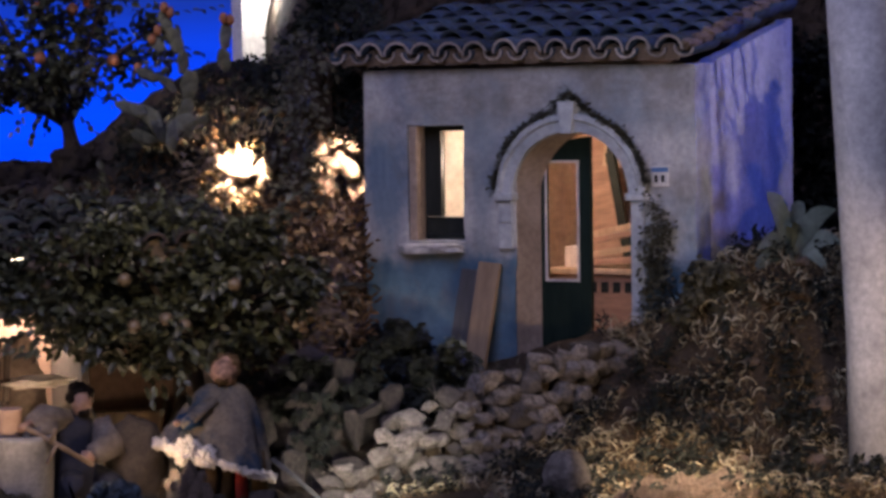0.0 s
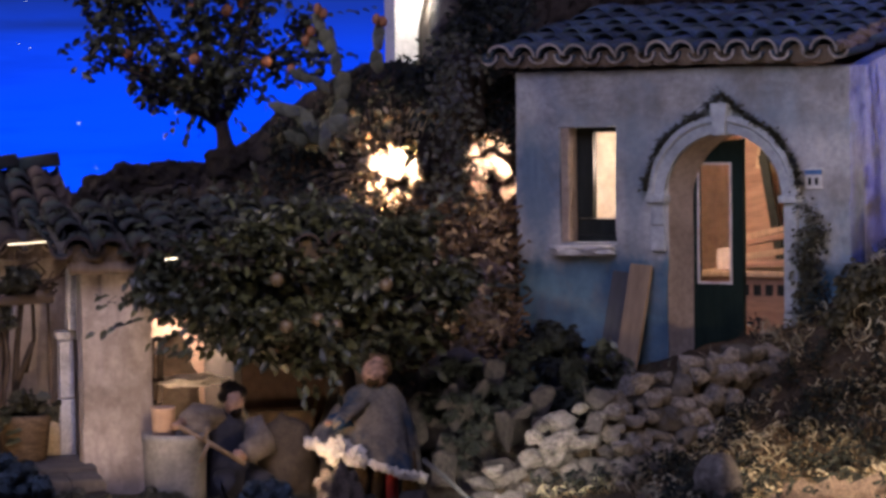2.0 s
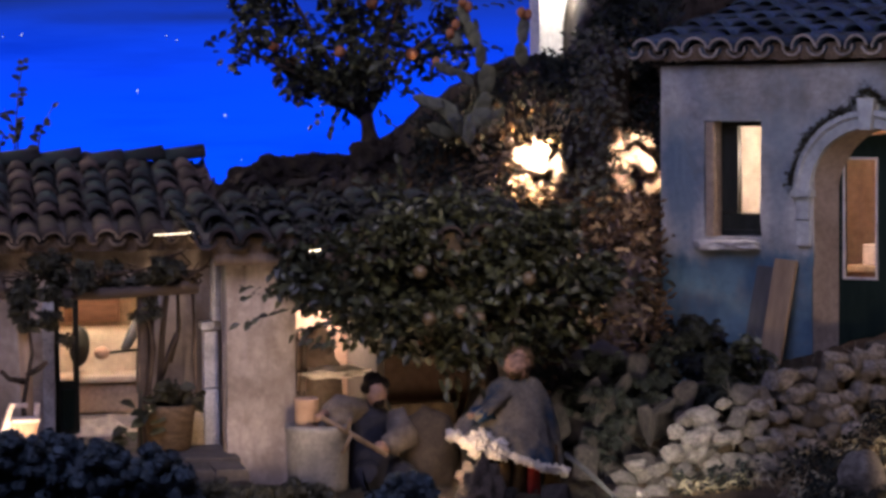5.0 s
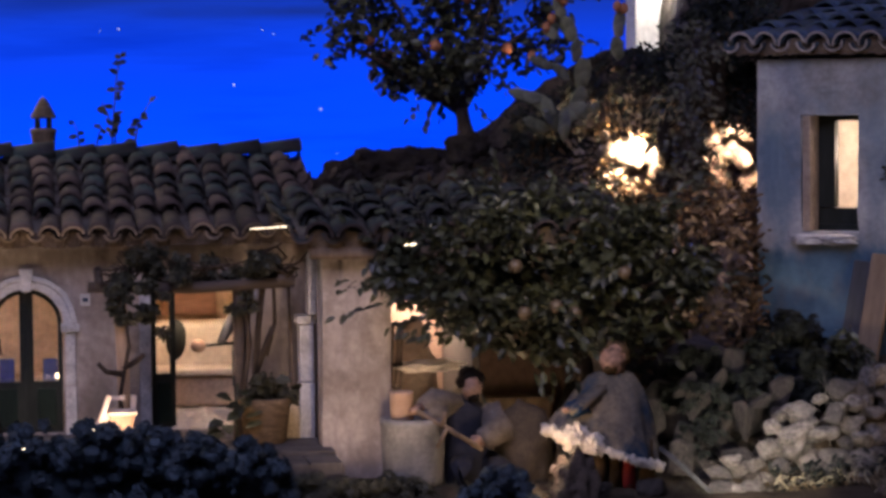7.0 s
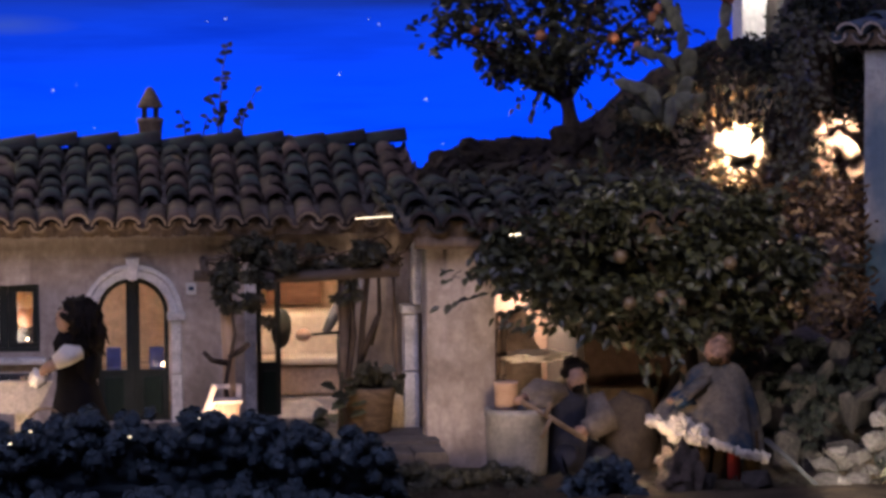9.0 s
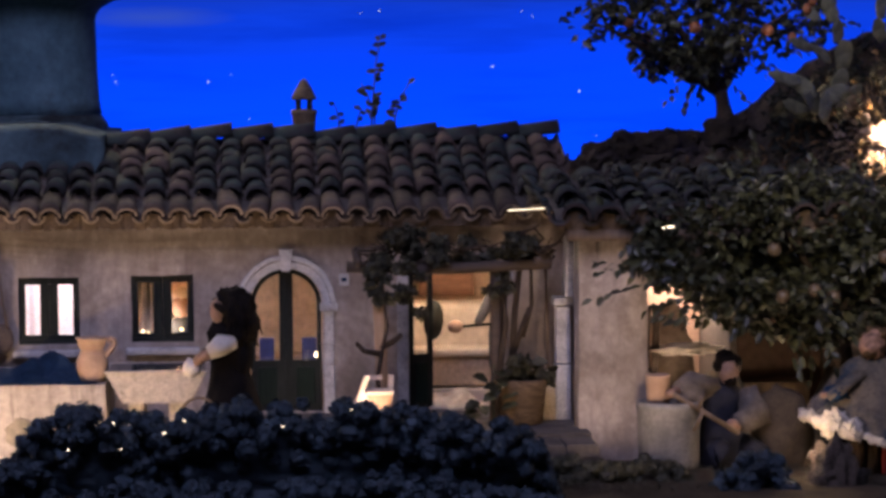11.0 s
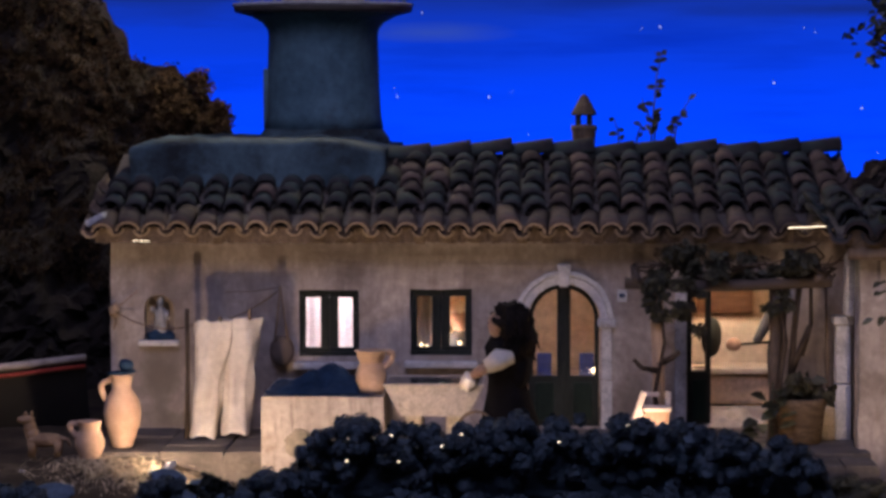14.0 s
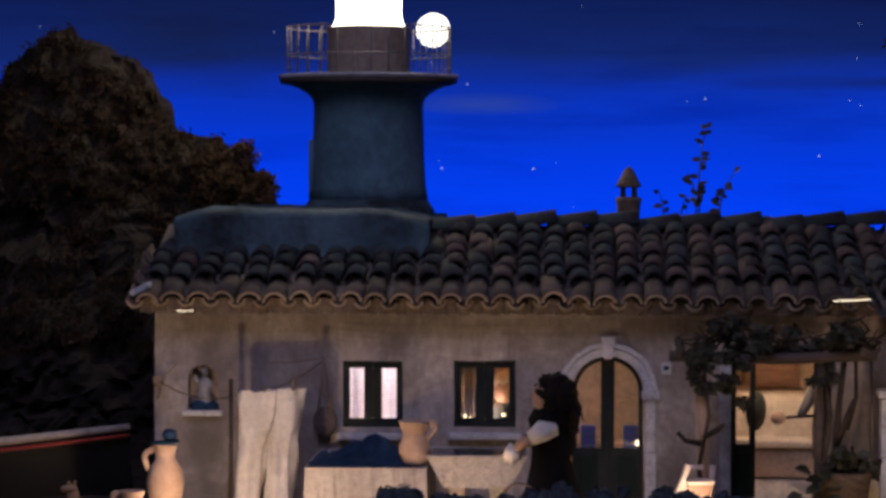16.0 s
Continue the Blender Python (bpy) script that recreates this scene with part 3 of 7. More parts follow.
solid("ceiling", Shape().box(-7.2, 8.2, -4.4, 7.8, 4.0, 4.2, 0), BLACKWALL, "black ceiling of the exhibition room", "ceiling", kind="structure")

rnd = random.Random(5)
stars = Shape()
for i in range(95):
    x, z = rnd.uniform(-2.6, 3.6), rnd.uniform(0.45, 1.6)
    r = rnd.choice((0.0015, 0.0018, 0.0022, 0.0031)) * rnd.uniform(0.7, 1.1)
    stars.blob((x, 7.58, z), (r, r, r), 1, 0)
solid("star", stars, STARS, "small pale stars on the night sky", "stars", kind="stuff")
solid("moon", Shape().blob((0, 0, 0), (0.047, 0.02, 0.047), 3, 0.01), MOON, "full round glowing white moon", "moon", pose(-0.371, 7.45, 0.998))


def ridge_at(pts, x):
    for (x0, z0), (x1, z1) in zip(pts, pts[1:]):
        if x <= x1:
            t = max(0.0, (x - x0) / (x1 - x0))
            return z0 + (z1 - z0) * t
    return pts[-1][1]


def hill_shape(pts, y_foot, y_top, z_foot, amp, cols, rows, lump=6.0, back_to=0.6, away=None):
    """A rocky slope that rises from its foot to an uneven ridge and falls away behind."""
    x0, x1 = pts[0][0], pts[-1][0]
    vs, fs = [], []
    total = rows + 8
    for i in range(cols + 1):
        x = x0 + (x1 - x0) * i / cols
        top = ridge_at(pts, x)
        for j in range(total + 1):
            if j <= rows:
                v = j / rows
                p = Vector((x, y_foot + (y_top - y_foot) * v ** 1.4, z_foot + (top - z_foot) * v))
            else:
                w = (j - rows) / 8
                p = Vector((x, y_top + back_to * w, top - (top - z_foot) * w * w))
            q = p * lump
            d = noise.noise(q) + 0.9 * (0.4 - abs(noise.noise(q * 2.3))) + 0.6 * (0.3 - abs(noise.noise(q * 5.1))) + 0.3 * noise.noise(q * 11)
            e = noise.noise(q + Vector((9, 4, 2))) + 0.9 * (0.3 - abs(noise.noise(q * 3.1))) + 0.5 * noise.noise(q * 8)
            if away:
                p.y += away(x)
            vs.append(p + Vector((0.3 * amp * e, -amp * d, 0.45 * amp * e)))
    n = total + 1
    for i in range(cols):
        for j in range(total):
            fs.append((i * n + j, (i + 1) * n + j, (i + 1) * n + j + 1, i * n + j + 1))
    return Shape().add(vs, fs, 0, False)


RIDGE = [(0.58, 0.30), (0.65, 0.40), (0.69, 0.45), (0.75, 0.485), (0.82, 0.495), (0.93, 0.50), (0.99, 0.52), (1.05, 0.555), (1.11, 0.60), (1.20, 0.65), (1.28, 0.71), (1.475, 0.715), (1.50, 0.84), (1.59, 0.95), (1.9, 1.0), (2.6, 1.05), (3.6, 1.1)]
solid("hillside", hill_shape(RIDGE, 5.22, 5.62, 0.0, 0.055, 260, 90, 7.0, away=lambda x: 0.85 * smooth(1.50, 1.66, x)), ROCK, "dark brown rocky hillside with moss", "hillside", kind="structure")
LEFT = [(-2.6, 0.2), (-1.6, 0.45), (-1.36, 0.68), (-1.278, 0.80), (-1.247, 0.85), (-1.214, 0.882), (-1.168, 0.918), (-1.123, 0.925), (-1.064, 0.893), (-0.986, 0.855), (-0.934, 0.803), (-0.902, 0.752), (-0.844, 0.70), (-0.766, 0.68), (-0.695, 0.64), (-0.669, 0.59), (-0.64, 0.4)]
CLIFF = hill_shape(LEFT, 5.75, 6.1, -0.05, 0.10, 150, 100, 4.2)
# the near-black colour carries the cliff's shade
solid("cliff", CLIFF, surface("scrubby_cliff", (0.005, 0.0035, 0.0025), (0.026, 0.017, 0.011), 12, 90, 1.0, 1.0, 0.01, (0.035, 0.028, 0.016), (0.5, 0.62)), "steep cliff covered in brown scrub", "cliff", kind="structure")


# ---- roofs ----
def tiled_roof(parent, name, x0, x1, cols, rows, y_eave, z_eave, slope, step, mat, seed, radius, skip=None, label="", rim=None):
    """A sloping bed with overlapping rows of half-round cover tiles and channel tiles, each a piece."""
    rim = rim or TILERIM
    rr = random.Random(seed)
    ca, sa = math.cos(radians(slope)), math.sin(radians(slope))
    length = rows * step
    bed = Shape()
    ys, zs = length * ca, length * sa
    y0, z1 = y_eave + 0.06, z_eave + 0.06 * sa / ca
    bed.add([(x0, y0, z1 - 0.004), (x1, y0, z1 - 0.004), (x1, y0 + ys, z1 - 0.004 + zs), (x0, y0 + ys, z1 - 0.004 + zs), (x0, y0, z1 - 0.012), (x1, y0, z1 - 0.012), (x1, y0 + ys, z1 - 0.012 + zs), (x0, y0 + ys, z1 - 0.012 + zs)],
            [(0, 1, 2, 3), (7, 6, 5, 4), (4, 5, 1, 0), (5, 6, 2, 1), (6, 7, 3, 2), (7, 4, 0, 3)])
    roof = part(name, bed, DARKRENDER, parent, label)
    pitch = (x1 - x0) / cols
    cover = tile_mesh("tile", radius, radius * 0.82, step + 0.035, mat)
    channel = tile_mesh("tile", radius * 0.85, radius * 0.98, step + 0.035, mat, hollow=-1)
    eave_cover = tile_mesh("tile", radius * 1.04, radius * 0.84, step + 0.05, mat, 0.0052, rim=rim)
    eave_channel = tile_mesh("tile", radius * 0.80, radius * 0.95, step + 0.05, mat, 0.0048, hollow=-1, rim=rim)
    old_cover = tile_mesh("tile", radius, radius * 0.82, step + 0.035, TILEMOSS)
    for c in range(cols + 1):
        for r in range(rows):
            if skip and skip(x0 + c * pitch, r):
                continue
            d = r * step * 0.9 + (0.052 if r else 0.0) + rr.uniform(-0.007, 0.007)
            x = x0 + c * pitch + rr.uniform(-0.003, 0.003)
            tilt = pose(0, 0, 0, slope - 5 + rr.uniform(-3, 3), rr.uniform(-9, 9), rr.uniform(-6, 6))
            if c < cols:
                part("tile", (old_cover if rr.random() < (0.55 if x > -0.25 else 0.9) and mat is TILE else cover) if r else eave_cover, None, roof, "", Matrix.Translation((x + pitch / 2, y_eave + d * ca, z_eave + d * sa + 0.008)) @ tilt @ Matrix.Diagonal((rr.uniform(0.93, 1.07), 1, rr.uniform(0.9, 1.12), 1)))
            part("tile", channel if r else eave_channel, None, roof, "", Matrix.Translation((x, y_eave + 0.006 + d * ca, z_eave + d * sa + 0.012)) @ tilt)
    plug, line = Shape(), []
    for c in range(cols):
        x = x0 + (c + 0.5) * pitch
        k = radius * 0.72
        arc = [(x - k * math.cos(math.pi * i / 8), k * math.sin(math.pi * i / 8)) for i in range(9)]
        vs = [(px, y_eave + 0.014 + 0.003 * rr.random(), z_eave + 0.004 + pz * rr.uniform(0.75, 0.95)) for px, pz in arc]
        line += vs[:9]
    n = len(line)
    vs = line + [(px, y_eave + 0.07, pz) for px, _, pz in line] + [(px, py + 0.004, z_eave - 0.010 - 0.005 * rr.random()) for px, py, _ in line]
    plug.add(vs, [(i, i + n, i + n + 1, i + 1) for i in range(n - 1)] + [(i, i + 1, i + 1 + 2 * n, i + 2 * n) for i in range(n - 1)], 0, False)
    part("mortar_bed", plug, MORTAR, roof, "yellowish mortar under the eaves tiles")
    return roof


# ---- the long whitewashed house ----
house = thing("house", (0, 5.0, 0), "long low farmhouse with grey plaster and clay tile roof", "house")
TOP = 0.372
holes = [rect(-0.415, -0.304, 0.135, 0.257), rect(-0.209, -0.095, 0.137, 0.259), arch_outline(0.008, 0.142, 0.002, 0.203), rect(0.302, 0.458, 0.002, 0.275), arch_outline(-0.703, -0.647, 0.165, 0.222, 10)]
holes[2] = [(x, max(z, 0.004)) for x, z in holes[2]]
part("wall", wall_shape([(-0.765, -0.06), (-0.765, TOP), (0.60, TOP), (0.60, -0.06)], holes, 0.05, 0.002), FARMWALL, house)
part("wall", Shape().box(-0.765, -0.715, 0.052, 0.45, -0.06, TOP + 0.012, 0.004), PLASTER, house)
part("wall", Shape().box(0.55, 0.60, 0.052, 0.45, -0.06, TOP + 0.012, 0.004), PLASTER, house)
inner = Shape().box(-0.713, 0.548, 0.35, 0.37, -0.06, TOP + 0.1, 0)
for x in (-0.255, -0.03, 0.235):
    inner.box(x - 0.008, x + 0.008, 0.052, 0.348, 0, TOP, 0)
part("room_wall", inner, INNER, house, "warm plaster walls inside the rooms")
part("room_floor", Shape().box(-0.713, 0.548, 0.052, 0.348, -0.02, 0.001, 0), PALEWOOD, house)
part("room_ceiling", Shape().box(-0.713, 0.548, 0.052, 0.348, TOP - 0.05, TOP - 0.032, 0), INNER, house)
part("niche_back", Shape().box(-0.71, -0.64, 0.042, 0.0495, 0.16, 0.26, 0), TANPLASTER, house)
part("niche_cloth", Shape().blob((-0.674, 0.014, 0.170), (0.026, 0.016, 0.014), 3, 0.4, 2.5, 2), CLOTHBLUE, house, "dark blue cloth in the niche")
part("niche_shelf", Shape().box(-0.712, -0.638, -0.014, 0.034, 0.155, 0.165, 0.002), STONEWHITE, house, "small pale stone ledge")

tiled_roof(house, "roof", -0.79, 0.60, 30, 6, -0.085, 0.3615, 18.5, 0.066, TILE, 3, 0.0208, skip=lambda x, r: r >= 4 and x < -0.28, label="sloping roof of old clay tiles")
ridge = Shape().box(0.06, 0.60, 0.315, 0.335, 0.44, 0.477, 0.002)
ridge_roof = part("ridge", ridge, DARKRENDER, house, "crest of overlapping ridge tiles")
ridge_tile = tile_mesh("ridge_tile", 0.03, 0.026, 0.10, TILEMOSS)
rnd = random.Random(8)
for i in range(11):
    x = -0.28 + i * 0.080
    up = 0.489 + 0.026 * (i / 11) + rnd.uniform(-0.003, 0.004) + (0.011 if i < 5 else 0.003 if i < 8 else -0.004)
    part("ridge_tile", ridge_tile, None, ridge_roof, "", Matrix.Translation((x + 0.1, 0.322, up)) @ pose(0, 0, 0, rnd.uniform(-7, -4), rnd.uniform(-3, 3), 90))


def casement(x0, x1, z0, z1, y=0.004, bar=0.0165):
    """A dark two-leaved window: frame, leaves with glass, stone sill."""
    w = part("window", Shape().box(x0 - 0.004, x1 + 0.004, y, y + 0.02, z0 - 0.005, z0 + 0.012, 0.002).box(x0 - 0.004, x1 + 0.004, y, y + 0.02, z1 - 0.009, z1 + 0.005, 0.002)
             .box(x0 - 0.004, x0 + 0.008, y, y + 0.02, z0 + 0.012, z1 - 0.009, 0.002).box(x1 - 0.008, x1 + 0.004, y, y + 0.02, z0 + 0.012, z1 - 0.009, 0.002), DARKWOOD, house, "dark wooden window frame")
    c = (x0 + x1) / 2
    for a, b in ((x0 + 0.008, c), (c, x1 - 0.008)):
        leaf = Shape()
        for p, q, r, t in ((a, b, z0 + 0.012, z0 + 0.02), (a, b, z1 - 0.017, z1 - 0.009)):
            leaf.box(p + 0.0002, q - 0.0002, y + 0.004, y + 0.016, r, t, 0.0015)
        leaf.box(a + 0.0002, a + (bar if a == c else 0.008), y + 0.004, y + 0.016, z0 + 0.02, z1 - 0.017, 0.0015)
        leaf.box(b - (bar if b == c else 0.008), b - 0.0002, y + 0.004, y + 0.016, z0 + 0.02, z1 - 0.017, 0.0015)
        part("sash", leaf, DARKWOOD, w)
        pane = part("pane", Shape().box(a + 0.006, b - 0.006, y + 0.009, y + 0.011, z0 + 0.016, z1 - 0.013, 0), GLASS, w, "clear glass")
        pane.visible_shadow = False
    part("sill", Shape().box(x0 - 0.006, x1 + 0.006, -0.022, 0.003, z0 - 0.018, z0 - 0.006, 0.003), STONEWHITE, w, "pale stone sill")


casement(-0.419, -0.300, 0.131, 0.261)
casement(-0.213, -0.091, 0.133, 0.263)


def curtain(x0, x1, z0, z1, y, folds, depth, n=60):
    vs, fs = [], []
    for i in range(n + 1):
        u = i / n
        for j in range(13):
            v = j / 12
            wave = depth * math.sin(u * folds * 2 * math.pi + 0.8 * noise.noise((u * 3, v * 2, y))) * (0.5 + 0.5 * (1 - v)) + 0.003 * noise.noise((u * 9, v * 6, 1))
            vs.append((x0 + (x1 - x0) * u, y + wave, z0 + (z1 - z0) * v))
    for i in range(n):
        for j in range(12):
            fs.append((i * 13 + j, (i + 1) * 13 + j, (i + 1) * 13 + j + 1, i * 13 + j + 1))
    k = len(vs)
    vs += [(x, y + 0.0018, z) for x, y, z in vs]
    fs += [tuple(q + k for q in f)[::-1] for f in fs]
    return Shape().add(vs, fs, 0, True)


solid("curtain", curtain(-0.43, -0.29, 0.10, 0.30, 0, 4, 0.006), surface("white_net_curtain", (0.72, 0.68, 0.72), (0.85, 0.82, 0.86), 12, 200, 0.9, 0.2, 0.001), "white net curtain lit inside the room", "curtain", pose(0, 5.30, 0))
solid("curtain", curtain(-0.205, -0.155, 0.10, 0.29, 0, 3, 0.008), CLOTHWHITE, "gathered cream curtain behind the window", "curtain", pose(0, 5.09, 0))


def figure_bust(at):
    s = Shape()
    s.lathe([(0.035, 0.0), (0.04, 0.05), (0.034, 0.10), (0.012, 0.12)], 16, None, 0, 0.7)
    s.blob((0, 0, 0.142), (0.021, 0.021, 0.027), 2, 0.05, 2, 1, 1)
    s.blob((0, 0.006, 0.155), (0.024, 0.023, 0.022), 2, 0.1, 2, 2, 2)
    return solid("seated_doll", s, [CLOTHGREY, SKIN, FLEECE], "small clay doll sitting behind the window", "doll", at)


figure_bust(pose(-0.12, 5.16, 0.05))


def glazed_door(parent, x0, x1, z0, spring, y, bar=0.0125):
    """Two arched leaves: dark frames, glass above, solid green panels below."""
    c, r = (x0 + x1) / 2, (x1 - x0) / 2
    mid = z0 + 0.092
    for sgn in (-1, 1):
        def edge(k):
            return [(c + sgn * (r - k) * math.cos(a * math.pi / 24), spring + (r - k) * math.sin(a * math.pi / 24)) for a in range(13)]
        outer = [(c + sgn * 0.001, z0)] + [(c + sgn * r, z0)] + edge(0)
        outer[-1] = (c + sgn * 0.001, outer[-1][1])
        ins = [p for p in edge(0.008) if abs(p[0] - c) > bar] 
        hole = [(c + sgn * bar, mid), (c + sgn * (r - 0.008), mid)] + ins + [(c + sgn * bar, ins[-1][1])]
        leaf = part("door_leaf", wall_shape(outer, [hole], 0.014), DARKWOOD, parent, "dark wooden door leaf with glass above", Matrix.Translation((0, y, 0)))
        part("panel", Shape().box(min(c + sgn * 0.018, c + sgn * (r - 0.012)), max(c + sgn * 0.018, c + sgn * (r - 0.012)), -0.004, 0.001, z0 + 0.01, mid - 0.012, 0.002), GREENWOOD, leaf, "dark green lower panel")
        g = part("pane", Shape().box(min(c + sgn * bar, c + sgn * (r - 0.008)), max(c + sgn * bar, c + sgn * (r - 0.008)), 0.006, 0.008, mid, spring + r * 0.55, 0), GLASS, leaf, "clear glass")
        g.visible_shadow = False


door = part("door", Shape().box(0.01, 0.14, 0.012, 0.03, 0.001, 0.005, 0.001), DARKWOOD, house, "arched double door with glass panes")
glazed_door(door, 0.010, 0.140, 0.006, 0.203, 0.012)
part("astragal", Shape().box(0.0715, 0.0785, 0.008, 0.0115, 0.007, 0.262, 0.001), DARKWOOD, door, "dark strip covering the joint of the leaves")


def arch_surround(parent, x0, x1, z0, spring, band, proud, mat, key_h, name="arch", jamb_mat=None, left_mat=None, left_foot=None):
    """Stone jambs, capitals, a ring of arch stones and a keystone."""
    c, r = (x0 + x1) / 2, (x1 - x0) / 2
    ring = Shape()
    n, vs, fs = 36, [], []
    for i in range(n + 1):
        a = math.pi * i / n
        for k, y in ((r, 0.012), (r, -proud), (r + band * 0.55, -proud * 1.15), (r + band * 0.7, -proud * 1.6), (r + band, -proud * 1.5), (r + band, 0.012)):
            w = k + 0.002 * noise.noise((a * 6, k * 40, 0))
            vs.append((c - w * math.cos(a), y, spring + w * math.sin(a)))
    for i in range(n):
        for j in range(5):
            fs.append((i * 6 + j, i * 6 + j + 1, (i + 1) * 6 + j + 1, (i + 1) * 6 + j))
    ring.add(vs, fs)
    arch = part(name, ring, mat, parent, "pale stone arch with keystone")
    base = z0
    for x in (x0 - band, x1):
        z0 = left_foot if left_foot and x < x0 else base
        part("jamb", Shape().box(x + 0.002, x + band - 0.002, -proud * 0.7, 0.012, z0, z0 + (spring - z0) * 0.45, 0.002).box(x + 0.003, x + band - 0.003, -proud * 0.7, 0.012, z0 + (spring - z0) * 0.45 + 0.002, spring - 0.014, 0.002), (left_mat if x < x0 else None) or jamb_mat or mat, arch, "worn pale stone jamb")
        part("capital", Shape().box(x - 0.005, x + band + 0.004, -proud * 1.5, 0.012, spring - 0.013, spring + 0.002, 0.003), mat, arch)
    k = band * 0.42
    vs = []
    for y in (-proud * 2.2, 0.012):
        vs += [(c - k * 0.75, y, spring + r - 0.004), (c + k * 0.75, y, spring + r - 0.004), (c + k * 1.25, y, spring + r + key_h), (c - k * 1.25, y, spring + r + key_h)]
    part("keystone", Shape().add(vs, [(0, 1, 2, 3), (7, 6, 5, 4), (0, 4, 5, 1), (1, 5, 6, 2), (2, 6, 7, 3), (3, 7, 4, 0)]), mat, arch)
    return arch


arch_surround(house, 0.008, 0.142, -0.002, 0.203, 0.024, 0.010, STONEWHITE, 0.036)
# inner doorway: pale jamb, dark open leaf
part("jamb", Shape().box(0.280, 0.301, -0.008, 0.03, 0.0, 0.275, 0.003), STONEWHITE, house, "worn pale stone jamb")
leaf2 = part("door_leaf", wall_shape([(0, 0.006), (0, 0.27), (0.045, 0.27), (0.045, 0.006)], [rect(0.008, 0.037, 0.105, 0.262)], 0.012), DARKWOOD, house, "dark open door leaf with a glass pane", pose(0.304, 0.02, 0, 0, 0, 12))
part("panel", Shape().box(0.01, 0.035, -0.004, 0.001, 0.015, 0.09, 0.002), GREENWOOD, leaf2)

# plinth, lighthouse
terrace = thing("terrace", (0, 5.0, 0), "flat-topped blue-grey rendered terrace behind the roof", "terrace")
bm = bmesh.new()
bmesh.ops.create_cube(bm, size=1.0, matrix=Matrix.Translation((-0.510, 0.56, 0.465)) @ Matrix.Diagonal((0.49, 0.78, 0.14, 1)))
bmesh.ops.subdivide_edges(bm, edges=bm.edges[:], cuts=23, use_grid_fill=True)
for v in bm.verts:
    p = v.co
    if p.z > 0.44:
        if p.x < -0.69:
            p.z -= 0.014 * smooth(-0.715, -0.755, p.x)
        if p.y < 0.26:
            p.z -= 0.010 * smooth(0.20, 0.17, p.y)
        if p.x > -0.36:
            p.z -= 0.020 * smooth(-0.36, -0.262, p.x)
    q = p * 16
    v.co = p + Vector((noise.noise(q), noise.noise(q + Vector((5, 0, 0))), noise.noise(q + Vector((0, 5, 0))) + 0.6 * noise.noise(q * 2.7))) * 0.006
part("body", Shape().take(bm, 0, True), TEALDARK, terrace, "rough dark blotched render")
tower = thing("lighthouse", (-0.4195, 5.7, 0.5), "blue-grey rendered lighthouse with gallery and lit lantern", "lighthouse")
part("tower_base", Shape().lathe([(0.139, -0.05), (0.138, 0.030), (0.134, 0.037), (0.126, 0.0495)], 40, None, 0, 1.0, 0.03), TEALDARK, tower)
part("shaft", Shape().lathe([(0.126, 0.05), (0.121, 0.08), (0.1175, 0.14), (0.116, 0.20), (0.1145, 0.245), (0.117, 0.258), (0.128, 0.272), (0.15, 0.284), (0.172, 0.291)], 48), TEAL, tower, "blue-grey rendered shaft flaring under the gallery")
part("gallery", Shape().lathe([(0.172, 0.290), (0.186, 0.294), (0.187, 0.306), (0.184, 0.31), (0.05, 0.311)], 48), DARKRENDER, tower, "round gallery floor with pale edge")
# lime-pale ring: the lantern's light on the edge is put into its colour
part("rim", Shape().tube([(0.186 * math.cos(2 * math.pi * i / 60), 0.186 * math.sin(2 * math.pi * i / 60), 0.3075) for i in range(61)], 0.0042, 8), LIME, tower, "gallery rim, paled to imitate the lantern's light on it")
part("drum", Shape().lathe([(0.088, 0.31), (0.087, 0.32), (0.0865, 0.40), (0.090, 0.406), (0.090, 0.412)], 40), TANPLASTER, tower, "brown rendered drum under the lantern")
part("buttress", Shape().box(-0.124, -0.106, -0.03, 0.03, 0.05, 0.175, 0.004), TEAL, tower)
lantern = part("lantern", Shape().lathe([(0.079, 0.413), (0.072, 0.42), (0.068, 0.43), (0.068, 0.60), (0.02, 0.66)], 32), LANTERN, tower, "glowing white lantern room")
rail = part("railing", Shape(), IRON, tower, "thin pale metal railing")
for z in (0.352, 0.410):
    ring = [(0.172 * math.cos(2 * math.pi * i / 48), 0.172 * math.sin(2 * math.pi * i / 48), z) for i in range(49)]
    part("rail", Shape().tube(ring, 0.0016, 6), IRON, rail)
post = Shape().tube([(0, 0, 0.31), (0, 0, 0.413)], 0.0014, 6)
for z in (0.325, 0.352, 0.378, 0.410):
    post.blob((0, 0, z), (0.0032, 0.0032, 0.0032), 1, 0)
post = post.mesh("post", IRON)
for i in range(30):
    a = 2 * math.pi * i / 30
    part("post", post, None, rail, "", pose(0.172 * math.cos(a), 0.172 * math.sin(a), 0))

chim = thing("chimney", (0.121, 5.42, 0.47), "little round clay chimney pot with conical cap", "chimney")
part("pot", Shape().lathe([(0.024, -0.02), (0.022, 0.05), (0.024, 0.075), (0.026, 0.08), (0.026, 0.088), (0.012, 0.09)], 20), MORTAR, chim)
for i in range(4):
    a = math.pi / 4 + i * math.pi / 2
    part("pillar", Shape().box(-0.004, 0.004, -0.004, 0.004, 0.086, 0.112, 0.001), TILEMOSS, chim, "", pose(0.016 * math.cos(a), 0.016 * math.sin(a), 0, 0, 0, 45))
part("cap", Shape().lathe([(0.024, 0.108), (0.025, 0.113), (0.017, 0.128), (0.008, 0.145), (0.002, 0.15)], 20), MORTAR, chim, "conical clay cap")


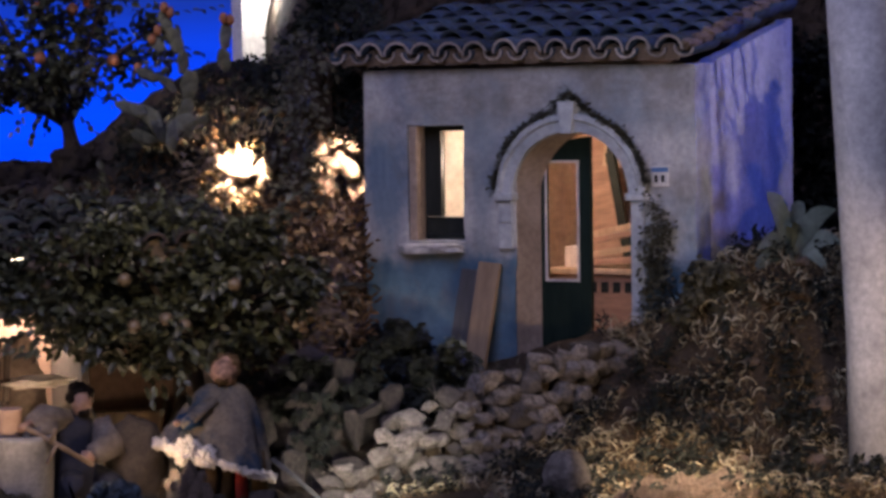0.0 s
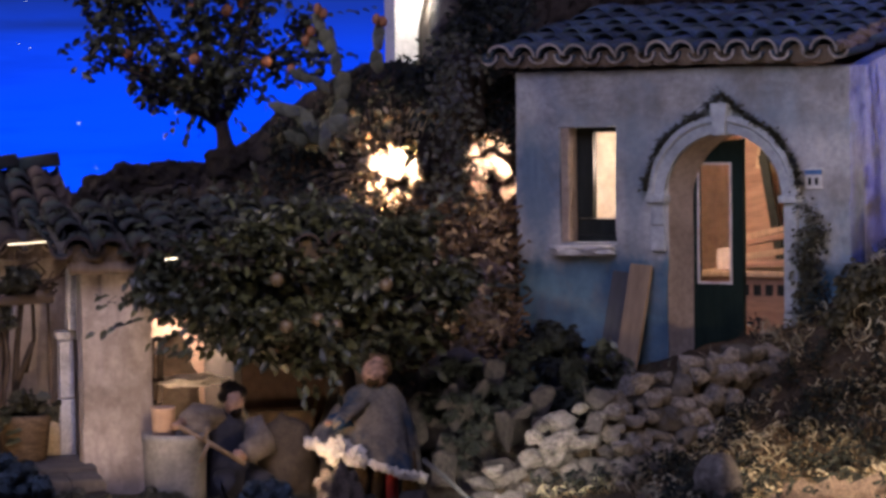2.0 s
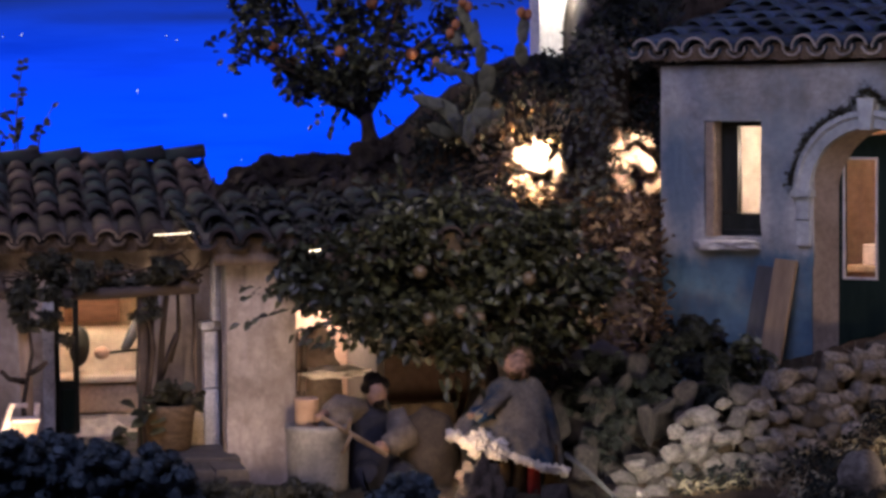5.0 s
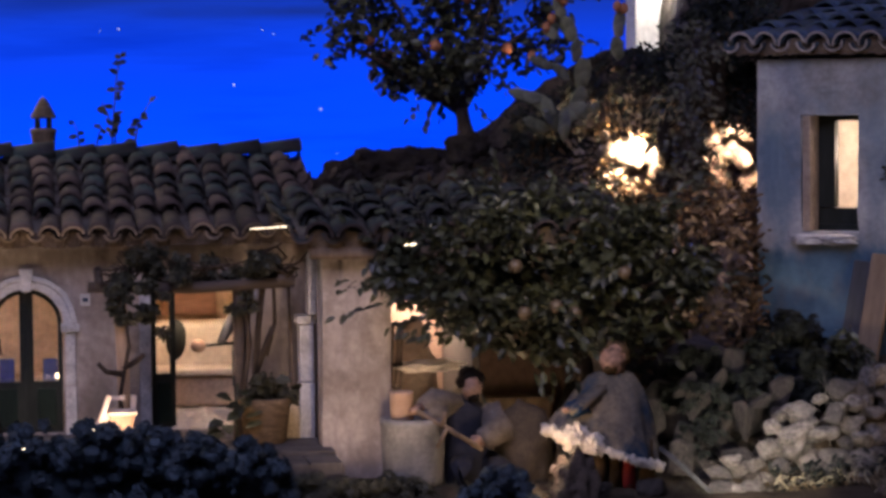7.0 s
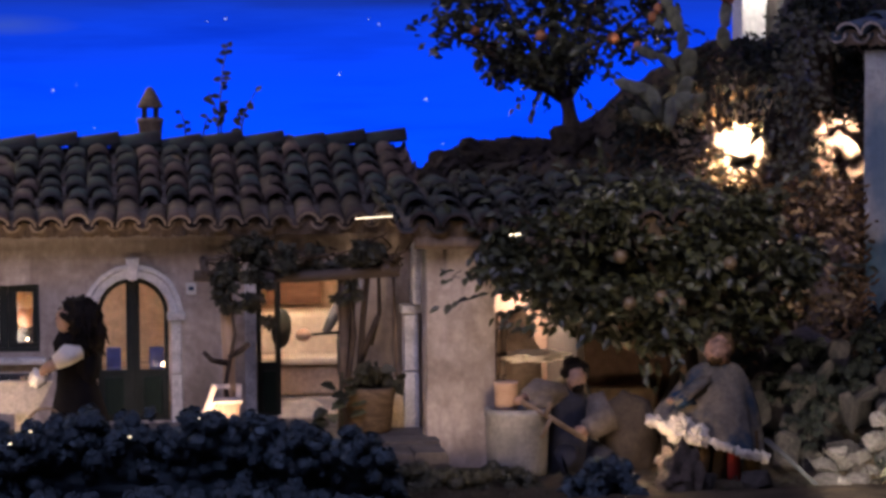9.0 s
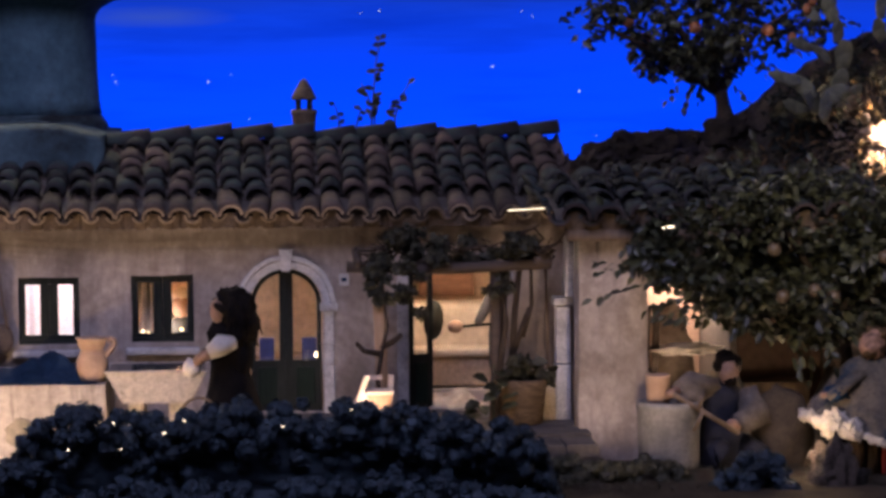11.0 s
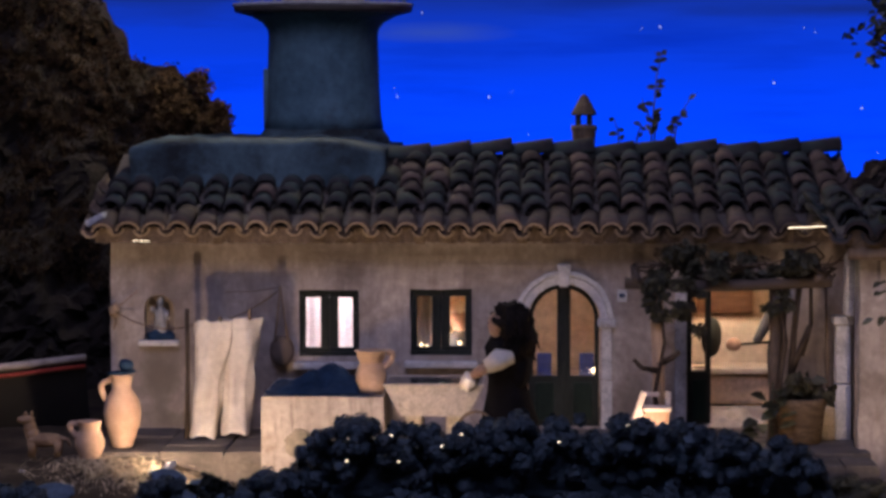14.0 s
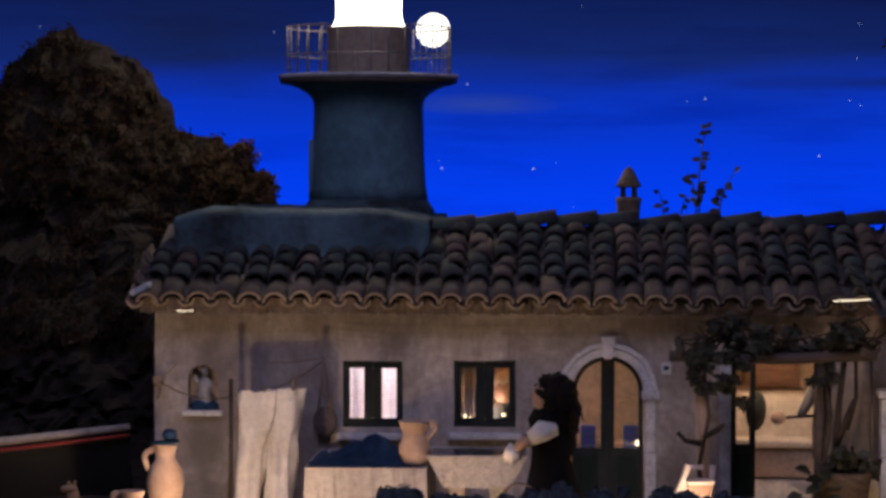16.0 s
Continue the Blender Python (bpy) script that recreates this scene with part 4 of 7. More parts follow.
# ---- plants ----
def crown_shape(n, inside, length, width, seed, droop=0.3, mat=0):
    rr = random.Random(seed)
    s = Shape()
    for _ in range(n):
        p = Vector(inside(rr))
        a = rr.uniform(0, 2 * math.pi)
        d = Vector((math.cos(a), math.sin(a), rr.uniform(-0.9, 0.6) - droop))
        nrm = Vector((rr.uniform(-1, 1), rr.uniform(-1, 1), rr.uniform(0.2, 1)))
        k = rr.uniform(0.7, 1.25)
        s.leaf(p, d, nrm, length * k, width * k, mat)
    return s


def lumpy(centre, radii, lumps, seed, spread=0.9, clump=(0.2, 0.45)):
    """A sampler of points within a cluster of lumps: an uneven crown with gaps."""
    rr = random.Random(seed)
    cs = []
    for _ in range(lumps):
        while True:
            p = Vector((rr.uniform(-1, 1), rr.uniform(-1, 1), rr.uniform(-1, 1)))
            if p.length < 1:
                break
        cs.append((Vector(centre) + Vector((p.x * radii[0] * spread, p.y * radii[1] * spread, p.z * radii[2] * spread)), rr.uniform(*clump)))
    m = min(radii)

    def sample(r2):
        c, k = r2.choice(cs)
        p = Vector((r2.gauss(0, 1), r2.gauss(0, 1), r2.gauss(0, 1))).normalized() * (r2.random() ** 0.4)
        return c + p * k * m
    return sample, [c for c, k in cs]


def tree(name, at, trunk_h, centre, radii, lumps, leaves, leaf, fruit_mat, fruits, fruit_r, label, seed, trunk_r=0.02, leaf_mat=None, bare=None):
    t = thing(name, at, label, "tree")
    sample, cs = lumpy(centre, radii, lumps, seed)
    if bare:
        cs, anywhere = [c for c in cs if not bare(c)], sample

        def sample(r2):
            p = anywhere(r2)
            while bare(p):
                p = anywhere(r2)
            return p
    rr = random.Random(seed + 1)
    top = Vector((centre[0] * 0.15, centre[1] * 0.15, trunk_h))
    trunk = Shape().tube([(0, 0, -0.03), (0.003, 0, trunk_h * 0.4), top], [trunk_r * 1.25, trunk_r, trunk_r * 0.8], 10, wob=0.3)
    for c in cs[:14]:
        m = top.lerp(c, 0.5) + Vector((rr.uniform(-0.02, 0.02), rr.uniform(-0.02, 0.02), 0.02))
        trunk.tube([top - Vector((0, 0, 0.01)), m, c], [trunk_r * 0.5, trunk_r * 0.3, trunk_r * 0.1], 6)
    part("trunk", trunk, BARK, t)
    crown = crown_shape(leaves, sample, leaf[0], leaf[1], seed)
    for _ in range(lumps):
        p = Vector(rr.choice(cs))
        out = (p - Vector(centre)).normalized() + Vector((rr.uniform(-0.5, 0.5), rr.uniform(-0.6, 0.2), rr.uniform(-0.3, 0.5)))
        for k in range(9):
            q = p + out * (0.012 * k)
            crown.leaf(q, out + Vector((rr.uniform(-1, 1), rr.uniform(-1, 1), rr.uniform(-1, 0.6))), (rr.uniform(-1, 1), -0.6, 1), leaf[0] * rr.uniform(0.7, 1.1), leaf[1])
    part("crown", crown, leaf_mat or LEAF, t, "crown of many small dark green leaves")
    for _ in range(fruits):
        p = sample(rr)
        p.y -= abs(rr.gauss(0, 0.03)) + 0.02
        part("fruit", Shape().blob((0, 0, 0), (fruit_r, fruit_r, fruit_r), 2, 0.05), fruit_mat, t, "round ripe fruit", pose(*p))
    return t


tree("orange_tree", (1.034, 5.8, 0.50), 0.09, (-0.05, 0, 0.26), (0.28, 0.15, 0.20), 52, 2900, (0.024, 0.0135), ORANGE, 8, 0.0135, "orange tree with ripe fruit on the hill", 11)
citrus = tree("citrus_tree", (1.055, 4.70, -0.05), 0.25, (-0.085, -0.04, 0.335), (0.33, 0.15, 0.175), 64, 7600, (0.0235, 0.0125), QUINCE, 3, 0.013, "broad bushy citrus tree with pale fruit", 21, bare=lambda p: p.z < 0.21 or p.x < -0.10 and p.z < 0.322 - (p.x + 0.375) * 0.52)
for x, z in ((-0.075, 0.295), (0.012, 0.293), (-0.02, 0.305), (-0.09, 0.375), (0.10, 0.36)):
    part("fruit", Shape().blob((0, 0, 0), (0.0125, 0.012, 0.0125), 2, 0.05), QUINCE, citrus, "round ripe fruit", pose(x - 0.075, -0.19, z))


def hedge(name, spots, seed, label, leaf_mat, size=0.0165, at=None):
    """Clumps of small round fleshy leaves over an uneven mound."""
    rr = random.Random(seed)
    s = Shape()
    for x0, x1, y0, y1, z0, z1, n in spots:
        s.blob(((x0 + x1) / 2, (y0 + y1) / 2 + 0.035, (z0 + z1) / 2 - 0.016), ((x1 - x0) * 0.43, (y1 - y0) * 0.3, (z1 - z0) * 0.40), 4, 0.12, 5.0, 3, 0, False)
        for _ in range(int(n / 2.2)):
            x, y, k = rr.uniform(x0, x1), rr.uniform(y0, y1), rr.random() ** 0.7
            e = 1 - (2 * (x - x0) / (x1 - x0) - 1) ** 4
            z = z0 + (z1 - z0) * k * e + 0.012 * noise.noise((x * 12, y * 12, 0)) - 0.004
            low = min(1.0, max(0.0, (z1 - 0.05 - z) / 0.05))
            y = y + (y1 - y) * rr.uniform(0.3, 0.85) * low
            c, r = Vector((x, y, z)), size * rr.uniform(0.75, 1.35)
            s.blob(c, (r * 0.72, r * 0.72, r * 0.64), 2, 0.35, 2.2, rr.randint(0, 900), 0, False)
            for _k in range(22):
                d = Vector((rr.gauss(0, 1), rr.gauss(0, 1), rr.gauss(0.25, 1))).normalized()
                t = d.cross(Vector((rr.gauss(0, 1), rr.gauss(0, 1), rr.gauss(0, 1)))).normalized()
                s.leaf(c + d * r * 0.62 - t * size * 0.2, t + d * rr.uniform(0.1, 0.6), d, size * rr.uniform(0.5, 0.8), size * rr.uniform(0.38, 0.6), 0, 0.3)
    return solid(name, s, leaf_mat, label, "bush", at, kind="stuff")


hedge("hedge", [(-0.40, -0.08, 4.30, 4.42, -0.06, 0.09, 420), (-0.22, 0.40, 4.28, 4.40, -0.06, 0.10, 900), (0.22, 0.50, 4.26, 4.38, -0.06, 0.075, 420), (-0.48, -0.30, 4.30, 4.40, -0.06, 0.012, 150), (-0.98, -0.76, 4.26, 4.34, -0.05, 0.0, 130), (-0.62, -0.54, 4.30, 4.36, -0.05, 0.0, 40), (-0.36, 0.52, 4.22, 4.28, -0.075, -0.012, 330), (0.775, 0.885, 4.34, 4.42, -0.06, -0.008, 110)], 31, "dark blue-green hedge of round fleshy leaves", BUSH)
hedge("low_bushes", [(0.53, 0.74, 4.44, 4.56, -0.065, -0.030, 240), (0.44, 0.62, 4.46, 4.545, -0.065, -0.028, 200)], 32, "low dark bushes in front of the stable corner", VINE, 0.014)


# ---- yard in front of the long house ----
pave = thing("pavement", (0, 0, 0), "worn stone pavement along the farmhouse wall", "pavement", kind="structure")
part("bed", Shape().box(-0.76, 0.60, 4.665, 5.0, -0.07, -0.006, 0.003), PAVING, pave)
rnd = random.Random(2)
x = -0.76
while x < 0.58:
    w = rnd.uniform(0.07, 0.13)
    y = 4.66 + rnd.uniform(-0.004, 0.004)
    for d in (0.09, 0.12, 0.12):
        part("slab", Shape().box(x + 0.0015, min(x + w, 0.6) - 0.0015, y + 0.0015, y + d - 0.0015, -0.02, rnd.uniform(-0.001, 0.002), 0.002), PAVING, pave)
        y += d
    x += w

part("bed", Shape().box(0.40, 0.60, 4.555, 4.660, -0.07, -0.012, 0.004), PAVING, pave)
for x, w in ((0.40, 0.065), (0.465, 0.075), (0.54, 0.058)):
    part("slab", Shape().box(x + 0.0015, x + w - 0.0015, 4.55 + rnd.uniform(0, 0.008), 4.658, -0.03, -0.008 + rnd.uniform(-0.002, 0.002), 0.003), PAVING, pave)
bench = thing("bench", (0, 0, 0), "plastered masonry bench against the wall", "bench")
BENCHPLASTER = surface("pale_bench_plaster", (0.29, 0.245, 0.22), (0.47, 0.41, 0.37), 9, 80, 0.9, 0.6, 0.003, (0.20, 0.15, 0.12), (0.58, 0.72))
blotched(BENCHPLASTER, (0.09, 0.078, 0.07), 34, 0.54, 0.66, 0.75, (1, 1, 0.10))
part("body", wall_shape(rect(-0.453, -0.241, -0.05, 0.097), [], 0.325, 0.0016), BENCHPLASTER, bench, "", pose(0, 4.655, 0))
part("damp_patch", Shape().blob((-0.388, 4.6545, 0.018), (0.026, 0.0009, 0.024), 4, 0.35, 1.6, 5), surface("damp_plaster", (0.17, 0.15, 0.11), (0.32, 0.275, 0.22), 20, 90, 0.9, 0.6, 0.002), bench, "damp brown patch")


sm, _ = lumpy((-0.497, 4.34, -0.012), (0.05, 0.03, 0.022), 10, 99)
fern = crown_shape(260, sm, 0.020, 0.006, 100)
solid("fern", fern, DARKLEAF, "small dark curly fern at the stage's edge", "fern", kind="stuff")


def cloth_heap(w, d, h, seed):
    n = 30
    vs, fs = [], []
    for i in range(n + 1):
        for j in range(n + 1):
            u, v = i / n * 2 - 1, j / n * 2 - 1
            e = max(0.0, 1 - (u * u + v * v) ** 1.2)
            z = h * e * (0.55 + 0.5 * noise.noise((u * 2.5 + seed, v * 2.5, 0)) + 0.35 * math.sin(5 * u + 4 * v + 2.5 * noise.noise((u * 2, v * 2, seed)))) + 0.030 * e * abs(noise.noise((u * 3 + v * 1.5, v * 4, seed))) + 0.003 * abs(noise.noise((u * 9, v * 9, seed))) + 0.001
            vs.append((u * w * (1 + 0.08 * noise.noise((v * 3, seed, 0))), v * d * (1 + 0.1 * noise.noise((u * 3, 5, seed))), z))
    for i in range(n):
        for j in range(n):
            fs.append((i * (n + 1) + j, (i + 1) * (n + 1) + j, (i + 1) * (n + 1) + j + 1, i * (n + 1) + j + 1))
    return Shape().add(vs, fs, 0, True)


solid("cloth", cloth_heap(0.098, 0.135, 0.030, 3), CLOTHBLUE, "crumpled dark blue cloth on the bench", "cloth", pose(-0.352, 4.795, 0.098))


def jug(at, profile, handles, label, mat=CLAY, mouth=0.02):
    """A thrown clay jug, hollow at the neck, with loop handles."""
    t = thing("jug", at, label, "jug")
    top_r, top_z = profile[-1]
    s = Shape().lathe(profile + [(top_r - 0.003, top_z + 0.001), (top_r - 0.005, top_z - 0.012), (top_r * 0.5, top_z - 0.03)], 28, None, 0, 1.0, 0.03)
    part("body", s, mat, t)
    for (a, z0, r0, z1, r1, out) in handles:
        c, q = math.cos(radians(a)), math.sin(radians(a))
        pts = []
        for k in range(9):
            u = k / 8
            r = r0 + (r1 - r0) * u + out * math.sin(math.pi * u)
            z = z0 + (z1 - z0) * u + 0.008 * math.sin(math.pi * u)
            pts.append((c * r, q * r, z))
        part("handle", Shape().tube(pts, [0.0055] * 9, 8), mat, t)
    return t


jug(pose(-0.265, 4.70, 0.097), [(0.018, 0), (0.021, 0.004), (0.027, 0.024), (0.027, 0.036), (0.021, 0.052), (0.019, 0.058), (0.026, 0.074), (0.029, 0.077)], [(5, 0.045, 0.022, 0.074, 0.027, 0.014)], "pale terracotta jug standing on the bench")
jug(pose(-0.703, 4.715, 0.002), [(0.017, 0), (0.019, 0.004), (0.031, 0.04), (0.0335, 0.06), (0.029, 0.083), (0.018, 0.10), (0.016, 0.106), (0.0195, 0.124), (0.022, 0.127)], [(185, 0.082, 0.028, 0.118, 0.019, 0.012)], "tall terracotta amphora with a loop handle by the wall")
jug(pose(-0.742, 4.60, -0.004), [(0.016, 0), (0.018, 0.003), (0.025, 0.02), (0.026, 0.032), (0.02, 0.046), (0.017, 0.05), (0.021, 0.063), (0.022, 0.065)], [(180, 0.038, 0.022, 0.06, 0.02, 0.013)], "small terracotta jug on the ground beside an amphora")

solid("rope_knot", Shape().blob((0, 0, 0), (0.010, 0.008, 0.013), 3, 0.5, 3, 5).tube([(0, 0, 0), (0.004, -0.004, -0.02), (-0.002, -0.004, -0.036)], 0.0022, 6).tube([(0, 0, 0), (0.02, -0.003, 0.016), (0.045, 0.0, 0.038)], 0.0016, 6), WOOD, "knotted rope end on the house corner", "rope", pose(-0.756, 4.985, 0.222))
stopper = Shape().lathe([(0.010, 0.0), (0.016, 0.008), (0.017, 0.018), (0.012, 0.026), (0.004, 0.028)], 16)
solid("saucer", Shape().lathe([(0.006, 0.0), (0.024, 0.003), (0.026, 0.006), (0.024, 0.007), (0.006, 0.0045)], 20), CLOTHBLUE, "dark blue saucer covering the amphora", "saucer", pose(-0.703, 4.715, 0.1285, 0, -5, 0))
solid("cup", stopper, CLOTHBLUE, "dark blue cup upturned on the amphora", "cup", pose(-0.697, 4.715, 0.135, 0, 10, 0) @ Matrix.Scale(0.78, 4))
tub = thing("wash_trough", (-0.155, 4.69, 0), "pitted pale stone washing trough on supports", "trough")
vs = []
for y in (-0.02, 0.13):
    vs += [(-0.058, y, 0.062), (0.058, y, 0.062), (0.086, y, 0.114), (-0.086, y, 0.114)]
part("basin", Shape().add(vs, [(0, 1, 2, 3), (7, 6, 5, 4), (0, 4, 5, 1), (1, 5, 6, 2), (3, 7, 4, 0), (2, 6, 7, 3)]), TUFA, tub)
for y in (-0.024, 0.12):
    part("rim", Shape().box(-0.088, 0.088, y, y + 0.013, 0.1142, 0.118, 0.002), TUFA, tub)
part("water", Shape().box(-0.083, 0.083, -0.0105, 0.1195, 0.1142, 0.1172, 0), WATER, tub, "dark still water")
for x in (-0.035, 0.035):
    part("support", Shape().box(x - 0.014, x + 0.014, 0.0, 0.11, -0.004, 0.0615, 0.003), TUFA, tub)


def washerwoman(at):
    s = Shape()
    s.lathe([(0.060, 0), (0.058, 0.02), (0.050, 0.07), (0.040, 0.115), (0.034, 0.135), (0.034, 0.165), (0.038, 0.19), (0.02, 0.212)], 28, pose(0, 0, 0, 0, -4, 0), 0, 0.75, 0.15)
    s.blob((-0.026, -0.006, 0.226), (0.018, 0.02, 0.024), 2, 0.05, 2, 3, 1)
    s.blob((0.0, -0.004, 0.234), (0.034, 0.034, 0.031), 4, 0.40, 3.5, 4, 2)
    s.blob((0.010, -0.004, 0.200), (0.032, 0.034, 0.042), 4, 0.45, 3.5, 5, 2)
    rr = random.Random(3)
    for k in range(70):
        a = rr.uniform(-1.9, 1.9)
        p = Vector((0.004 + 0.034 * math.cos(a), -0.004 + 0.034 * math.sin(a), rr.uniform(0.205, 0.258)))
        q = p + Vector((0.010 * math.cos(a) + rr.uniform(-0.008, 0.008), 0.008 * math.sin(a), -rr.uniform(0.025, 0.055)))
        s.tube([p, p.lerp(q, 0.5) + Vector((rr.uniform(-0.005, 0.007), 0, 0)), q], [0.0032, 0.0038, 0.0012], 5, 2)
    s.blob((0.012, 0.0, 0.15), (0.026, 0.034, 0.04), 3, 0.2, 2.5, 6, 0)
    s.tube([(0.004, -0.044, 0.176), (-0.022, -0.05, 0.170), (-0.046, -0.05, 0.158)], [0.010, 0.017, 0.013], 14, 3, wob=0.9)
    s.blob((-0.020, -0.052, 0.171), (0.022, 0.012, 0.012), 3, 0.5, 3, 11, 3)
    s.tube([(-0.044, -0.05, 0.158), (-0.058, -0.046, 0.151), (-0.072, -0.04, 0.141)], [0.009, 0.009, 0.007], 10, 1, wob=0.4)
    s.tube([(-0.01, 0.03, 0.18), (-0.05, 0.02, 0.15), (-0.085, 0.0, 0.13)], [0.015, 0.012, 0.007], 8, 0, wob=0.3)
    s.blob((-0.078, -0.03, 0.130), (0.016, 0.016, 0.015), 3, 0.5, 2.4, 7, 3)
    return solid("washerwoman_figure", s, [CLOTHBLACK, SKIN, HAIR, CLOTHWHITE, CLOTHGREY], "clay washerwoman figure in black shawl bending over a trough", "figurine", at)


washerwoman(pose(-0.021, 4.61, 0.0) @ Matrix.Diagonal((0.9, 0.95, 1.0, 1)))

# washing on the line
line = thing("clothes_line", (0, 0, 0), "sagging rope between wall and stick", "rope")
pts = []
for a, b, sag in (((-0.762, 4.985, 0.225), (-0.592, 4.86, 0.205), 0.02), ((-0.592, 4.86, 0.205), (-0.447, 4.985, 0.262), 0.016)):
    for k in range(9):
        u = k / 8
        p = Vector(a).lerp(Vector(b), u)
        p.z -= sag * 4 * u * (1 - u)
        pts.append(p)
part("rope", Shape().tube(pts, 0.0016, 6), WOOD, line)
part("pole", Shape().tube([(-0.605, 4.84, -0.004), (-0.603, 4.842, 0.12), (-0.604, 4.845, 0.235)], [0.0045, 0.004, 0.0038], 8, wob=0.4), BARK, line, "thin crooked stick")
part("rope", Shape().tube([(-0.545, 4.95, 0.258), (-0.50, 4.975, 0.257), (-0.447, 4.99, 0.264)], 0.0012, 6), WOOD, line)
for x, z in ((-0.578, 0.206), (-0.545, 0.208), (-0.492, 0.222)):
    part("peg", Shape().box(x - 0.003, x + 0.003, 4.85, 4.862, z - 0.008, z + 0.012, 0.001), WOOD, line)


def trouser_legs():
    """A pair of linen trousers: two flattened, creased legs hanging from one waist."""
    legs = []
    seg, rows = 30, 26
    for x0, w0, x1, w1, sd in ((-0.553, 0.037, -0.577, 0.0235, 1), (-0.508, 0.036, -0.519, 0.0265, 2)):
        vs, fs = [], []
        for j in range(rows + 1):
            v = j / rows
            x, w = x0 + (x1 - x0) * v, w0 + (w1 - w0) * v - 0.004 * math.sin(math.pi * v)
            z = 0.212 - 0.208 * v + (0.005 if sd == 2 else 0.0) * (0.6 + 0.4 * v) + 0.005 * noise.noise((sd * 5 + x0 * 20, v * 0.2, 2)) * (1 - v) + 0.006 * noise.noise((sd * 3, v, 1))
            for i in range(seg):
                a = 2 * math.pi * i / seg
                crease = 1 + 0.40 * noise.noise((math.cos(a) * 2.2, math.sin(a) * 2.2, v * 2.5 + sd * 7)) + 0.22 * noise.noise((math.cos(a) * 5, math.sin(a) * 5, v * 2 + sd * 3)) + 0.12 * noise.noise((math.cos(a) * 6, math.sin(a) * 6, v * 5 + sd))
                hem = 0.004 * math.sin(3 * a) if j == rows else (0.007 * noise.noise((math.cos(a) * 2.5, sd, 3)) if j < 2 else 0.0)
                vs.append((x + w * crease * math.cos(a), 4.858 + (0.008 if sd == 2 else 0.0) + 0.022 * (0.5 + v) * crease * math.sin(a), z + hem))
        for j in range(rows):
            for i in range(seg):
                k = (i + 1) % seg
                fs.append((j * seg + i, j * seg + k, (j + 1) * seg + k, (j + 1) * seg + i))
        legs.append(Shape().add(vs, fs, 0, True))
    return legs


trousers = thing("hanging_trousers", (0, 0, 0), "cream linen trousers hanging from the clothes line", "laundry")
for leg in trouser_legs():
    part("trouser_leg", leg, CLOTHWHITE, trousers)
beater = thing("skimmer", (-0.447, 4.975, 0.262), "wicker skimmer with long handle hanging on the wall", "skimmer")
part("handle", Shape().tube([(0, 0, 0.006), (-0.006, 0.003, -0.05), (-0.011, 0.0, -0.098)], 0.0026, 8).tube([(0, 0, 0.006), (0.006, 0.003, -0.05), (0.014, 0.0, -0.095)], 0.0026, 8), WOOD, beater)
part("head", Shape().blob((0.002, 0.004, -0.115), (0.023, 0.006, 0.029), 3, 0.05), BROWNWOOD, beater, "dark oval head with pale holes")
dots = Shape()
for i in range(-3, 4):
    for j in range(-4, 5):
        px, pz = i * 0.0058 + (0.0029 if j % 2 else 0.0), j * 0.0058
        if (px / 0.021) ** 2 + (pz / 0.027) ** 2 < 0.8:
            dots.blob((0.002 + px, 0.004 - 0.006 * math.sqrt(1 - (px / 0.023) ** 2 - (pz / 0.029) ** 2), -0.115 + pz), (0.0013, 0.0006, 0.0013), 1, 0)
part("hole_rim", dots, PLASTER, beater, "pale round holes")

niche = Shape().lathe([(0.014, 0), (0.013, 0.01), (0.010, 0.03), (0.012, 0.04), (0.005, 0.047)], 14, None, 0, 0.7).blob((0, 0, 0.054), (0.007, 0.007, 0.009), 2, 0.05).tube([(-0.01, 0, 0.04), (-0.018, -0.004, 0.045)], 0.004, 6).tube([(0.01, 0, 0.04), (0.014, -0.008, 0.03)], 0.004, 6)
solid("statuette", niche, surface("grey_lead", (0.12, 0.12, 0.13), (0.50, 0.49, 0.47), 30, 150, 0.6, 0.6, 0.002), "small grey stone statuette in the wall niche", "statuette", pose(-0.674, 5.012, 0.166) @ Matrix.Diagonal((1.0, 1.0, 1.28, 1)))
dog = Shape().blob((0.0, 0, 0.034), (0.036, 0.017, 0.017), 3, 0.25, 2, 1).blob((-0.026, 0, 0.048), (0.014, 0.012, 0.016), 3, 0.2).blob((-0.031, 0, 0.064), (0.012, 0.011, 0.022), 3, 0.2).blob((-0.038, -0.003, 0.082), (0.017, 0.011, 0.010), 3, 0.2).blob((-0.028, 0.004, 0.094), (0.004, 0.003, 0.008), 1, 0).blob((-0.038, -0.006, 0.095), (0.004, 0.003, 0.007), 1, 0)
for x, y in ((-0.026, -0.008), (-0.026, 0.008), (0.026, -0.008), (0.026, 0.008)):
    dog.tube([(x, y, 0.03), (x, y, 0.015), (x - 0.002, y, -0.004)], [0.009, 0.007, 0.006], 8)
dog.tube([(0.03, 0, 0.04), (0.045, 0, 0.035), (0.05, 0, 0.02)], [0.005, 0.004, 0.003], 6)
solid("dog_figure", dog, surface("painted_tan", (0.20, 0.125, 0.07), (0.36, 0.235, 0.14), 30, 150, 0.8, 0.3, 0.001), "small tan clay dog figure standing on the ground", "figurine", pose(-0.820, 4.61, 0.002) @ Matrix.Diagonal((0.86, 0.9, 0.74, 1)))

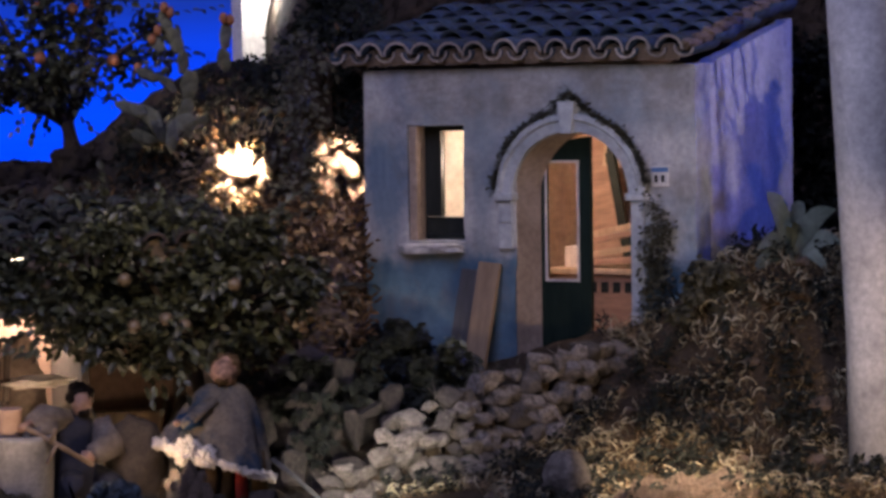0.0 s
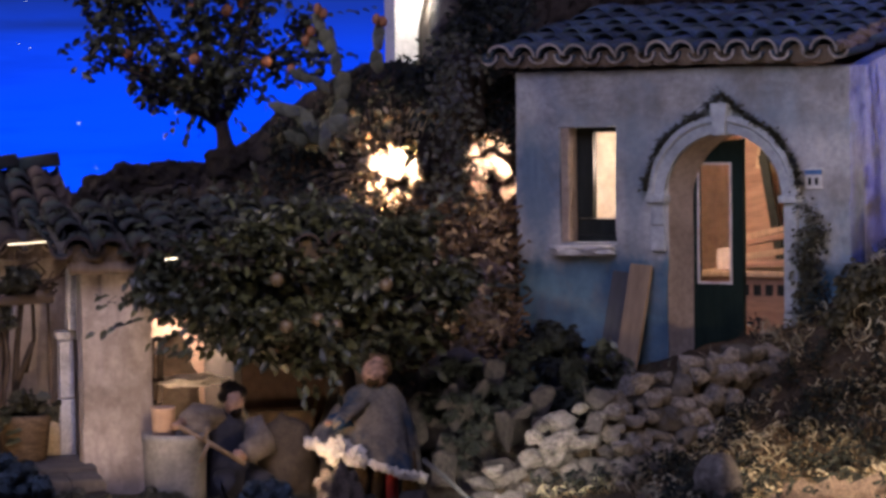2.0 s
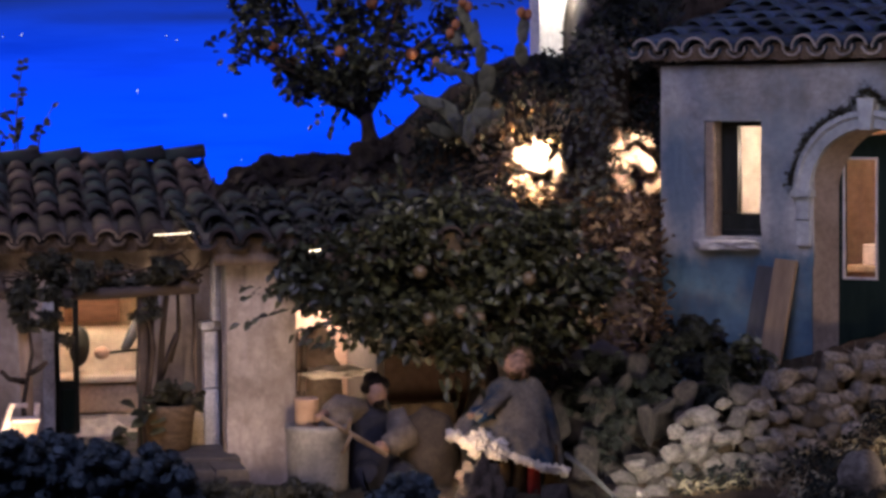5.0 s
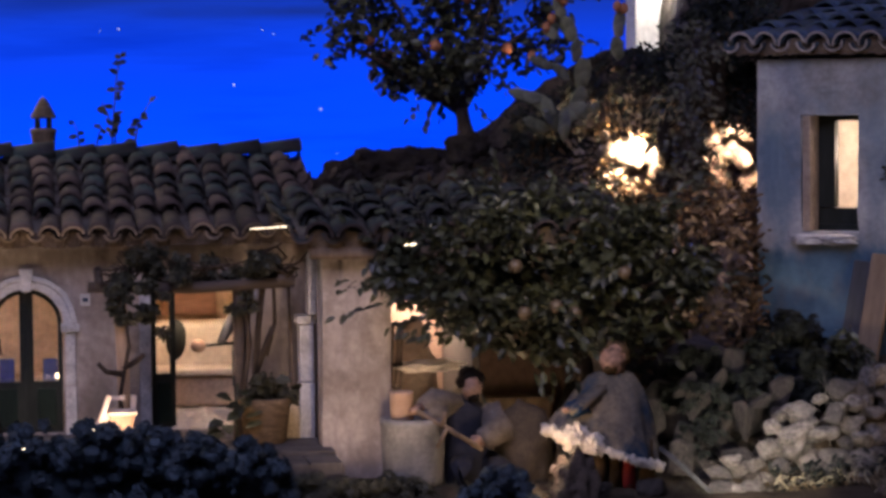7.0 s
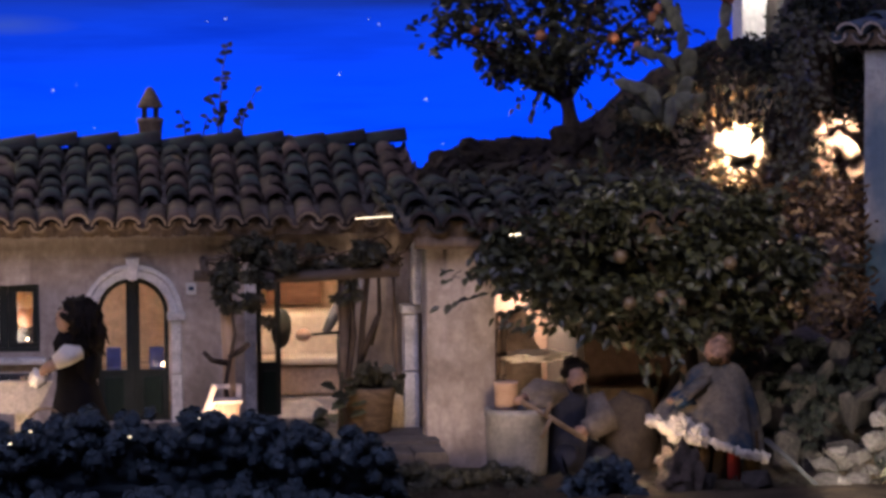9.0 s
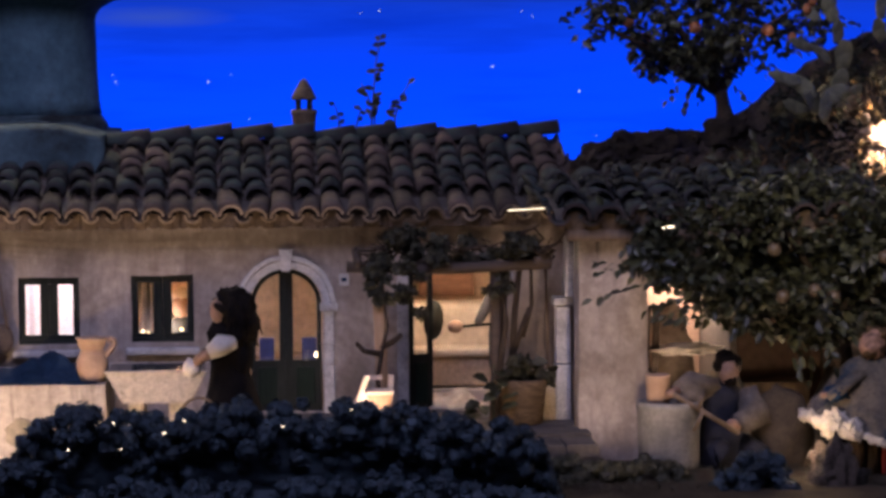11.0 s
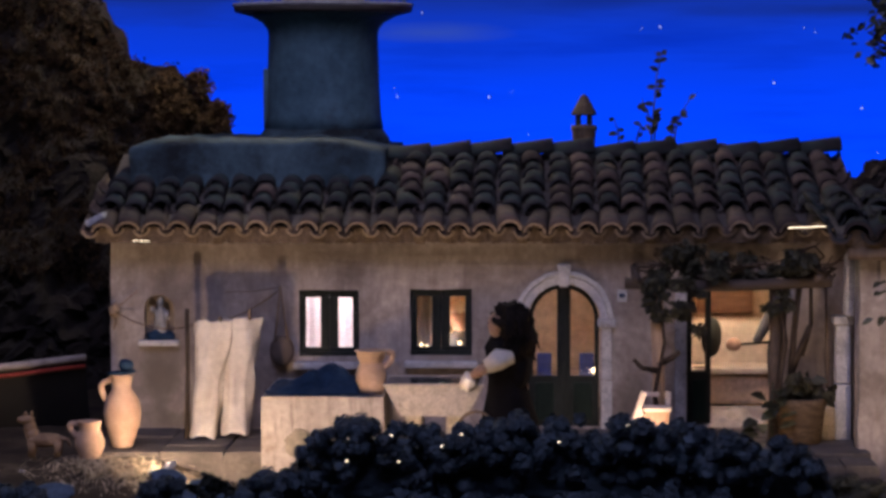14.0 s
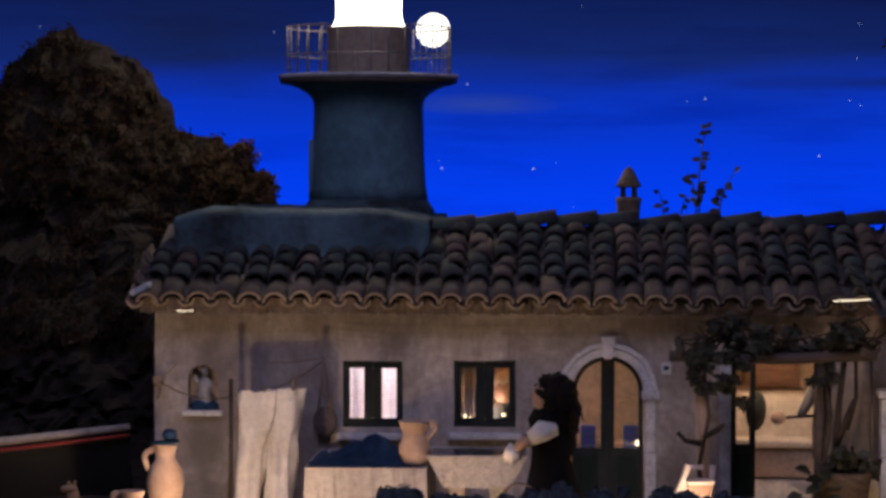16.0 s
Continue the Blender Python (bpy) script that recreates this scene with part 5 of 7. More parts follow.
solid("eave_board", Shape().box(-0.030, 0.006, -0.01, 0.30, -0.004, 0.008, 0.003), LIME, "pale board end under the roof corner", "board", pose(-0.772, 4.94, 0.395, 0, -28, 0))
for x, y, z, r in ((-0.588, 4.475, 0.0, 0.013), (-0.60, 4.46, -0.008, 0.010), (-0.832, 4.47, -0.014, 0.012), (-0.615, 4.455, -0.008, 0.008)):
    tagged(part("pebble", Shape().rubble(int(900 * abs(x)), 12, 0.8).mesh("pebble", STONEWHITE), None, None, "", pose(x, y, z, 20, 0, 900 * x) @ Matrix.Diagonal((r, r, r, 1))), "small white stone lit by a hidden lamp in straw", "stone", "white stones")
plant = thing("broad_leaf_plant", (-0.52, 4.30, -0.016), "low plant with large round blue-grey leaves beside straw", "plant")
for dx, dy, dz, w, h, r in ((-0.055, 0.06, 0.012, 0.030, 0.018, 12), (-0.03, 0.02, -0.02, 0.026, 0.020, -8), (0.0, 0.05, -0.002, 0.022, 0.016, 20), (-0.25, 0.04, -0.012, 0.048, 0.020, -10), (-0.10, 0.01, -0.03, 0.024, 0.018, 5), (0.03, 0.02, -0.022, 0.022, 0.016, -15)):
    part("leaf", Shape().blob((0, 0, 0), (w, 0.006, h), 3, 0.10, 2, 3), BROADLEAF, plant, "", pose(dx, dy, dz, -32, r, r))
boat = thing("boat", (-1.0, 5.0, 0), "dark-hulled boat with white and red gunwale", "boat")
vs, fs = [], []
for i in range(15):
    u = i / 14
    x, y = -0.40 + 0.575 * u, -0.325 + 0.40 * u
    top = 0.086 + 0.040 * u
    for dy, dz in ((0, top), (0.03, 0.03), (0.10, -0.06)):
        vs.append((x, y + dy, dz))
for i in range(14):
    for j in range(2):
        fs.append((i * 3 + j, i * 3 + j + 1, i * 3 + 4 + j, i * 3 + 3 + j))
part("hull", Shape().add(vs, fs, 0, True), BOATDARK, boat)
edge = [(-0.40 + 0.575 * k / 14, -0.33 + 0.40 * k / 14, 0.086 + 0.040 * k / 14) for k in range(15)]
part("gunwale", Shape().tube(edge, [0.0105 - 0.004 * k / 14 for k in range(15)], 8), BOATWHITE, boat, "white painted gunwale")
part("strake", Shape().tube([(x, y, z - 0.016) for x, y, z in edge], 0.004, 8), BOATRED, boat, "dull red stripe below the gunwale")

# pergola with vines
perg = thing("pergola", (0, 0, 0), "rough timber pergola carrying a dry vine", "pergola")
part("beam", Shape().tube([(0.18, 4.80, 0.283), (0.36, 4.805, 0.279), (0.545, 4.80, 0.287)], [0.010, 0.0095, 0.009], 8, wob=0.4), BROWNWOOD, perg)
part("beam", Shape().tube([(0.20, 4.79, 0.292), (0.205, 4.99, 0.30)], 0.008, 8, wob=0.4), BROWNWOOD, perg)
part("beam", Shape().tube([(0.522, 4.79, 0.292), (0.527, 4.99, 0.30)], 0.008, 8, wob=0.4), BROWNWOOD, perg)
part("post", Shape().tube([(0.242, 4.80, -0.004), (0.240, 4.80, 0.12), (0.236, 4.80, 0.275)], [0.012, 0.010, 0.011], 10, wob=0.6), PALEWOOD, perg, "crooked rough post")
part("post", Shape().tube([(0.447, 4.83, -0.004), (0.446, 4.83, 0.14), (0.448, 4.82, 0.285)], [0.011, 0.009, 0.010], 10, wob=0.6), BROWNWOOD, perg, "dark rough post")
vine = thing("vine", (0, 0, 0), "dry leafy vine over the pergola", "vine")
rnd = random.Random(12)
for _ in range(44):
    p = Vector((rnd.uniform(0.2, 0.55), 4.80 + rnd.uniform(-0.01, 0.12), 0.295))
    pts = [p]
    for _k in range(4):
        p = p + Vector((rnd.uniform(-0.035, 0.035), rnd.uniform(-0.03, 0.02), rnd.uniform(-0.012, 0.022)))
        pts.append(p)
    part("stem", Shape().tube(pts, [0.003, 0.0028, 0.0024, 0.002, 0.0012], 5), BARK, vine)
for pts, radii in (([(0.475, 4.85, 0.0), (0.478, 4.84, 0.12), (0.482, 4.83, 0.20), (0.49, 4.82, 0.285)], [0.008, 0.007, 0.006, 0.005]), ([(0.478, 4.84, 0.12), (0.495, 4.83, 0.17), (0.51, 4.83, 0.205)], [0.006, 0.0055, 0.005]),
                   ([(0.24, 4.795, 0.13), (0.21, 4.785, 0.135), (0.195, 4.78, 0.15)], [0.006, 0.005, 0.004]), ([(0.24, 4.795, 0.14), (0.265, 4.785, 0.155), (0.275, 4.78, 0.165)], [0.006, 0.005, 0.004]),
                   ([(0.455, 4.86, 0.0), (0.46, 4.85, 0.12), (0.468, 4.84, 0.285)], [0.006, 0.005, 0.005]), ([(0.462, 4.82, 0.0), (0.452, 4.815, 0.09), (0.464, 4.81, 0.18), (0.452, 4.81, 0.28)], [0.005, 0.005, 0.004, 0.004]), ([(0.50, 4.86, 0.15), (0.515, 4.85, 0.21), (0.512, 4.84, 0.285)], [0.004, 0.0035, 0.003]),
                   ([(0.246, 4.785, 0.0), (0.232, 4.785, 0.09), (0.25, 4.785, 0.18), (0.238, 4.785, 0.28)], [0.004, 0.004, 0.0035, 0.003])):
    part("stem", Shape().tube(pts, radii, 8, wob=0.5), BARK, vine, "gnarled vine stem")
s1, _ = lumpy((0.285, 4.80, 0.315), (0.07, 0.06, 0.045), 9, 5)
s2, _ = lumpy((0.45, 4.81, 0.315), (0.12, 0.06, 0.03), 9, 6)
s3, _ = lumpy((0.305, 4.79, 0.235), (0.045, 0.03, 0.04), 6, 7)
leaves = Shape()
s7, _ = lumpy((0.245, 4.785, 0.255), (0.04, 0.025, 0.035), 7, 48)
s8, _ = lumpy((0.455, 4.80, 0.25), (0.035, 0.02, 0.045), 6, 49)
s5, _ = lumpy((0.38, 4.80, 0.302), (0.16, 0.05, 0.03), 10, 44)
s6, _ = lumpy((0.262, 4.785, 0.262), (0.05, 0.03, 0.045), 7, 45)
for s, n, k in ((s1, 560, 41), (s2, 480, 42), (s3, 200, 43), (s5, 260, 46), (s6, 200, 47), (s7, 150, 48), (s8, 90, 49)):
    c = crown_shape(int(n * 1.9), s, 0.0145, 0.009, k)
    leaves.add(c.v, c.f)
part("foliage", leaves, VINE, vine, "dark dry leaves")

chair = thing("chair", pose(0.226, 4.725, 0.004, 0, 0, 8) @ Matrix.Diagonal((1.15, 1.15, 1.2, 1)), "small tilted pale chair with splayed legs lit from below", "chair")
vs = [(-0.012, -0.016, 0.012), (0.014, -0.016, 0.012), (0.022, -0.020, 0.052), (-0.016, -0.020, 0.052), (-0.012, 0.016, 0.012), (0.014, 0.016, 0.012), (0.022, 0.020, 0.052), (-0.016, 0.020, 0.052)]
part("seat", Shape().add(vs, [(0, 1, 2, 3), (7, 6, 5, 4), (0, 4, 5, 1), (1, 5, 6, 2), (2, 6, 7, 3), (3, 7, 4, 0)]), SKIN, chair, "pinkish tapered seat box")
part("rim", Shape().box(-0.019, 0.025, -0.024, 0.022, 0.0525, 0.058, 0.0015), PALEPAINT, chair, "pale seat edge")
for x, z0, h, lean in ((-0.046, -0.002, 0.088, 20), (-0.037, -0.002, 0.060, 16), (0.022, 0.030, 0.048, 6), (-0.014, -0.002, 0.05, -4)):
    part("leg", Shape().box(-0.0042, 0.0042, -0.0034, 0.0034, 0.0, h, 0.001), PALEPAINT, chair, "", pose(x, -0.014 if x < 0 else 0.012, z0, 0, lean, 0))
part("slat", Shape().box(-0.012, 0.014, 0.019, 0.023, 0.070, 0.077, 0.001), PALEPAINT, chair)

pot = thing("basket_planter", (0.49, 4.80, 0.0), "wicker basket planter with a leafy plant", "planter")
part("basket", Shape().lathe([(0.034, 0), (0.038, 0.005), (0.045, 0.06), (0.048, 0.078), (0.044, 0.082), (0.038, 0.065)], 24, None, 0, 1.0, 0.05), BASKET, pot)
s4, _ = lumpy((0, 0, 0.10), (0.06, 0.045, 0.03), 8, 8)
part("foliage", crown_shape(150, s4, 0.026, 0.018, 51), VINE, pot)
side = Shape()
rnd = random.Random(4)
for i in range(14):
    side.leaf((-0.055 + rnd.uniform(-0.03, 0.02), -0.03, 0.02 + i * 0.006), (rnd.uniform(-1, 1), -0.5, rnd.uniform(-0.4, 0.5)), (0, -0.8, 1), 0.036, 0.024)
side.tube([(-0.05, -0.03, 0.0), (-0.055, -0.03, 0.05), (-0.05, -0.02, 0.11)], 0.002, 6)
tagged(part("shoot", side, LEAF, pot, "side shoot with broad leaves"), kind="stuff")
broom = thing("broom", (0.545, 4.86, 0.0), "twig broom leaning on the wall", "broom")
part("head", Shape().lathe([(0.018, 0.0), (0.015, 0.04), (0.007, 0.09)], 12, None, 0, 0.7, 0.25), STRAW, broom)
part("handle", Shape().tube([(0, 0, 0.08), (0.004, 0.05, 0.19), (0.007, 0.10, 0.27)], 0.0035, 8), WOOD, broom)
plate = Shape().box(-0.009, 0.009, -0.004, 0.0, -0.011, 0.011, 0.001)
for at, lab in ((pose(0.182, 4.998, 0.248), "small white wall plaque beside the arched door"), (pose(0.487, 4.998, 0.255), "small white wall plaque beside the pergola post")):
    p = thing("wall_plaque", at, lab, "plaque")
    part("plate", plate, STONEWHITE, p)
    part("bar", Shape().box(-0.005, 0.005, -0.0055, -0.004, -0.003, 0.004, 0), CLOTHBLUE, p, "dark unreadable mark")

# bedroom behind the second doorway
bed = thing("bed", (0.41, 5.16, 0.0), "bed with pink blanket and wooden headboard", "bed")
part("mattress", Shape().box(-0.10, 0.12, -0.03, 0.14, 0.03, 0.089, 0.012, segs=3), PINK, bed)
part("valance", Shape().box(-0.102, 0.122, -0.034, 0.14, 0.0, 0.028, 0.004), CLOTHWHITE, bed)
part("blanket", Shape().box(-0.104, 0.124, -0.04, 0.05, 0.0895, 0.104, 0.006, segs=3), CLOTHWHITE, bed, "folded pale blanket")
part("bolster", Shape().box(-0.102, 0.122, 0.052, 0.135, 0.0905, 0.186, 0.02, segs=4), CLOTHWHITE, bed, "tall pale bolster")
part("headboard", Shape().box(-0.07, 0.04, 0.155, 0.17, 0.19, 0.272, 0.003).box(-0.062, 0.032, 0.151, 0.156, 0.20, 0.226, 0.002).box(-0.062, 0.032, 0.151, 0.156, 0.235, 0.264, 0.002), REDWOOD, bed)
pan = thing("warming_pan", (0.405, 5.09, 0.15), "copper pan with long handle held over the bed", "pan")
part("pan", Shape().blob((-0.01, 0, 0), (0.015, 0.012, 0.013), 2, 0.03), CLAY, pan)
part("handle", Shape().tube([(0.0, 0, 0.0), (0.06, 0.01, 0.003)], 0.003, 6), DARKWOOD, pan)
doll = Shape().lathe([(0.03, 0), (0.032, 0.06), (0.026, 0.12), (0.03, 0.155), (0.01, 0.175)], 16, None, 0, 0.8, 0.1).blob((0, 0, 0.19), (0.018, 0.018, 0.022), 2, 0.05, 2, 1, 1).tube([(-0.02, -0.01, 0.15), (-0.04, -0.02, 0.11), (-0.055, -0.03, 0.085)], [0.012, 0.011, 0.008], 8, 0)
solid("servant_figure", doll, [CLOTHGREY, SKIN], "clay servant figure standing by the bed", "figurine", pose(0.492, 5.12, 0.07))
hat = Shape().lathe([(0.002, -0.006), (0.035, -0.004), (0.038, 0.0), (0.035, 0.004), (0.002, 0.006)], 24, pose(0, 0, 0, 90, 0, 60))
solid("round_tray", hat, DARKWOOD, "dark round tray hanging behind the door", "tray", pose(0.352, 5.07, 0.165))
solid("rug", cloth_heap(0.07, 0.05, 0.022, 5), CLOTHWHITE, "crumpled cream cloth on the bedroom floor", "cloth", pose(0.385, 5.065, 0.002))
table = thing("table", (0.075, 5.2, 0.0), "long table with two blue seats inside", "table")
part("tabletop", Shape().box(-0.09, 0.09, -0.03, 0.05, 0.085, 0.092, 0.002), PALEWOOD, table)
for x in (-0.08, 0.08):
    part("leg", Shape().box(x - 0.005, x + 0.005, 0.0, 0.01, 0.0, 0.084, 0.001), PALEWOOD, table)
for x in (-0.035, 0.045):
    solid("blue_seat", Shape().box(-0.014, 0.014, -0.006, 0.006, 0.0, 0.038, 0.003).box(-0.014, 0.014, -0.006, 0.03, -0.09, -0.001, 0.003), surface("blue_paint", (0.028, 0.042, 0.16), (0.05, 0.075, 0.25), 20, 90, 0.5, 0.2, 0.001), "small blue painted chair at the table", "chair", pose(0.075 + x, 5.13, 0.092), group="blue chairs")
solid("night_light", Shape().blob((0, 0, 0), (0.0045, 0.0045, 0.005), 2, 0), BULB, "tiny glowing bulb inside the arched door", "bulb", pose(0.132, 5.055, 0.104))

# ---- pilaster and stable ----
pil = thing("pilaster", (0.572, 4.87, 0), "worn white stone pilaster with capital", "pilaster")
part("shaft", Shape().box(-0.014, 0.014, -0.02, 0.02, -0.01, 0.10, 0.003).box(-0.013, 0.013, -0.02, 0.02, 0.102, 0.205, 0.003), STONEWHITE, pil)
part("capital", Shape().box(-0.018, 0.018, -0.025, 0.025, 0.207, 0.222, 0.003), STONEWHITE, pil)
part("springer", Shape().box(-0.011, 0.012, -0.045, 0.02, 0.224, 0.335, 0.004, at=pose(0.004, 0, 0, 0, 2, 0)), STONEWHITE, pil)

stable = thing("stable", (0, 4.72, 0), "low stable with rounded plaster corner and tiled roof", "stable")
outline = [(0.584, -0.06), (0.584, 0.352), (1.12, 0.352), (1.12, -0.06)]
hole = rect(0.706, 1.06, -0.056, 0.262)
bm_wall = wall_shape(outline, [hole], 0.075, 0.003)
part("wall", bm_wall, PLASTER, stable)
part("corner", Shape().lathe([(0.0365, -0.06), (0.037, 0.1), (0.0365, 0.352)], 20, pose(0.617, 0.0365, 0)), PLASTER, stable, "rounded plaster corner pier")
part("wall", Shape().box(0.60, 1.12, 0.40, 0.42, -0.06, 0.40, 0.003), ROSE, stable)
part("wall", Shape().box(0.592, 0.612, 0.077, 0.40, -0.06, 0.352, 0.003), TANPLASTER, stable)
part("wall", Shape().box(1.10, 1.12, 0.077, 0.40, -0.06, 0.352, 0.003), TANPLASTER, stable)
# added to block the stable lamp, so the right half stays dark
part("partition", Shape().box(0.865, 0.88, 0.077, 0.40, -0.06, 0.352, 0.003), DARKRENDER, stable, "added dark partition that keeps the stable's right half unlit")
tiled_roof(stable, "roof", 0.545, 1.12, 10, 4, -0.06, 0.366, 12, 0.07, TILEMOSS, 9, 0.025, label="dark mossy tile roof", rim=TILE)
roofmoss = Shape()
rnd = random.Random(14)
for _ in range(1500):
    d = rnd.uniform(0.0, 0.30)
    p = Vector((rnd.uniform(0.56, 1.10), 4.668 + d * 0.97, 0.392 + d * 0.21 + rnd.uniform(-0.012, 0.008)))
    if noise.noise(p * 16) > 0.0:
        roofmoss.leaf(p, (rnd.uniform(-1, 1), rnd.uniform(-1, 0.3), rnd.uniform(-0.2, 0.8)), (0, -0.4, 1), rnd.uniform(0.010, 0.02), 0.008)
solid("moss", roofmoss, VINE, "dark moss and litter on the stable roof", "moss", kind="stuff")
part("lintel", Shape().tube([(0.56, -0.03, 0.345), (0.8, -0.034, 0.342), (1.12, -0.03, 0.345)], 0.012, 8, wob=0.3), WOOD, stable, "rough wooden eaves beam")
solid("manger", Shape().box(-0.12, 0.12, -0.03, 0.03, 0.0, 0.10, 0.006), WOOD, "rough wooden manger inside the stable", "manger", pose(0.93, 5.0, -0.05))
solid("grain_sack", Shape().blob((0, 0, 0.12), (0.044, 0.035, 0.145), 3, 0.25, 1.6, 3), TANPLASTER, "tall bulging tan sack in the stable", "sack", pose(0.778, 4.92, -0.055))
solid("grain_sack", Shape().blob((0, 0, 0.06), (0.05, 0.035, 0.085), 3, 0.25, 1.6, 5), CLOAK, "grey-tan sack slumped in the stable", "sack", pose(0.86, 4.84, -0.055))
solid("white_cloth", Shape().blob((0, 0, 0.0), (0.060, 0.03, 0.011), 4, 0.5, 2.4, 6, 0, True), CLOTHWHITE, "pale cloth draped over a basket in the stable", "cloth", pose(0.785, 4.80, 0.130))
rope = thing("hanging_tools", (0.73, 4.79, 0.20), "wooden tools hanging in the stable doorway", "tools")
for dx in (-0.012, 0.004):
    part("stick", Shape().tube([(dx, 0, 0.01), (dx - 0.003, 0, -0.05), (dx - 0.008, 0, -0.12)], [0.0065, 0.006, 0.0065], 10, wob=0.6).blob((dx - 0.001, 0, -0.012), (0.009, 0.009, 0.006), 2, 0.3).blob((dx - 0.004, 0, -0.066), (0.009, 0.009, 0.006), 2, 0.3).blob((dx - 0.007, 0, -0.105), (0.009, 0.009, 0.006), 2, 0.3), BROWNWOOD, rope)
vat = thing("vat", (0.725, 4.60, -0.055), "grey cylindrical stone vat", "vat")
part("body", Shape().lathe([(0.05, 0), (0.052, 0.01), (0.055, 0.10), (0.058, 0.106), (0.058, 0.116), (0.052, 0.117), (0.05, 0.09)], 28, None, 0, 1.0, 0.04), surface("grey_stone", (0.15, 0.145, 0.14), (0.29, 0.275, 0.26), 20, 120, 0.9, 0.6, 0.003), vat)

solid("pail", Shape().lathe([(0.016, 0), (0.019, 0.004), (0.021, 0.07), (0.0225, 0.074), (0.020, 0.075), (0.018, 0.05)], 20, None, 0, 1.0, 0.05), CLAY, "pale clay pail standing in the stone vat", "pail", pose(0.706, 4.60, 0.032))


def farmhand(at):
    s = Shape()
    s.lathe([(0.046, 0), (0.05, 0.03), (0.040, 0.07), (0.034, 0.10), (0.042, 0.135), (0.034, 0.152), (0.012, 0.165)], 28, pose(-0.006, 0, 0, 0, -5, 0), 0, 0.7, 0.3)
    s.blob((-0.004, -0.016, 0.178), (0.018, 0.019, 0.023), 3, 0.12, 3, 2, 1)
    s.blob((-0.004, -0.004, 0.192), (0.024, 0.023, 0.021), 3, 0.35, 3, 3, 2)
    s.blob((-0.002, -0.026, 0.163), (0.012, 0.010, 0.010), 2, 0.3, 3, 8, 2)
    s.tube([(-0.028, -0.01, 0.150), (-0.066, -0.03, 0.157), (-0.098, -0.05, 0.150)], [0.021, 0.021, 0.016], 12, 3, wob=0.6)
    s.blob((-0.076, -0.045, 0.140), (0.026, 0.018, 0.020), 3, 0.3, 3, 4, 3)
    s.tube([(-0.098, -0.05, 0.150), (-0.118, -0.062, 0.144)], [0.009, 0.007], 8, 1, wob=0.3)
    s.tube([(0.030, -0.01, 0.142), (0.038, -0.04, 0.105), (0.006, -0.068, 0.092)], [0.021, 0.027, 0.016], 12, 3, wob=0.5)
    s.tube([(0.034, -0.03, 0.135), (0.046, -0.05, 0.10)], [0.014, 0.012], 8, 3, wob=0.3)
    s.blob((-0.008, -0.074, 0.092), (0.013, 0.011, 0.011), 2, 0.3, 2, 5, 1)
    s.tube([(-0.110, -0.075, 0.148), (-0.06, -0.085, 0.118), (0.0, -0.095, 0.080)], 0.0042, 8, 4, wob=0.4)
    s.tube([(-0.06, -0.086, 0.118), (-0.078, -0.09, 0.085)], 0.0035, 6, 4)
    s.tube([(-0.07, -0.086, 0.123), (-0.062, -0.09, 0.145)], 0.0035, 6, 4)
    for x in (-0.02, 0.025):
        s.tube([(x, -0.01, 0.05), (x * 1.6, -0.06, 0.045), (x * 1.7, -0.05, 0.0)], [0.022, 0.02, 0.016], 10, 0, wob=0.3)
    return solid("farmhand_figure", s, [surface("navy_cloth", (0.010, 0.011, 0.018), (0.032, 0.033, 0.047), 25, 160, 0.95, 0.5, 0.002), SKIN, HAIR, surface("brown_grey_wool", (0.09, 0.075, 0.065), (0.24, 0.20, 0.165), 30, 200, 0.95, 1.0, 0.003), WOOD, CLOTHBLUE], "clay farmhand figure in dark waistcoat working with a stick", "figurine", at)


farmhand(pose(0.835, 4.63, -0.07))


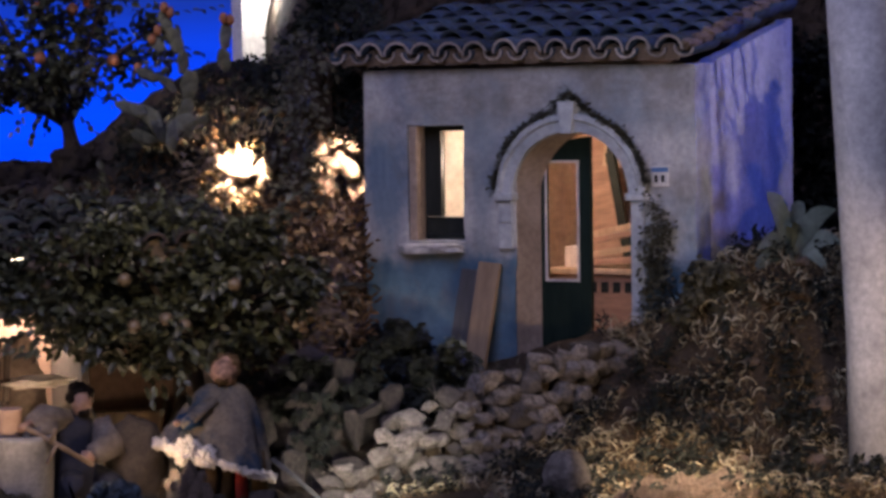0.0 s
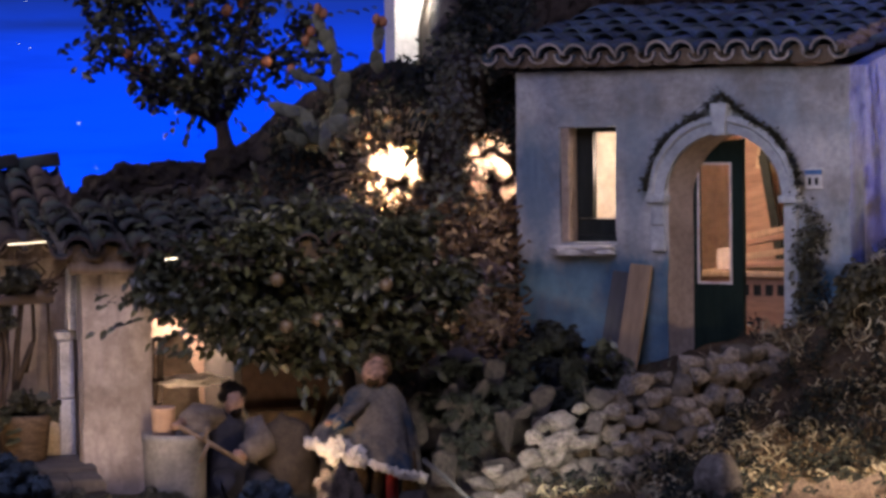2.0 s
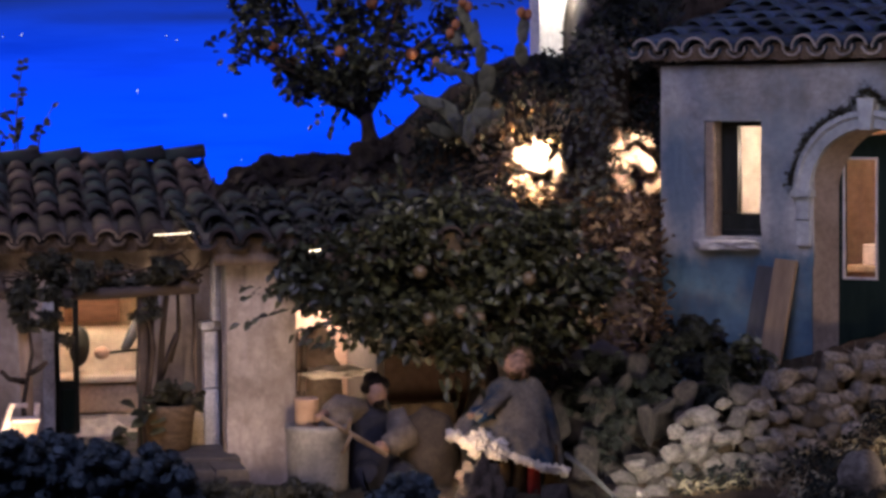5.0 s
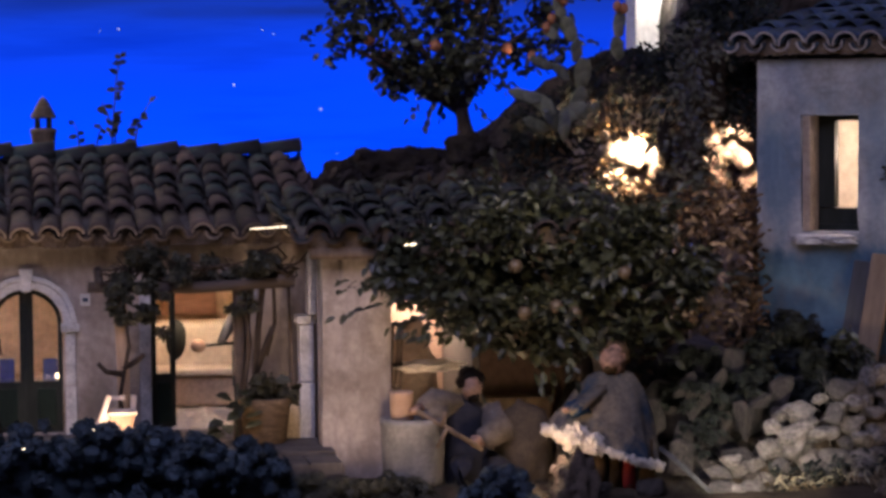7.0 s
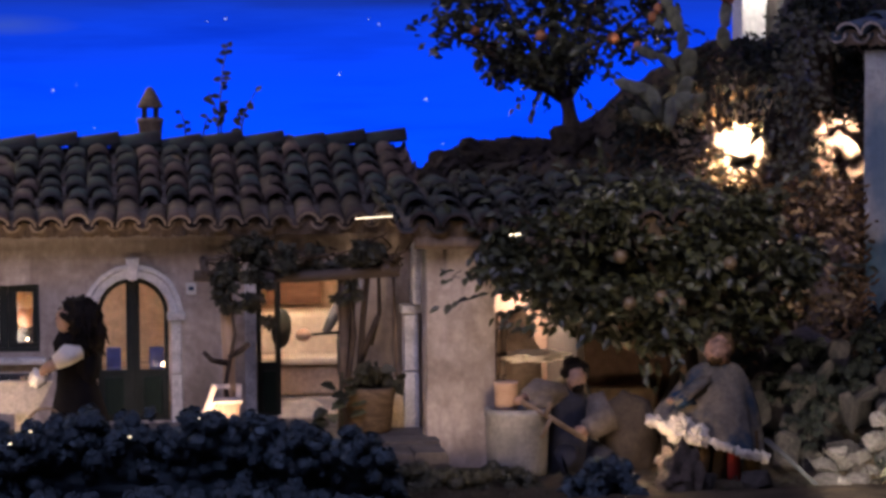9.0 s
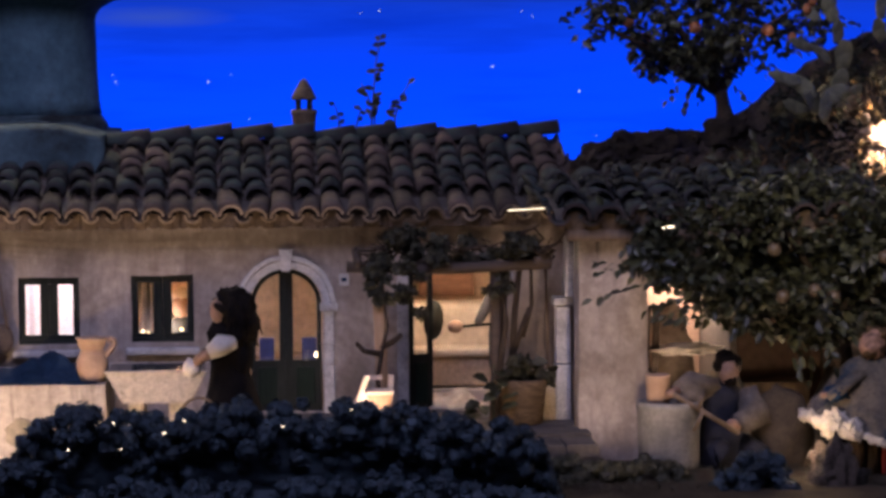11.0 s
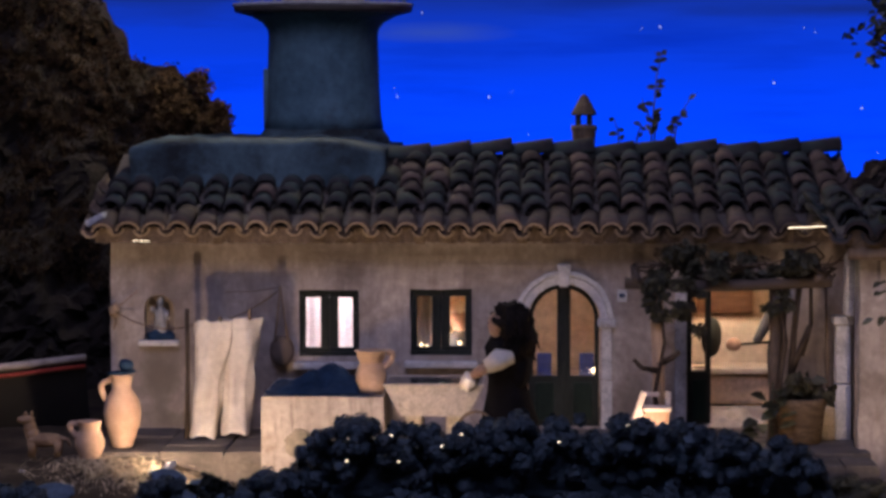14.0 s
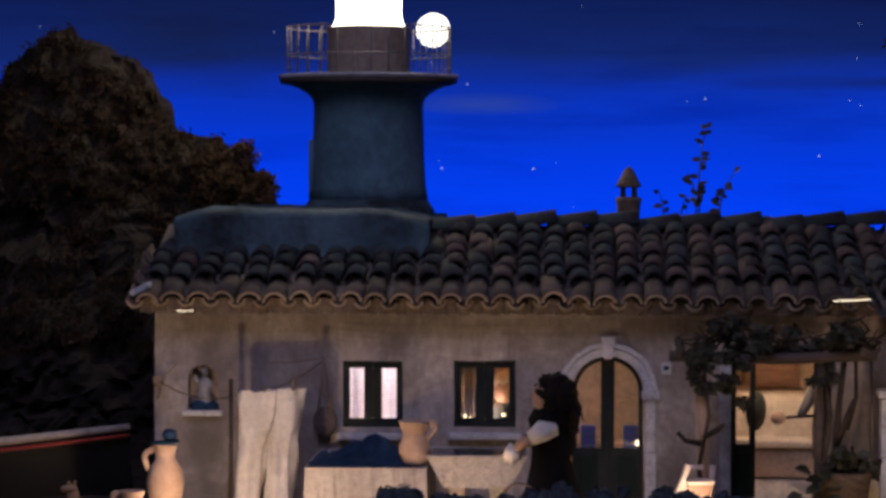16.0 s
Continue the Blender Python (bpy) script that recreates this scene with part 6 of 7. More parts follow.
def shepherd(at):
    s = Shape()
    rr = random.Random(9)
    seg, rows = 72, 26

    def cloak(a, v):
        f = 0.016 + 0.078 * v ** 0.46
        fold = 1 + v * (0.10 * math.sin(5 * a + 1.2) + 0.16 * noise.noise((math.cos(a) * 2.4, math.sin(a) * 2.4, v * 1.5)) + 0.10 * noise.noise((math.cos(a) * 7, math.sin(a) * 7, v * 5)))
        x = -0.014 * v + 1.02 * f * fold * math.cos(a)
        hem = 0.046 - 0.34 * (x + 0.014)
        z = 0.182 + (hem - 0.182) * v + 0.006 * noise.noise((a * 3, v * 6, 4)) * v
        return Vector((x, 0.62 * f * fold * math.sin(a), z))
    vs = [cloak(2 * math.pi * i / seg, j / rows) for j in range(rows + 1) for i in range(seg)]
    inner = [cloak(2 * math.pi * i / seg, j / rows) * 0.93 for j in (rows, rows - 4) for i in range(seg)]
    fs = []
    for j in range(rows + 2):
        for i in range(seg):
            k = (i + 1) % seg
            fs.append((j * seg + i, j * seg + k, (j + 1) * seg + k, (j + 1) * seg + i))
    fs.append(tuple((rows + 2) * seg + i for i in range(seg)))
    s.add(vs + inner, fs, 0, True)
    s.blob((-0.002, -0.012, 0.200), (0.023, 0.023, 0.025), 3, 0.30, 4, 6, 1)
    s.blob((0.006, 0.0, 0.209), (0.024, 0.023, 0.020), 3, 0.5, 3, 7, 3)
    s.blob((-0.008, -0.024, 0.187), (0.014, 0.012, 0.010), 2, 0.5, 3, 8, 3)
    s.tube([cloak(2 * math.pi * k / 48, 1.0) for k in range(49)], [0.005 + (0.004 if math.pi * 0.8 < 2 * math.pi * k / 48 < math.pi * 1.4 else 0.0) for k in range(49)], 8, 2, wob=0.8)
    for k in range(520):
        a = 2 * math.pi * rr.random()
        thick = 1.6 if math.pi * 0.75 < a < math.pi * 1.45 else 1.0
        p = cloak(a, 1.0) * rr.uniform(0.97, 1.03)
        r = rr.uniform(0.0022, 0.0045)
        s.blob(p + Vector((rr.uniform(-0.003, 0.003), rr.uniform(-0.004, 0.002), rr.uniform(-0.006, 0.006) * thick)), (r, r, r * 1.3), 1, 0.6, 3, k, 2, False)
    s.blob((-0.074, -0.040, 0.070), (0.024, 0.020, 0.026), 4, 0.35, 3, 31, 2, False)
    s.blob((-0.046, -0.048, 0.060), (0.020, 0.016, 0.018), 4, 0.35, 3, 32, 2, False)
    s.tube([(-0.015, -0.02, 0.150), (-0.045, -0.035, 0.138), (-0.066, -0.045, 0.126), (-0.088, -0.052, 0.120)], [0.013, 0.014, 0.013, 0.008], 14, 0, wob=0.9)
    s.blob((-0.070, -0.045, 0.122), (0.020, 0.014, 0.013), 3, 0.6, 3, 12, 5)
    s.blob((-0.094, -0.053, 0.121), (0.007, 0.006, 0.006), 2, 0.4, 3, 9, 1)
    for x, m in ((-0.060, 3), (-0.030, 3), (0.0, 3), (0.022, 4), (0.055, 3)):
        s.tube([(x, -0.01, 0.06), (x, -0.018, 0.02), (x * 1.05, -0.012, -0.03)], [0.017, 0.015, 0.013], 12, m, wob=0.4)
    return solid("shepherd_figure", s, [CLOAK, ROUGHHEAD, FLEECE, BROWNLEAF, CLOTHRED, CLOTHBLUE], "clay shepherd figure in a grey fleece-lined cloak", "figurine", at)


shepherd(pose(1.062, 4.53, -0.04))
solid("sack", Shape().blob((0, 0, 0.06), (0.048, 0.035, 0.078), 3, 0.35, 1.8, 13), surface("brown_sacking", (0.04, 0.03, 0.02), (0.10, 0.075, 0.05), 30, 200, 0.95, 0.6, 0.002), "brown sacking bundle beside the farmhand", "sack", pose(0.925, 4.62, -0.06))

# ---- house on the slope ----
H1 = pose(1.545, 5.3, 0, 0, 0, -43)
cottage = thing("cottage", H1, "small rendered cottage with arched doorway and tile roof", "house")
W1, TOP1 = 0.713, 0.684
c_holes = [rect(0.098, 0.222, 0.338, 0.572), arch_outline(0.332, 0.578, 0.012, 0.434)]
part("wall", wall_shape([(0, 0), (0, TOP1), (W1, TOP1), (W1, 0)], c_holes, 0.085, 0.0045), FACADE, cottage, "pale lime render, blue below a ragged edge")
part("wall", wall_shape([(0, 0), (0, TOP1), (0.52, TOP1 + 0.10), (0.52, 0)], [], 0.03, 0.004), LIME, cottage, "", pose(W1, 0.0852, 0, 0, 0, 90) @ Matrix.Translation((0, 0, 0)))
part("wall", wall_shape([(0, 0), (0, TOP1), (0.52, TOP1 + 0.10), (0.52, 0)], [], 0.03, 0.004), LIME, cottage, "", pose(0.03, 0.0852, 0, 0, 0, 90))
part("room_wall", Shape().box(0.03, W1 - 0.03, 0.50, 0.53, 0, TOP1 + 0.05, 0), ROSE, cottage, "warm rose-brown plaster back wall")
part("room_floor", Shape().box(0.03, W1 - 0.03, 0.0855, 0.50, 0.08, 0.10, 0), PALEWOOD, cottage)
part("room_ceiling", Shape().box(0.03, W1 - 0.03, 0.0855, 0.50, TOP1 - 0.05, TOP1 - 0.03, 0), INNER, cottage)
tiled_roof(cottage, "roof", -0.045, W1 - 0.012, 13, 6, -0.045, TOP1 + 0.02, 11, 0.095, ROOFDARK, 17, 0.027, label="low roof of old clay tiles", rim=PALERIM)
win = part("window", Shape().box(0.1, 0.22, 0.05, 0.068, 0.339, 0.352, 0.002).box(0.1, 0.22, 0.05, 0.068, 0.56, 0.571, 0.002).box(0.1, 0.112, 0.05, 0.068, 0.352, 0.56, 0.002).box(0.21, 0.22, 0.05, 0.068, 0.352, 0.56, 0.002), DARKWOOD, cottage, "dark window frame deep in the wall")
part("sash", Shape().box(0.1125, 0.150, 0.046, 0.064, 0.386, 0.56, 0.002).box(0.112, 0.21, 0.052, 0.064, 0.352, 0.385, 0.002), DARKWOOD, win)
part("sill", Shape().blob((0.149, 0.008, 0.324), (0.070, 0.036, 0.0105), 4, 0.22, 2.6, 4, 0, False, blocky=0.9), LIME, win, "worn pale stone sill")
# warm room light on the window reveal is put into its tan colour
part("reveal", Shape().box(0.0985, 0.1155, 0.003, 0.0445, 0.340, 0.570, 0.002), TANPLASTER, cottage, "plaster reveal of the window, tan for the room's warm light")
cd = part("door", Shape().box(0.335, 0.575, 0.06, 0.08, 0.1005, 0.104, 0.001), GREENWOOD, cottage, "tall dark door, one leaf standing open")
part("door_leaf", wall_shape([(0.352, 0.106), (0.352, 0.475), (0.38, 0.52), (0.415, 0.54), (0.468, 0.545), (0.468, 0.106)], [rect(0.373, 0.444, 0.258, 0.497)], 0.014), GREENWOOD, cd, "dark green door leaf with a tall pane", Matrix.Translation((0, 0.062, 0)))
# bead in pale stone colour, which paints the bright lit edge
part("bead", wall_shape(rect(0.372, 0.445, 0.257, 0.498), [rect(0.3765, 0.4405, 0.2615, 0.4935)], 0.004), STONEWHITE, cd, "thin glazing bead, pale to imitate its lit edge", Matrix.Translation((0, 0.0575, 0)))
part("post", Shape().box(0.336, 0.351, 0.058, 0.078, 0.106, 0.475, 0.002), GREENWOOD, cd, "dark door post")
arch_surround(cottage, 0.332, 0.578, 0.02, 0.434, 0.034, 0.014, BLUELIME, 0.058, jamb_mat=BLUELIME, left_foot=0.325)
verge = part("verge", Shape().box(W1 - 0.012, W1 - 0.004, -0.03, 0.50, TOP1 + 0.022, TOP1 + 0.032, 0.002, at=Matrix.Translation((0, -0.04, TOP1 + 0.03)) @ Matrix.Rotation(math.atan(0.194), 4, "X") @ Matrix.Translation((0, 0.04, -TOP1 - 0.03))), MORTAR, cottage, "brown mortar verge of the roof")
for i in range(9):
    v = -0.035 + 0.062 * i
    part("mortar_lump", Shape().blob((W1 - 0.006, v + 0.03, TOP1 + 0.030 + (v + 0.075) * 0.194), (0.014, 0.036, 0.011), 3, 0.3, 2.5, i, 0, False, blocky=0.5), MORTAR, verge)
vs, fs = [], []
outer = arch_outline(0.333, 0.577, 0.02, 0.434, 24)
for k in range(7):
    w = k / 6
    for x, z in outer:
        side = min(1.0, max(0.0, (0.50 - x) / 0.16))
        vs.append((x + 0.030 * w * side + 0.002 * noise.noise((x * 30, w * 3, z * 20)), 0.002 + 0.056 * w, z - 0.012 * w * min(1.0, max(0.0, (z - 0.40) / 0.1)) * side))
n = len(outer)
for k in range(6):
    for i in range(n - 1):
        fs.append((k * n + i, k * n + i + 1, (k + 1) * n + i + 1, (k + 1) * n + i))
# tan colour also holds the inside lamp's warmth on the doorway
part("reveal", Shape().add(vs, fs, 0, True), TANPLASTER, cottage, "plaster reveal of the doorway, tan for the room's warm light")
plq = thing("wall_plaque", H1 @ pose(0.641, -0.001, 0.468), "white enamel wall plaque with a blue band", "plaque")
part("plate", Shape().box(-0.018, 0.018, -0.004, 0.0, -0.02, 0.02, 0.001), STONEWHITE, plq)
part("band", Shape().box(-0.017, 0.017, -0.0055, -0.0042, 0.008, 0.017, 0), surface("blue_enamel", (0.05, 0.12, 0.3), (0.08, 0.18, 0.4), 20, 90, 0.3, 0.1, 0.001), plq, "blue band")
for x in (-0.008, 0.006):
    part("bar", Shape().box(x - 0.003, x + 0.003, -0.0055, -0.0042, -0.012, 0.002, 0), CLOTHBLACK, plq, "dark unreadable mark")
for u, w, h, lean in ((0.235, 0.036, 0.26, 10), (0.282, 0.046, 0.275, 9)):
    solid("plank", Shape().box(-w / 2, w / 2, -0.007, 0.007, 0, h, 0.002), WOOD if w > 0.04 else GREYWOOD, "weathered plank leaning against the cottage wall", "plank", H1 @ pose(u - 0.02, -0.065 - (0.01 if w > 0.04 else 0), 0.03, -13, lean * 0.5, 0), group="leaning planks")
tbl = thing("workbench", H1 @ pose(0.43, 0.24, 0.10), "warm wooden workbench with stacked boards inside the cottage", "workbench")
part("top", Shape().box(-0.13, 0.14, -0.005, 0.16, 0.160, 0.172, 0.002), PALEWOOD, tbl, "pale wooden bench top")
part("front", Shape().box(-0.128, 0.138, 0.006, 0.016, 0.0, 0.159, 0.002), REDWOOD, tbl)
for x in (-0.032, -0.006, 0.02, 0.046):
    part("slot", Shape().box(x - 0.008, x + 0.008, 0.0045, 0.006, 0.122, 0.144, 0), DARKWOOD, tbl, "dark slot")
for k, (z, ry, c) in enumerate(((0.186, -3, REDWOOD), (0.206, -9, PALEWOOD), (0.236, -11, REDWOOD), (0.250, -12, PALEWOOD))):
    part("board", Shape().box(-0.05, 0.13, 0.01 + 0.012 * k, 0.07 + 0.012 * k, -0.006, 0.006, 0.0015), c, tbl, "", pose(0, 0, z, 0, ry, 0))
part("block", Shape().box(-0.105, -0.062, 0.03, 0.08, 0.1725, 0.215, 0.003), PALEPAINT, tbl, "pale wooden block")
pic = thing("picture", H1 @ pose(0.366, 0.45, 0.505, 0, 8, 0), "small dark framed picture on a leaning board", "picture")
part("frame", Shape().box(-0.02, 0.02, -0.006, 0.0, -0.030, 0.030, 0.001), PALEWOOD, pic)
part("print", Shape().box(-0.013, 0.013, -0.0075, -0.006, -0.022, 0.022, 0), DARKWOOD, pic, "faded dark print")
solid("ladder_board", Shape().box(-0.045, 0.045, -0.006, 0.006, 0, 0.46, 0.002), REDWOOD, "broad reddish board leaning inside the cottage", "board", H1 @ pose(0.385, 0.40, 0.10, -9, -11, 0))
solid("ladder_board", Shape().box(-0.010, 0.010, -0.006, 0.006, 0, 0.42, 0.002), DARKWOOD, "narrow dark board leaning inside the cottage", "board", H1 @ pose(0.455, 0.39, 0.10, -7, -13, 0))

# ---- dry stone wall, rocks, grass ----
rocks = [Shape().rubble(k + 3, 18, 0.85).mesh("stone", PALEROCK) for k in range(12)]
drywall = thing("dry_stone_wall", (0, 0, 0), "low dry wall of grey rubble stones climbing the slope", "wall")
rnd = random.Random(77)
WALL_TOP = [(-0.03, -0.03), (0.0, -0.01), (0.22, 0.073), (0.42, 0.115), (0.68, 0.155), (0.86, 0.164), (1.0, 0.150)]
WALL_FOOT = [(-0.03, -0.10), (0.0, -0.09), (0.17, -0.08), (0.40, -0.06), (0.50, -0.02), (0.65, 0.0), (0.75, 0.03), (0.86, 0.08), (1.0, 0.12)]
for course in range(6):
    n = 24
    for i in range(n):
        u = (i + (0.5 if course % 2 else 0.0) + rnd.uniform(-0.25, 0.25)) / n
        x, y = 1.225 + 0.70 * u, 4.39 + 0.36 * u
        r = rnd.choice((0.015, 0.018, 0.021, 0.026)) * rnd.uniform(0.9, 1.1)
        z = ridge_at(WALL_TOP, u) - 0.018 - course * 0.029 + rnd.uniform(-0.008, 0.008)
        if z < ridge_at(WALL_FOOT, u) - 0.004 or course == 0 and rnd.random() < 0.12:
            continue
        part("stone", rnd.choice(rocks), None, drywall, "", pose(x + rnd.uniform(-0.01, 0.01), y + 0.05 - course * 0.012 + rnd.uniform(-0.012, 0.012), z, rnd.uniform(-25, 25), rnd.uniform(-25, 25), rnd.uniform(0, 360)) @ Matrix.Diagonal((r * rnd.uniform(1.0, 1.4), r * rnd.uniform(0.9, 1.2), r * rnd.uniform(0.75, 1.05), 1)))
core = Shape()
for i in range(12):
    u = (i + 0.5) / 12
    a, b = ridge_at(WALL_TOP, u), ridge_at(WALL_FOOT, u)
    core.blob((1.225 + 0.70 * u, 4.465 + 0.36 * u, (a + b) / 2 - 0.045), (0.045, 0.03, (a - b) / 2), 2, 0.3, 2, i)
part("core", core, SOIL, drywall, "dark earth packed behind the stones")
crags = [Shape().rubble(60 + k, 9, 1.1).mesh("rock", surface("tan_crag", (0.013, 0.012, 0.012), (0.105, 0.086, 0.076), 2.0, 14, 0.95, 0.8, 0.012, (0.02, 0.019, 0.016), (0.47, 0.58))) for k in range(1)]
crags += [Shape().rubble(60 + k, 9, 1.1).mesh("rock", crags[0].materials[0]) for k in range(1, 5)]
dark_rocks = [Shape().blob((0, 0, 0), (1, 1, 1), 4, 0.55, 2.2, 20 + k, 0, False, blocky=0.4).mesh("rock", NEARROCK) for k in range(5)]
for x, y, r in ((1.22, 4.62, 0.035), (1.30, 4.70, 0.04), (1.16, 4.75, 0.05), (1.38, 4.66, 0.03), (1.25, 4.85, 0.06), (1.42, 4.85, 0.06), (1.33, 5.0, 0.08), (1.15, 4.95, 0.08), (1.20, 4.90, 0.05), (1.34, 4.90, 0.06), (1.28, 4.78, 0.045), (1.48, 4.95, 0.06), (1.05, 4.80, 0.05), (1.28, 4.50, 0.035), (1.0, 4.42, 0.035), (1.10, 4.40, 0.03)):
    ob = part("rock", rnd.choice(crags), None, None, "", pose(x, y, ground_z(x, y) + r * 0.5, rnd.uniform(0, 360), rnd.uniform(0, 30), rnd.uniform(0, 360)) @ Matrix.Diagonal((r, r, r * 1.4, 1)))
    tagged(ob, "rough tawny rock on the slope", "rock", "slope rocks")
for x, y, z, rx, ry, rz, sx, sy, sz in ((1.272, 4.68, 0.085, 8, 38, 15, 0.016, 0.018, 0.050), (1.240, 4.655, 0.055, -6, 24, 40, 0.020, 0.018, 0.040), (1.215, 4.63, 0.005, 10, 14, 70, 0.022, 0.020, 0.036), (1.292, 4.66, 0.05, 4, -18, 20, 0.013, 0.016, 0.042), (1.252, 4.63, 0.01, 4, 30, 55, 0.015, 0.016, 0.034), (1.225, 4.67, 0.095, 0, 50, 30, 0.012, 0.014, 0.034), (1.318, 4.60, 0.035, 5, -16, 25, 0.016, 0.018, 0.046), (1.345, 4.63, 0.06, 4, 58, 10, 0.012, 0.016, 0.036),
                                         (1.388, 4.62, 0.03, -5, -24, 60, 0.017, 0.016, 0.036), (1.185, 4.57, -0.02, 0, 12, 10, 0.03, 0.022, 0.034), (1.335, 4.74, 0.12, 6, 20, 80, 0.024, 0.022, 0.036), (1.42, 4.70, 0.075, 0, -20, 30, 0.022, 0.02, 0.032), (1.29, 4.56, -0.035, 0, 5, 0, 0.03, 0.02, 0.03), (1.16, 4.70, 0.03, 0, -12, 0, 0.034, 0.026, 0.045)):
    ob = part("rock", rnd.choice(crags), None, None, "", pose(x, y, z, rx, ry, rz) @ Matrix.Diagonal((sx * 1.15, sy, sz * 0.95, 1)))
    tagged(ob, "jagged tan rock slab beside the dry wall", "rock", "jagged rocks")
for x, y, r in ((1.70, 4.10, 0.048), (1.76, 4.09, 0.044), (1.645, 4.08, 0.036), (1.735, 4.15, 0.036), (1.815, 4.12, 0.036)):
    ob = part("rock", dark_rocks[int(x * 100) % 5], None, None, "", pose(x, y, ground_z(x, y), 10, 15, 300 * x) @ Matrix.Diagonal((r * 1.4, r, r * 0.8, 1)))
    tagged(ob, "low tan rock among dry grass", "rock", "slope rocks")
ob = part("rock", rocks[2], None, None, "", pose(1.582, 4.22, -0.012, 20, 10, 40) @ Matrix.Diagonal((0.050, 0.045, 0.052, 1)))
tagged(ob, "pale grey boulder among dry grass", "rock")


def tufts(n, region, length, seed, lift=1.0):
    """Curly dry blades, each a bent strip of three faces."""
    rr = random.Random(seed)
    s = Shape()
    for _ in range(n):
        x, y = region(rr)
        p = Vector((x, y, ground_z(x, y) - 0.002 + rr.uniform(0, 0.012)))
        a = rr.uniform(0, 2 * math.pi)
        d = Vector((math.cos(a), math.sin(a), lift * rr.uniform(0.2, 1.2))).normalized()
        k = length * rr.uniform(0.5, 1.3)
        w = Vector((-math.sin(a), math.cos(a), 0)) * length * (0.03 + 0.035 * rr.random())
        bend = Vector((rr.uniform(-1, 1), rr.uniform(-1, 1), rr.uniform(-1.3, 0.2))) * 1.0
        vs = []
        for u in (0, 0.4, 0.75, 1.0):
            c = p + d * (k * u) + bend * (k * u * u)
            vs += [c - w * (1.05 - u), c + w * (1.05 - u)]
        s.add(vs, [(0, 1, 3, 2), (2, 3, 5, 4), (4, 5, 7, 6)], 0, False)
    return s


def slope_region(rr):
    while True:
        x, y = rr.uniform(1.30, 2.7), rr.uniform(4.05, 5.15)
        front, side = (x - 1.545) * 0.682 + (y - 5.3) * 0.731, (x - 2.065) * 0.731 - (y - 4.815) * 0.682
        if x < 1.47 and y < 4.42:
            continue
        if (y < 4.395 + 0.50 * (x - 1.235) or x > 1.90) and (front < -0.02 or side > 0.02):
            return x, y


def patchy(lo, shift):
    """The slope, but only where a noise lies above lo: clumps with bare gaps."""
    def region(rr):
        while True:
            x, y = slope_region(rr)
            if noise.noise((x * 11 + shift, y * 11, shift)) + 0.5 * noise.noise((x * 27, y * 27, shift)) > lo:
                return x, y
    return region


def curls(n, region, radius, seed):
    """Curled strands: thin three-sided tubes along part of a coil."""
    rr = random.Random(seed)
    s = Shape()
    for _ in range(n):
        x, y = region(rr)
        c = Vector((x, y, ground_z(x, y) + rr.uniform(0.002, 0.022)))
        a = Vector((rr.gauss(0, 1), rr.gauss(0, 1), rr.gauss(0, 1))).normalized()
        b = a.cross(Vector((rr.gauss(0, 1), rr.gauss(0, 1), rr.gauss(0, 1)))).normalized()
        k, turn, start = radius * rr.uniform(0.5, 1.4), rr.uniform(1.6, 4.6), rr.uniform(0, 6.28)
        pts = [c + (a * math.cos(start + turn * i / 6) + b * math.sin(start + turn * i / 6)) * k * (1 + 0.12 * i) for i in range(7)]
        s.tube(pts, [0.0007, 0.0013, 0.0016, 0.0017, 0.0015, 0.0011, 0.0005], 3)
    return s


solid("dry_grass", tufts(27000, patchy(-0.32, 3.0), 0.030, 3), MOSS, "curly dry brown grass covering the slope", "grass", kind="stuff")
LICHEN = surface("pale_lichen", (0.20, 0.18, 0.11), (0.50, 0.46, 0.32), 12, 160, 1.0, 0.4, 0.001, vary=0.6, island=True)
solid("lichen", curls(3000, patchy(-0.05, 3.0), 0.0095, 13), LICHEN, "pale curly lichen strands among the grass", "lichen", kind="stuff")
under = Shape()
rnd = random.Random(17)
spot = patchy(0.10, 8.0)
for _ in range(11000):
    x, y = spot(rnd)
    under.leaf((x, y, ground_z(x, y) + 0.042 * rnd.random() ** 1.4), (rnd.uniform(-1, 1), rnd.uniform(-1, 0.4), rnd.uniform(-0.2, 1)), (rnd.uniform(-1, 1), -0.6, 1), rnd.uniform(0.010, 0.02), rnd.uniform(0.005, 0.009))
solid("undergrowth", under, DARKLEAF, "dark leafy undergrowth in clumps on the slope", "undergrowth", kind="stuff")
clod = Shape()
for k in range(46):
    x, y = slope_region(rnd)
    r = rnd.uniform(0.008, 0.02)
    clod.blob((x, y, ground_z(x, y) + 0.3 * r), (r * 1.4, r * 1.1, r * 0.8), 2, 0.4, 2.2, k, 0, False)
solid("clods", clod, NEARROCK, "small clods and stones on the slope", "stones", kind="stuff")
solid("scrub", tufts(2600, lambda rr: (rr.uniform(1.1, 1.75), rr.uniform(4.75, 5.15)), 0.03, 4), VINE, "dark scrub at the foot of the cottage", "scrub", kind="stuff")
solid("straw_litter", tufts(1800, lambda rr: (rr.gauss(-0.62, 0.09), rr.gauss(4.50, 0.06)), 0.03, 5, 0.4), STRAW, "scattered straw in front of the farmhouse", "straw", kind="stuff")
solid("leaf_litter", tufts(2200, lambda rr: (rr.uniform(0.5, 1.2), rr.uniform(4.35, 4.62)), 0.022, 6, 0.5), VINE, "dark litter on the ground before the stable", "litter", kind="stuff")
bushes = Shape()
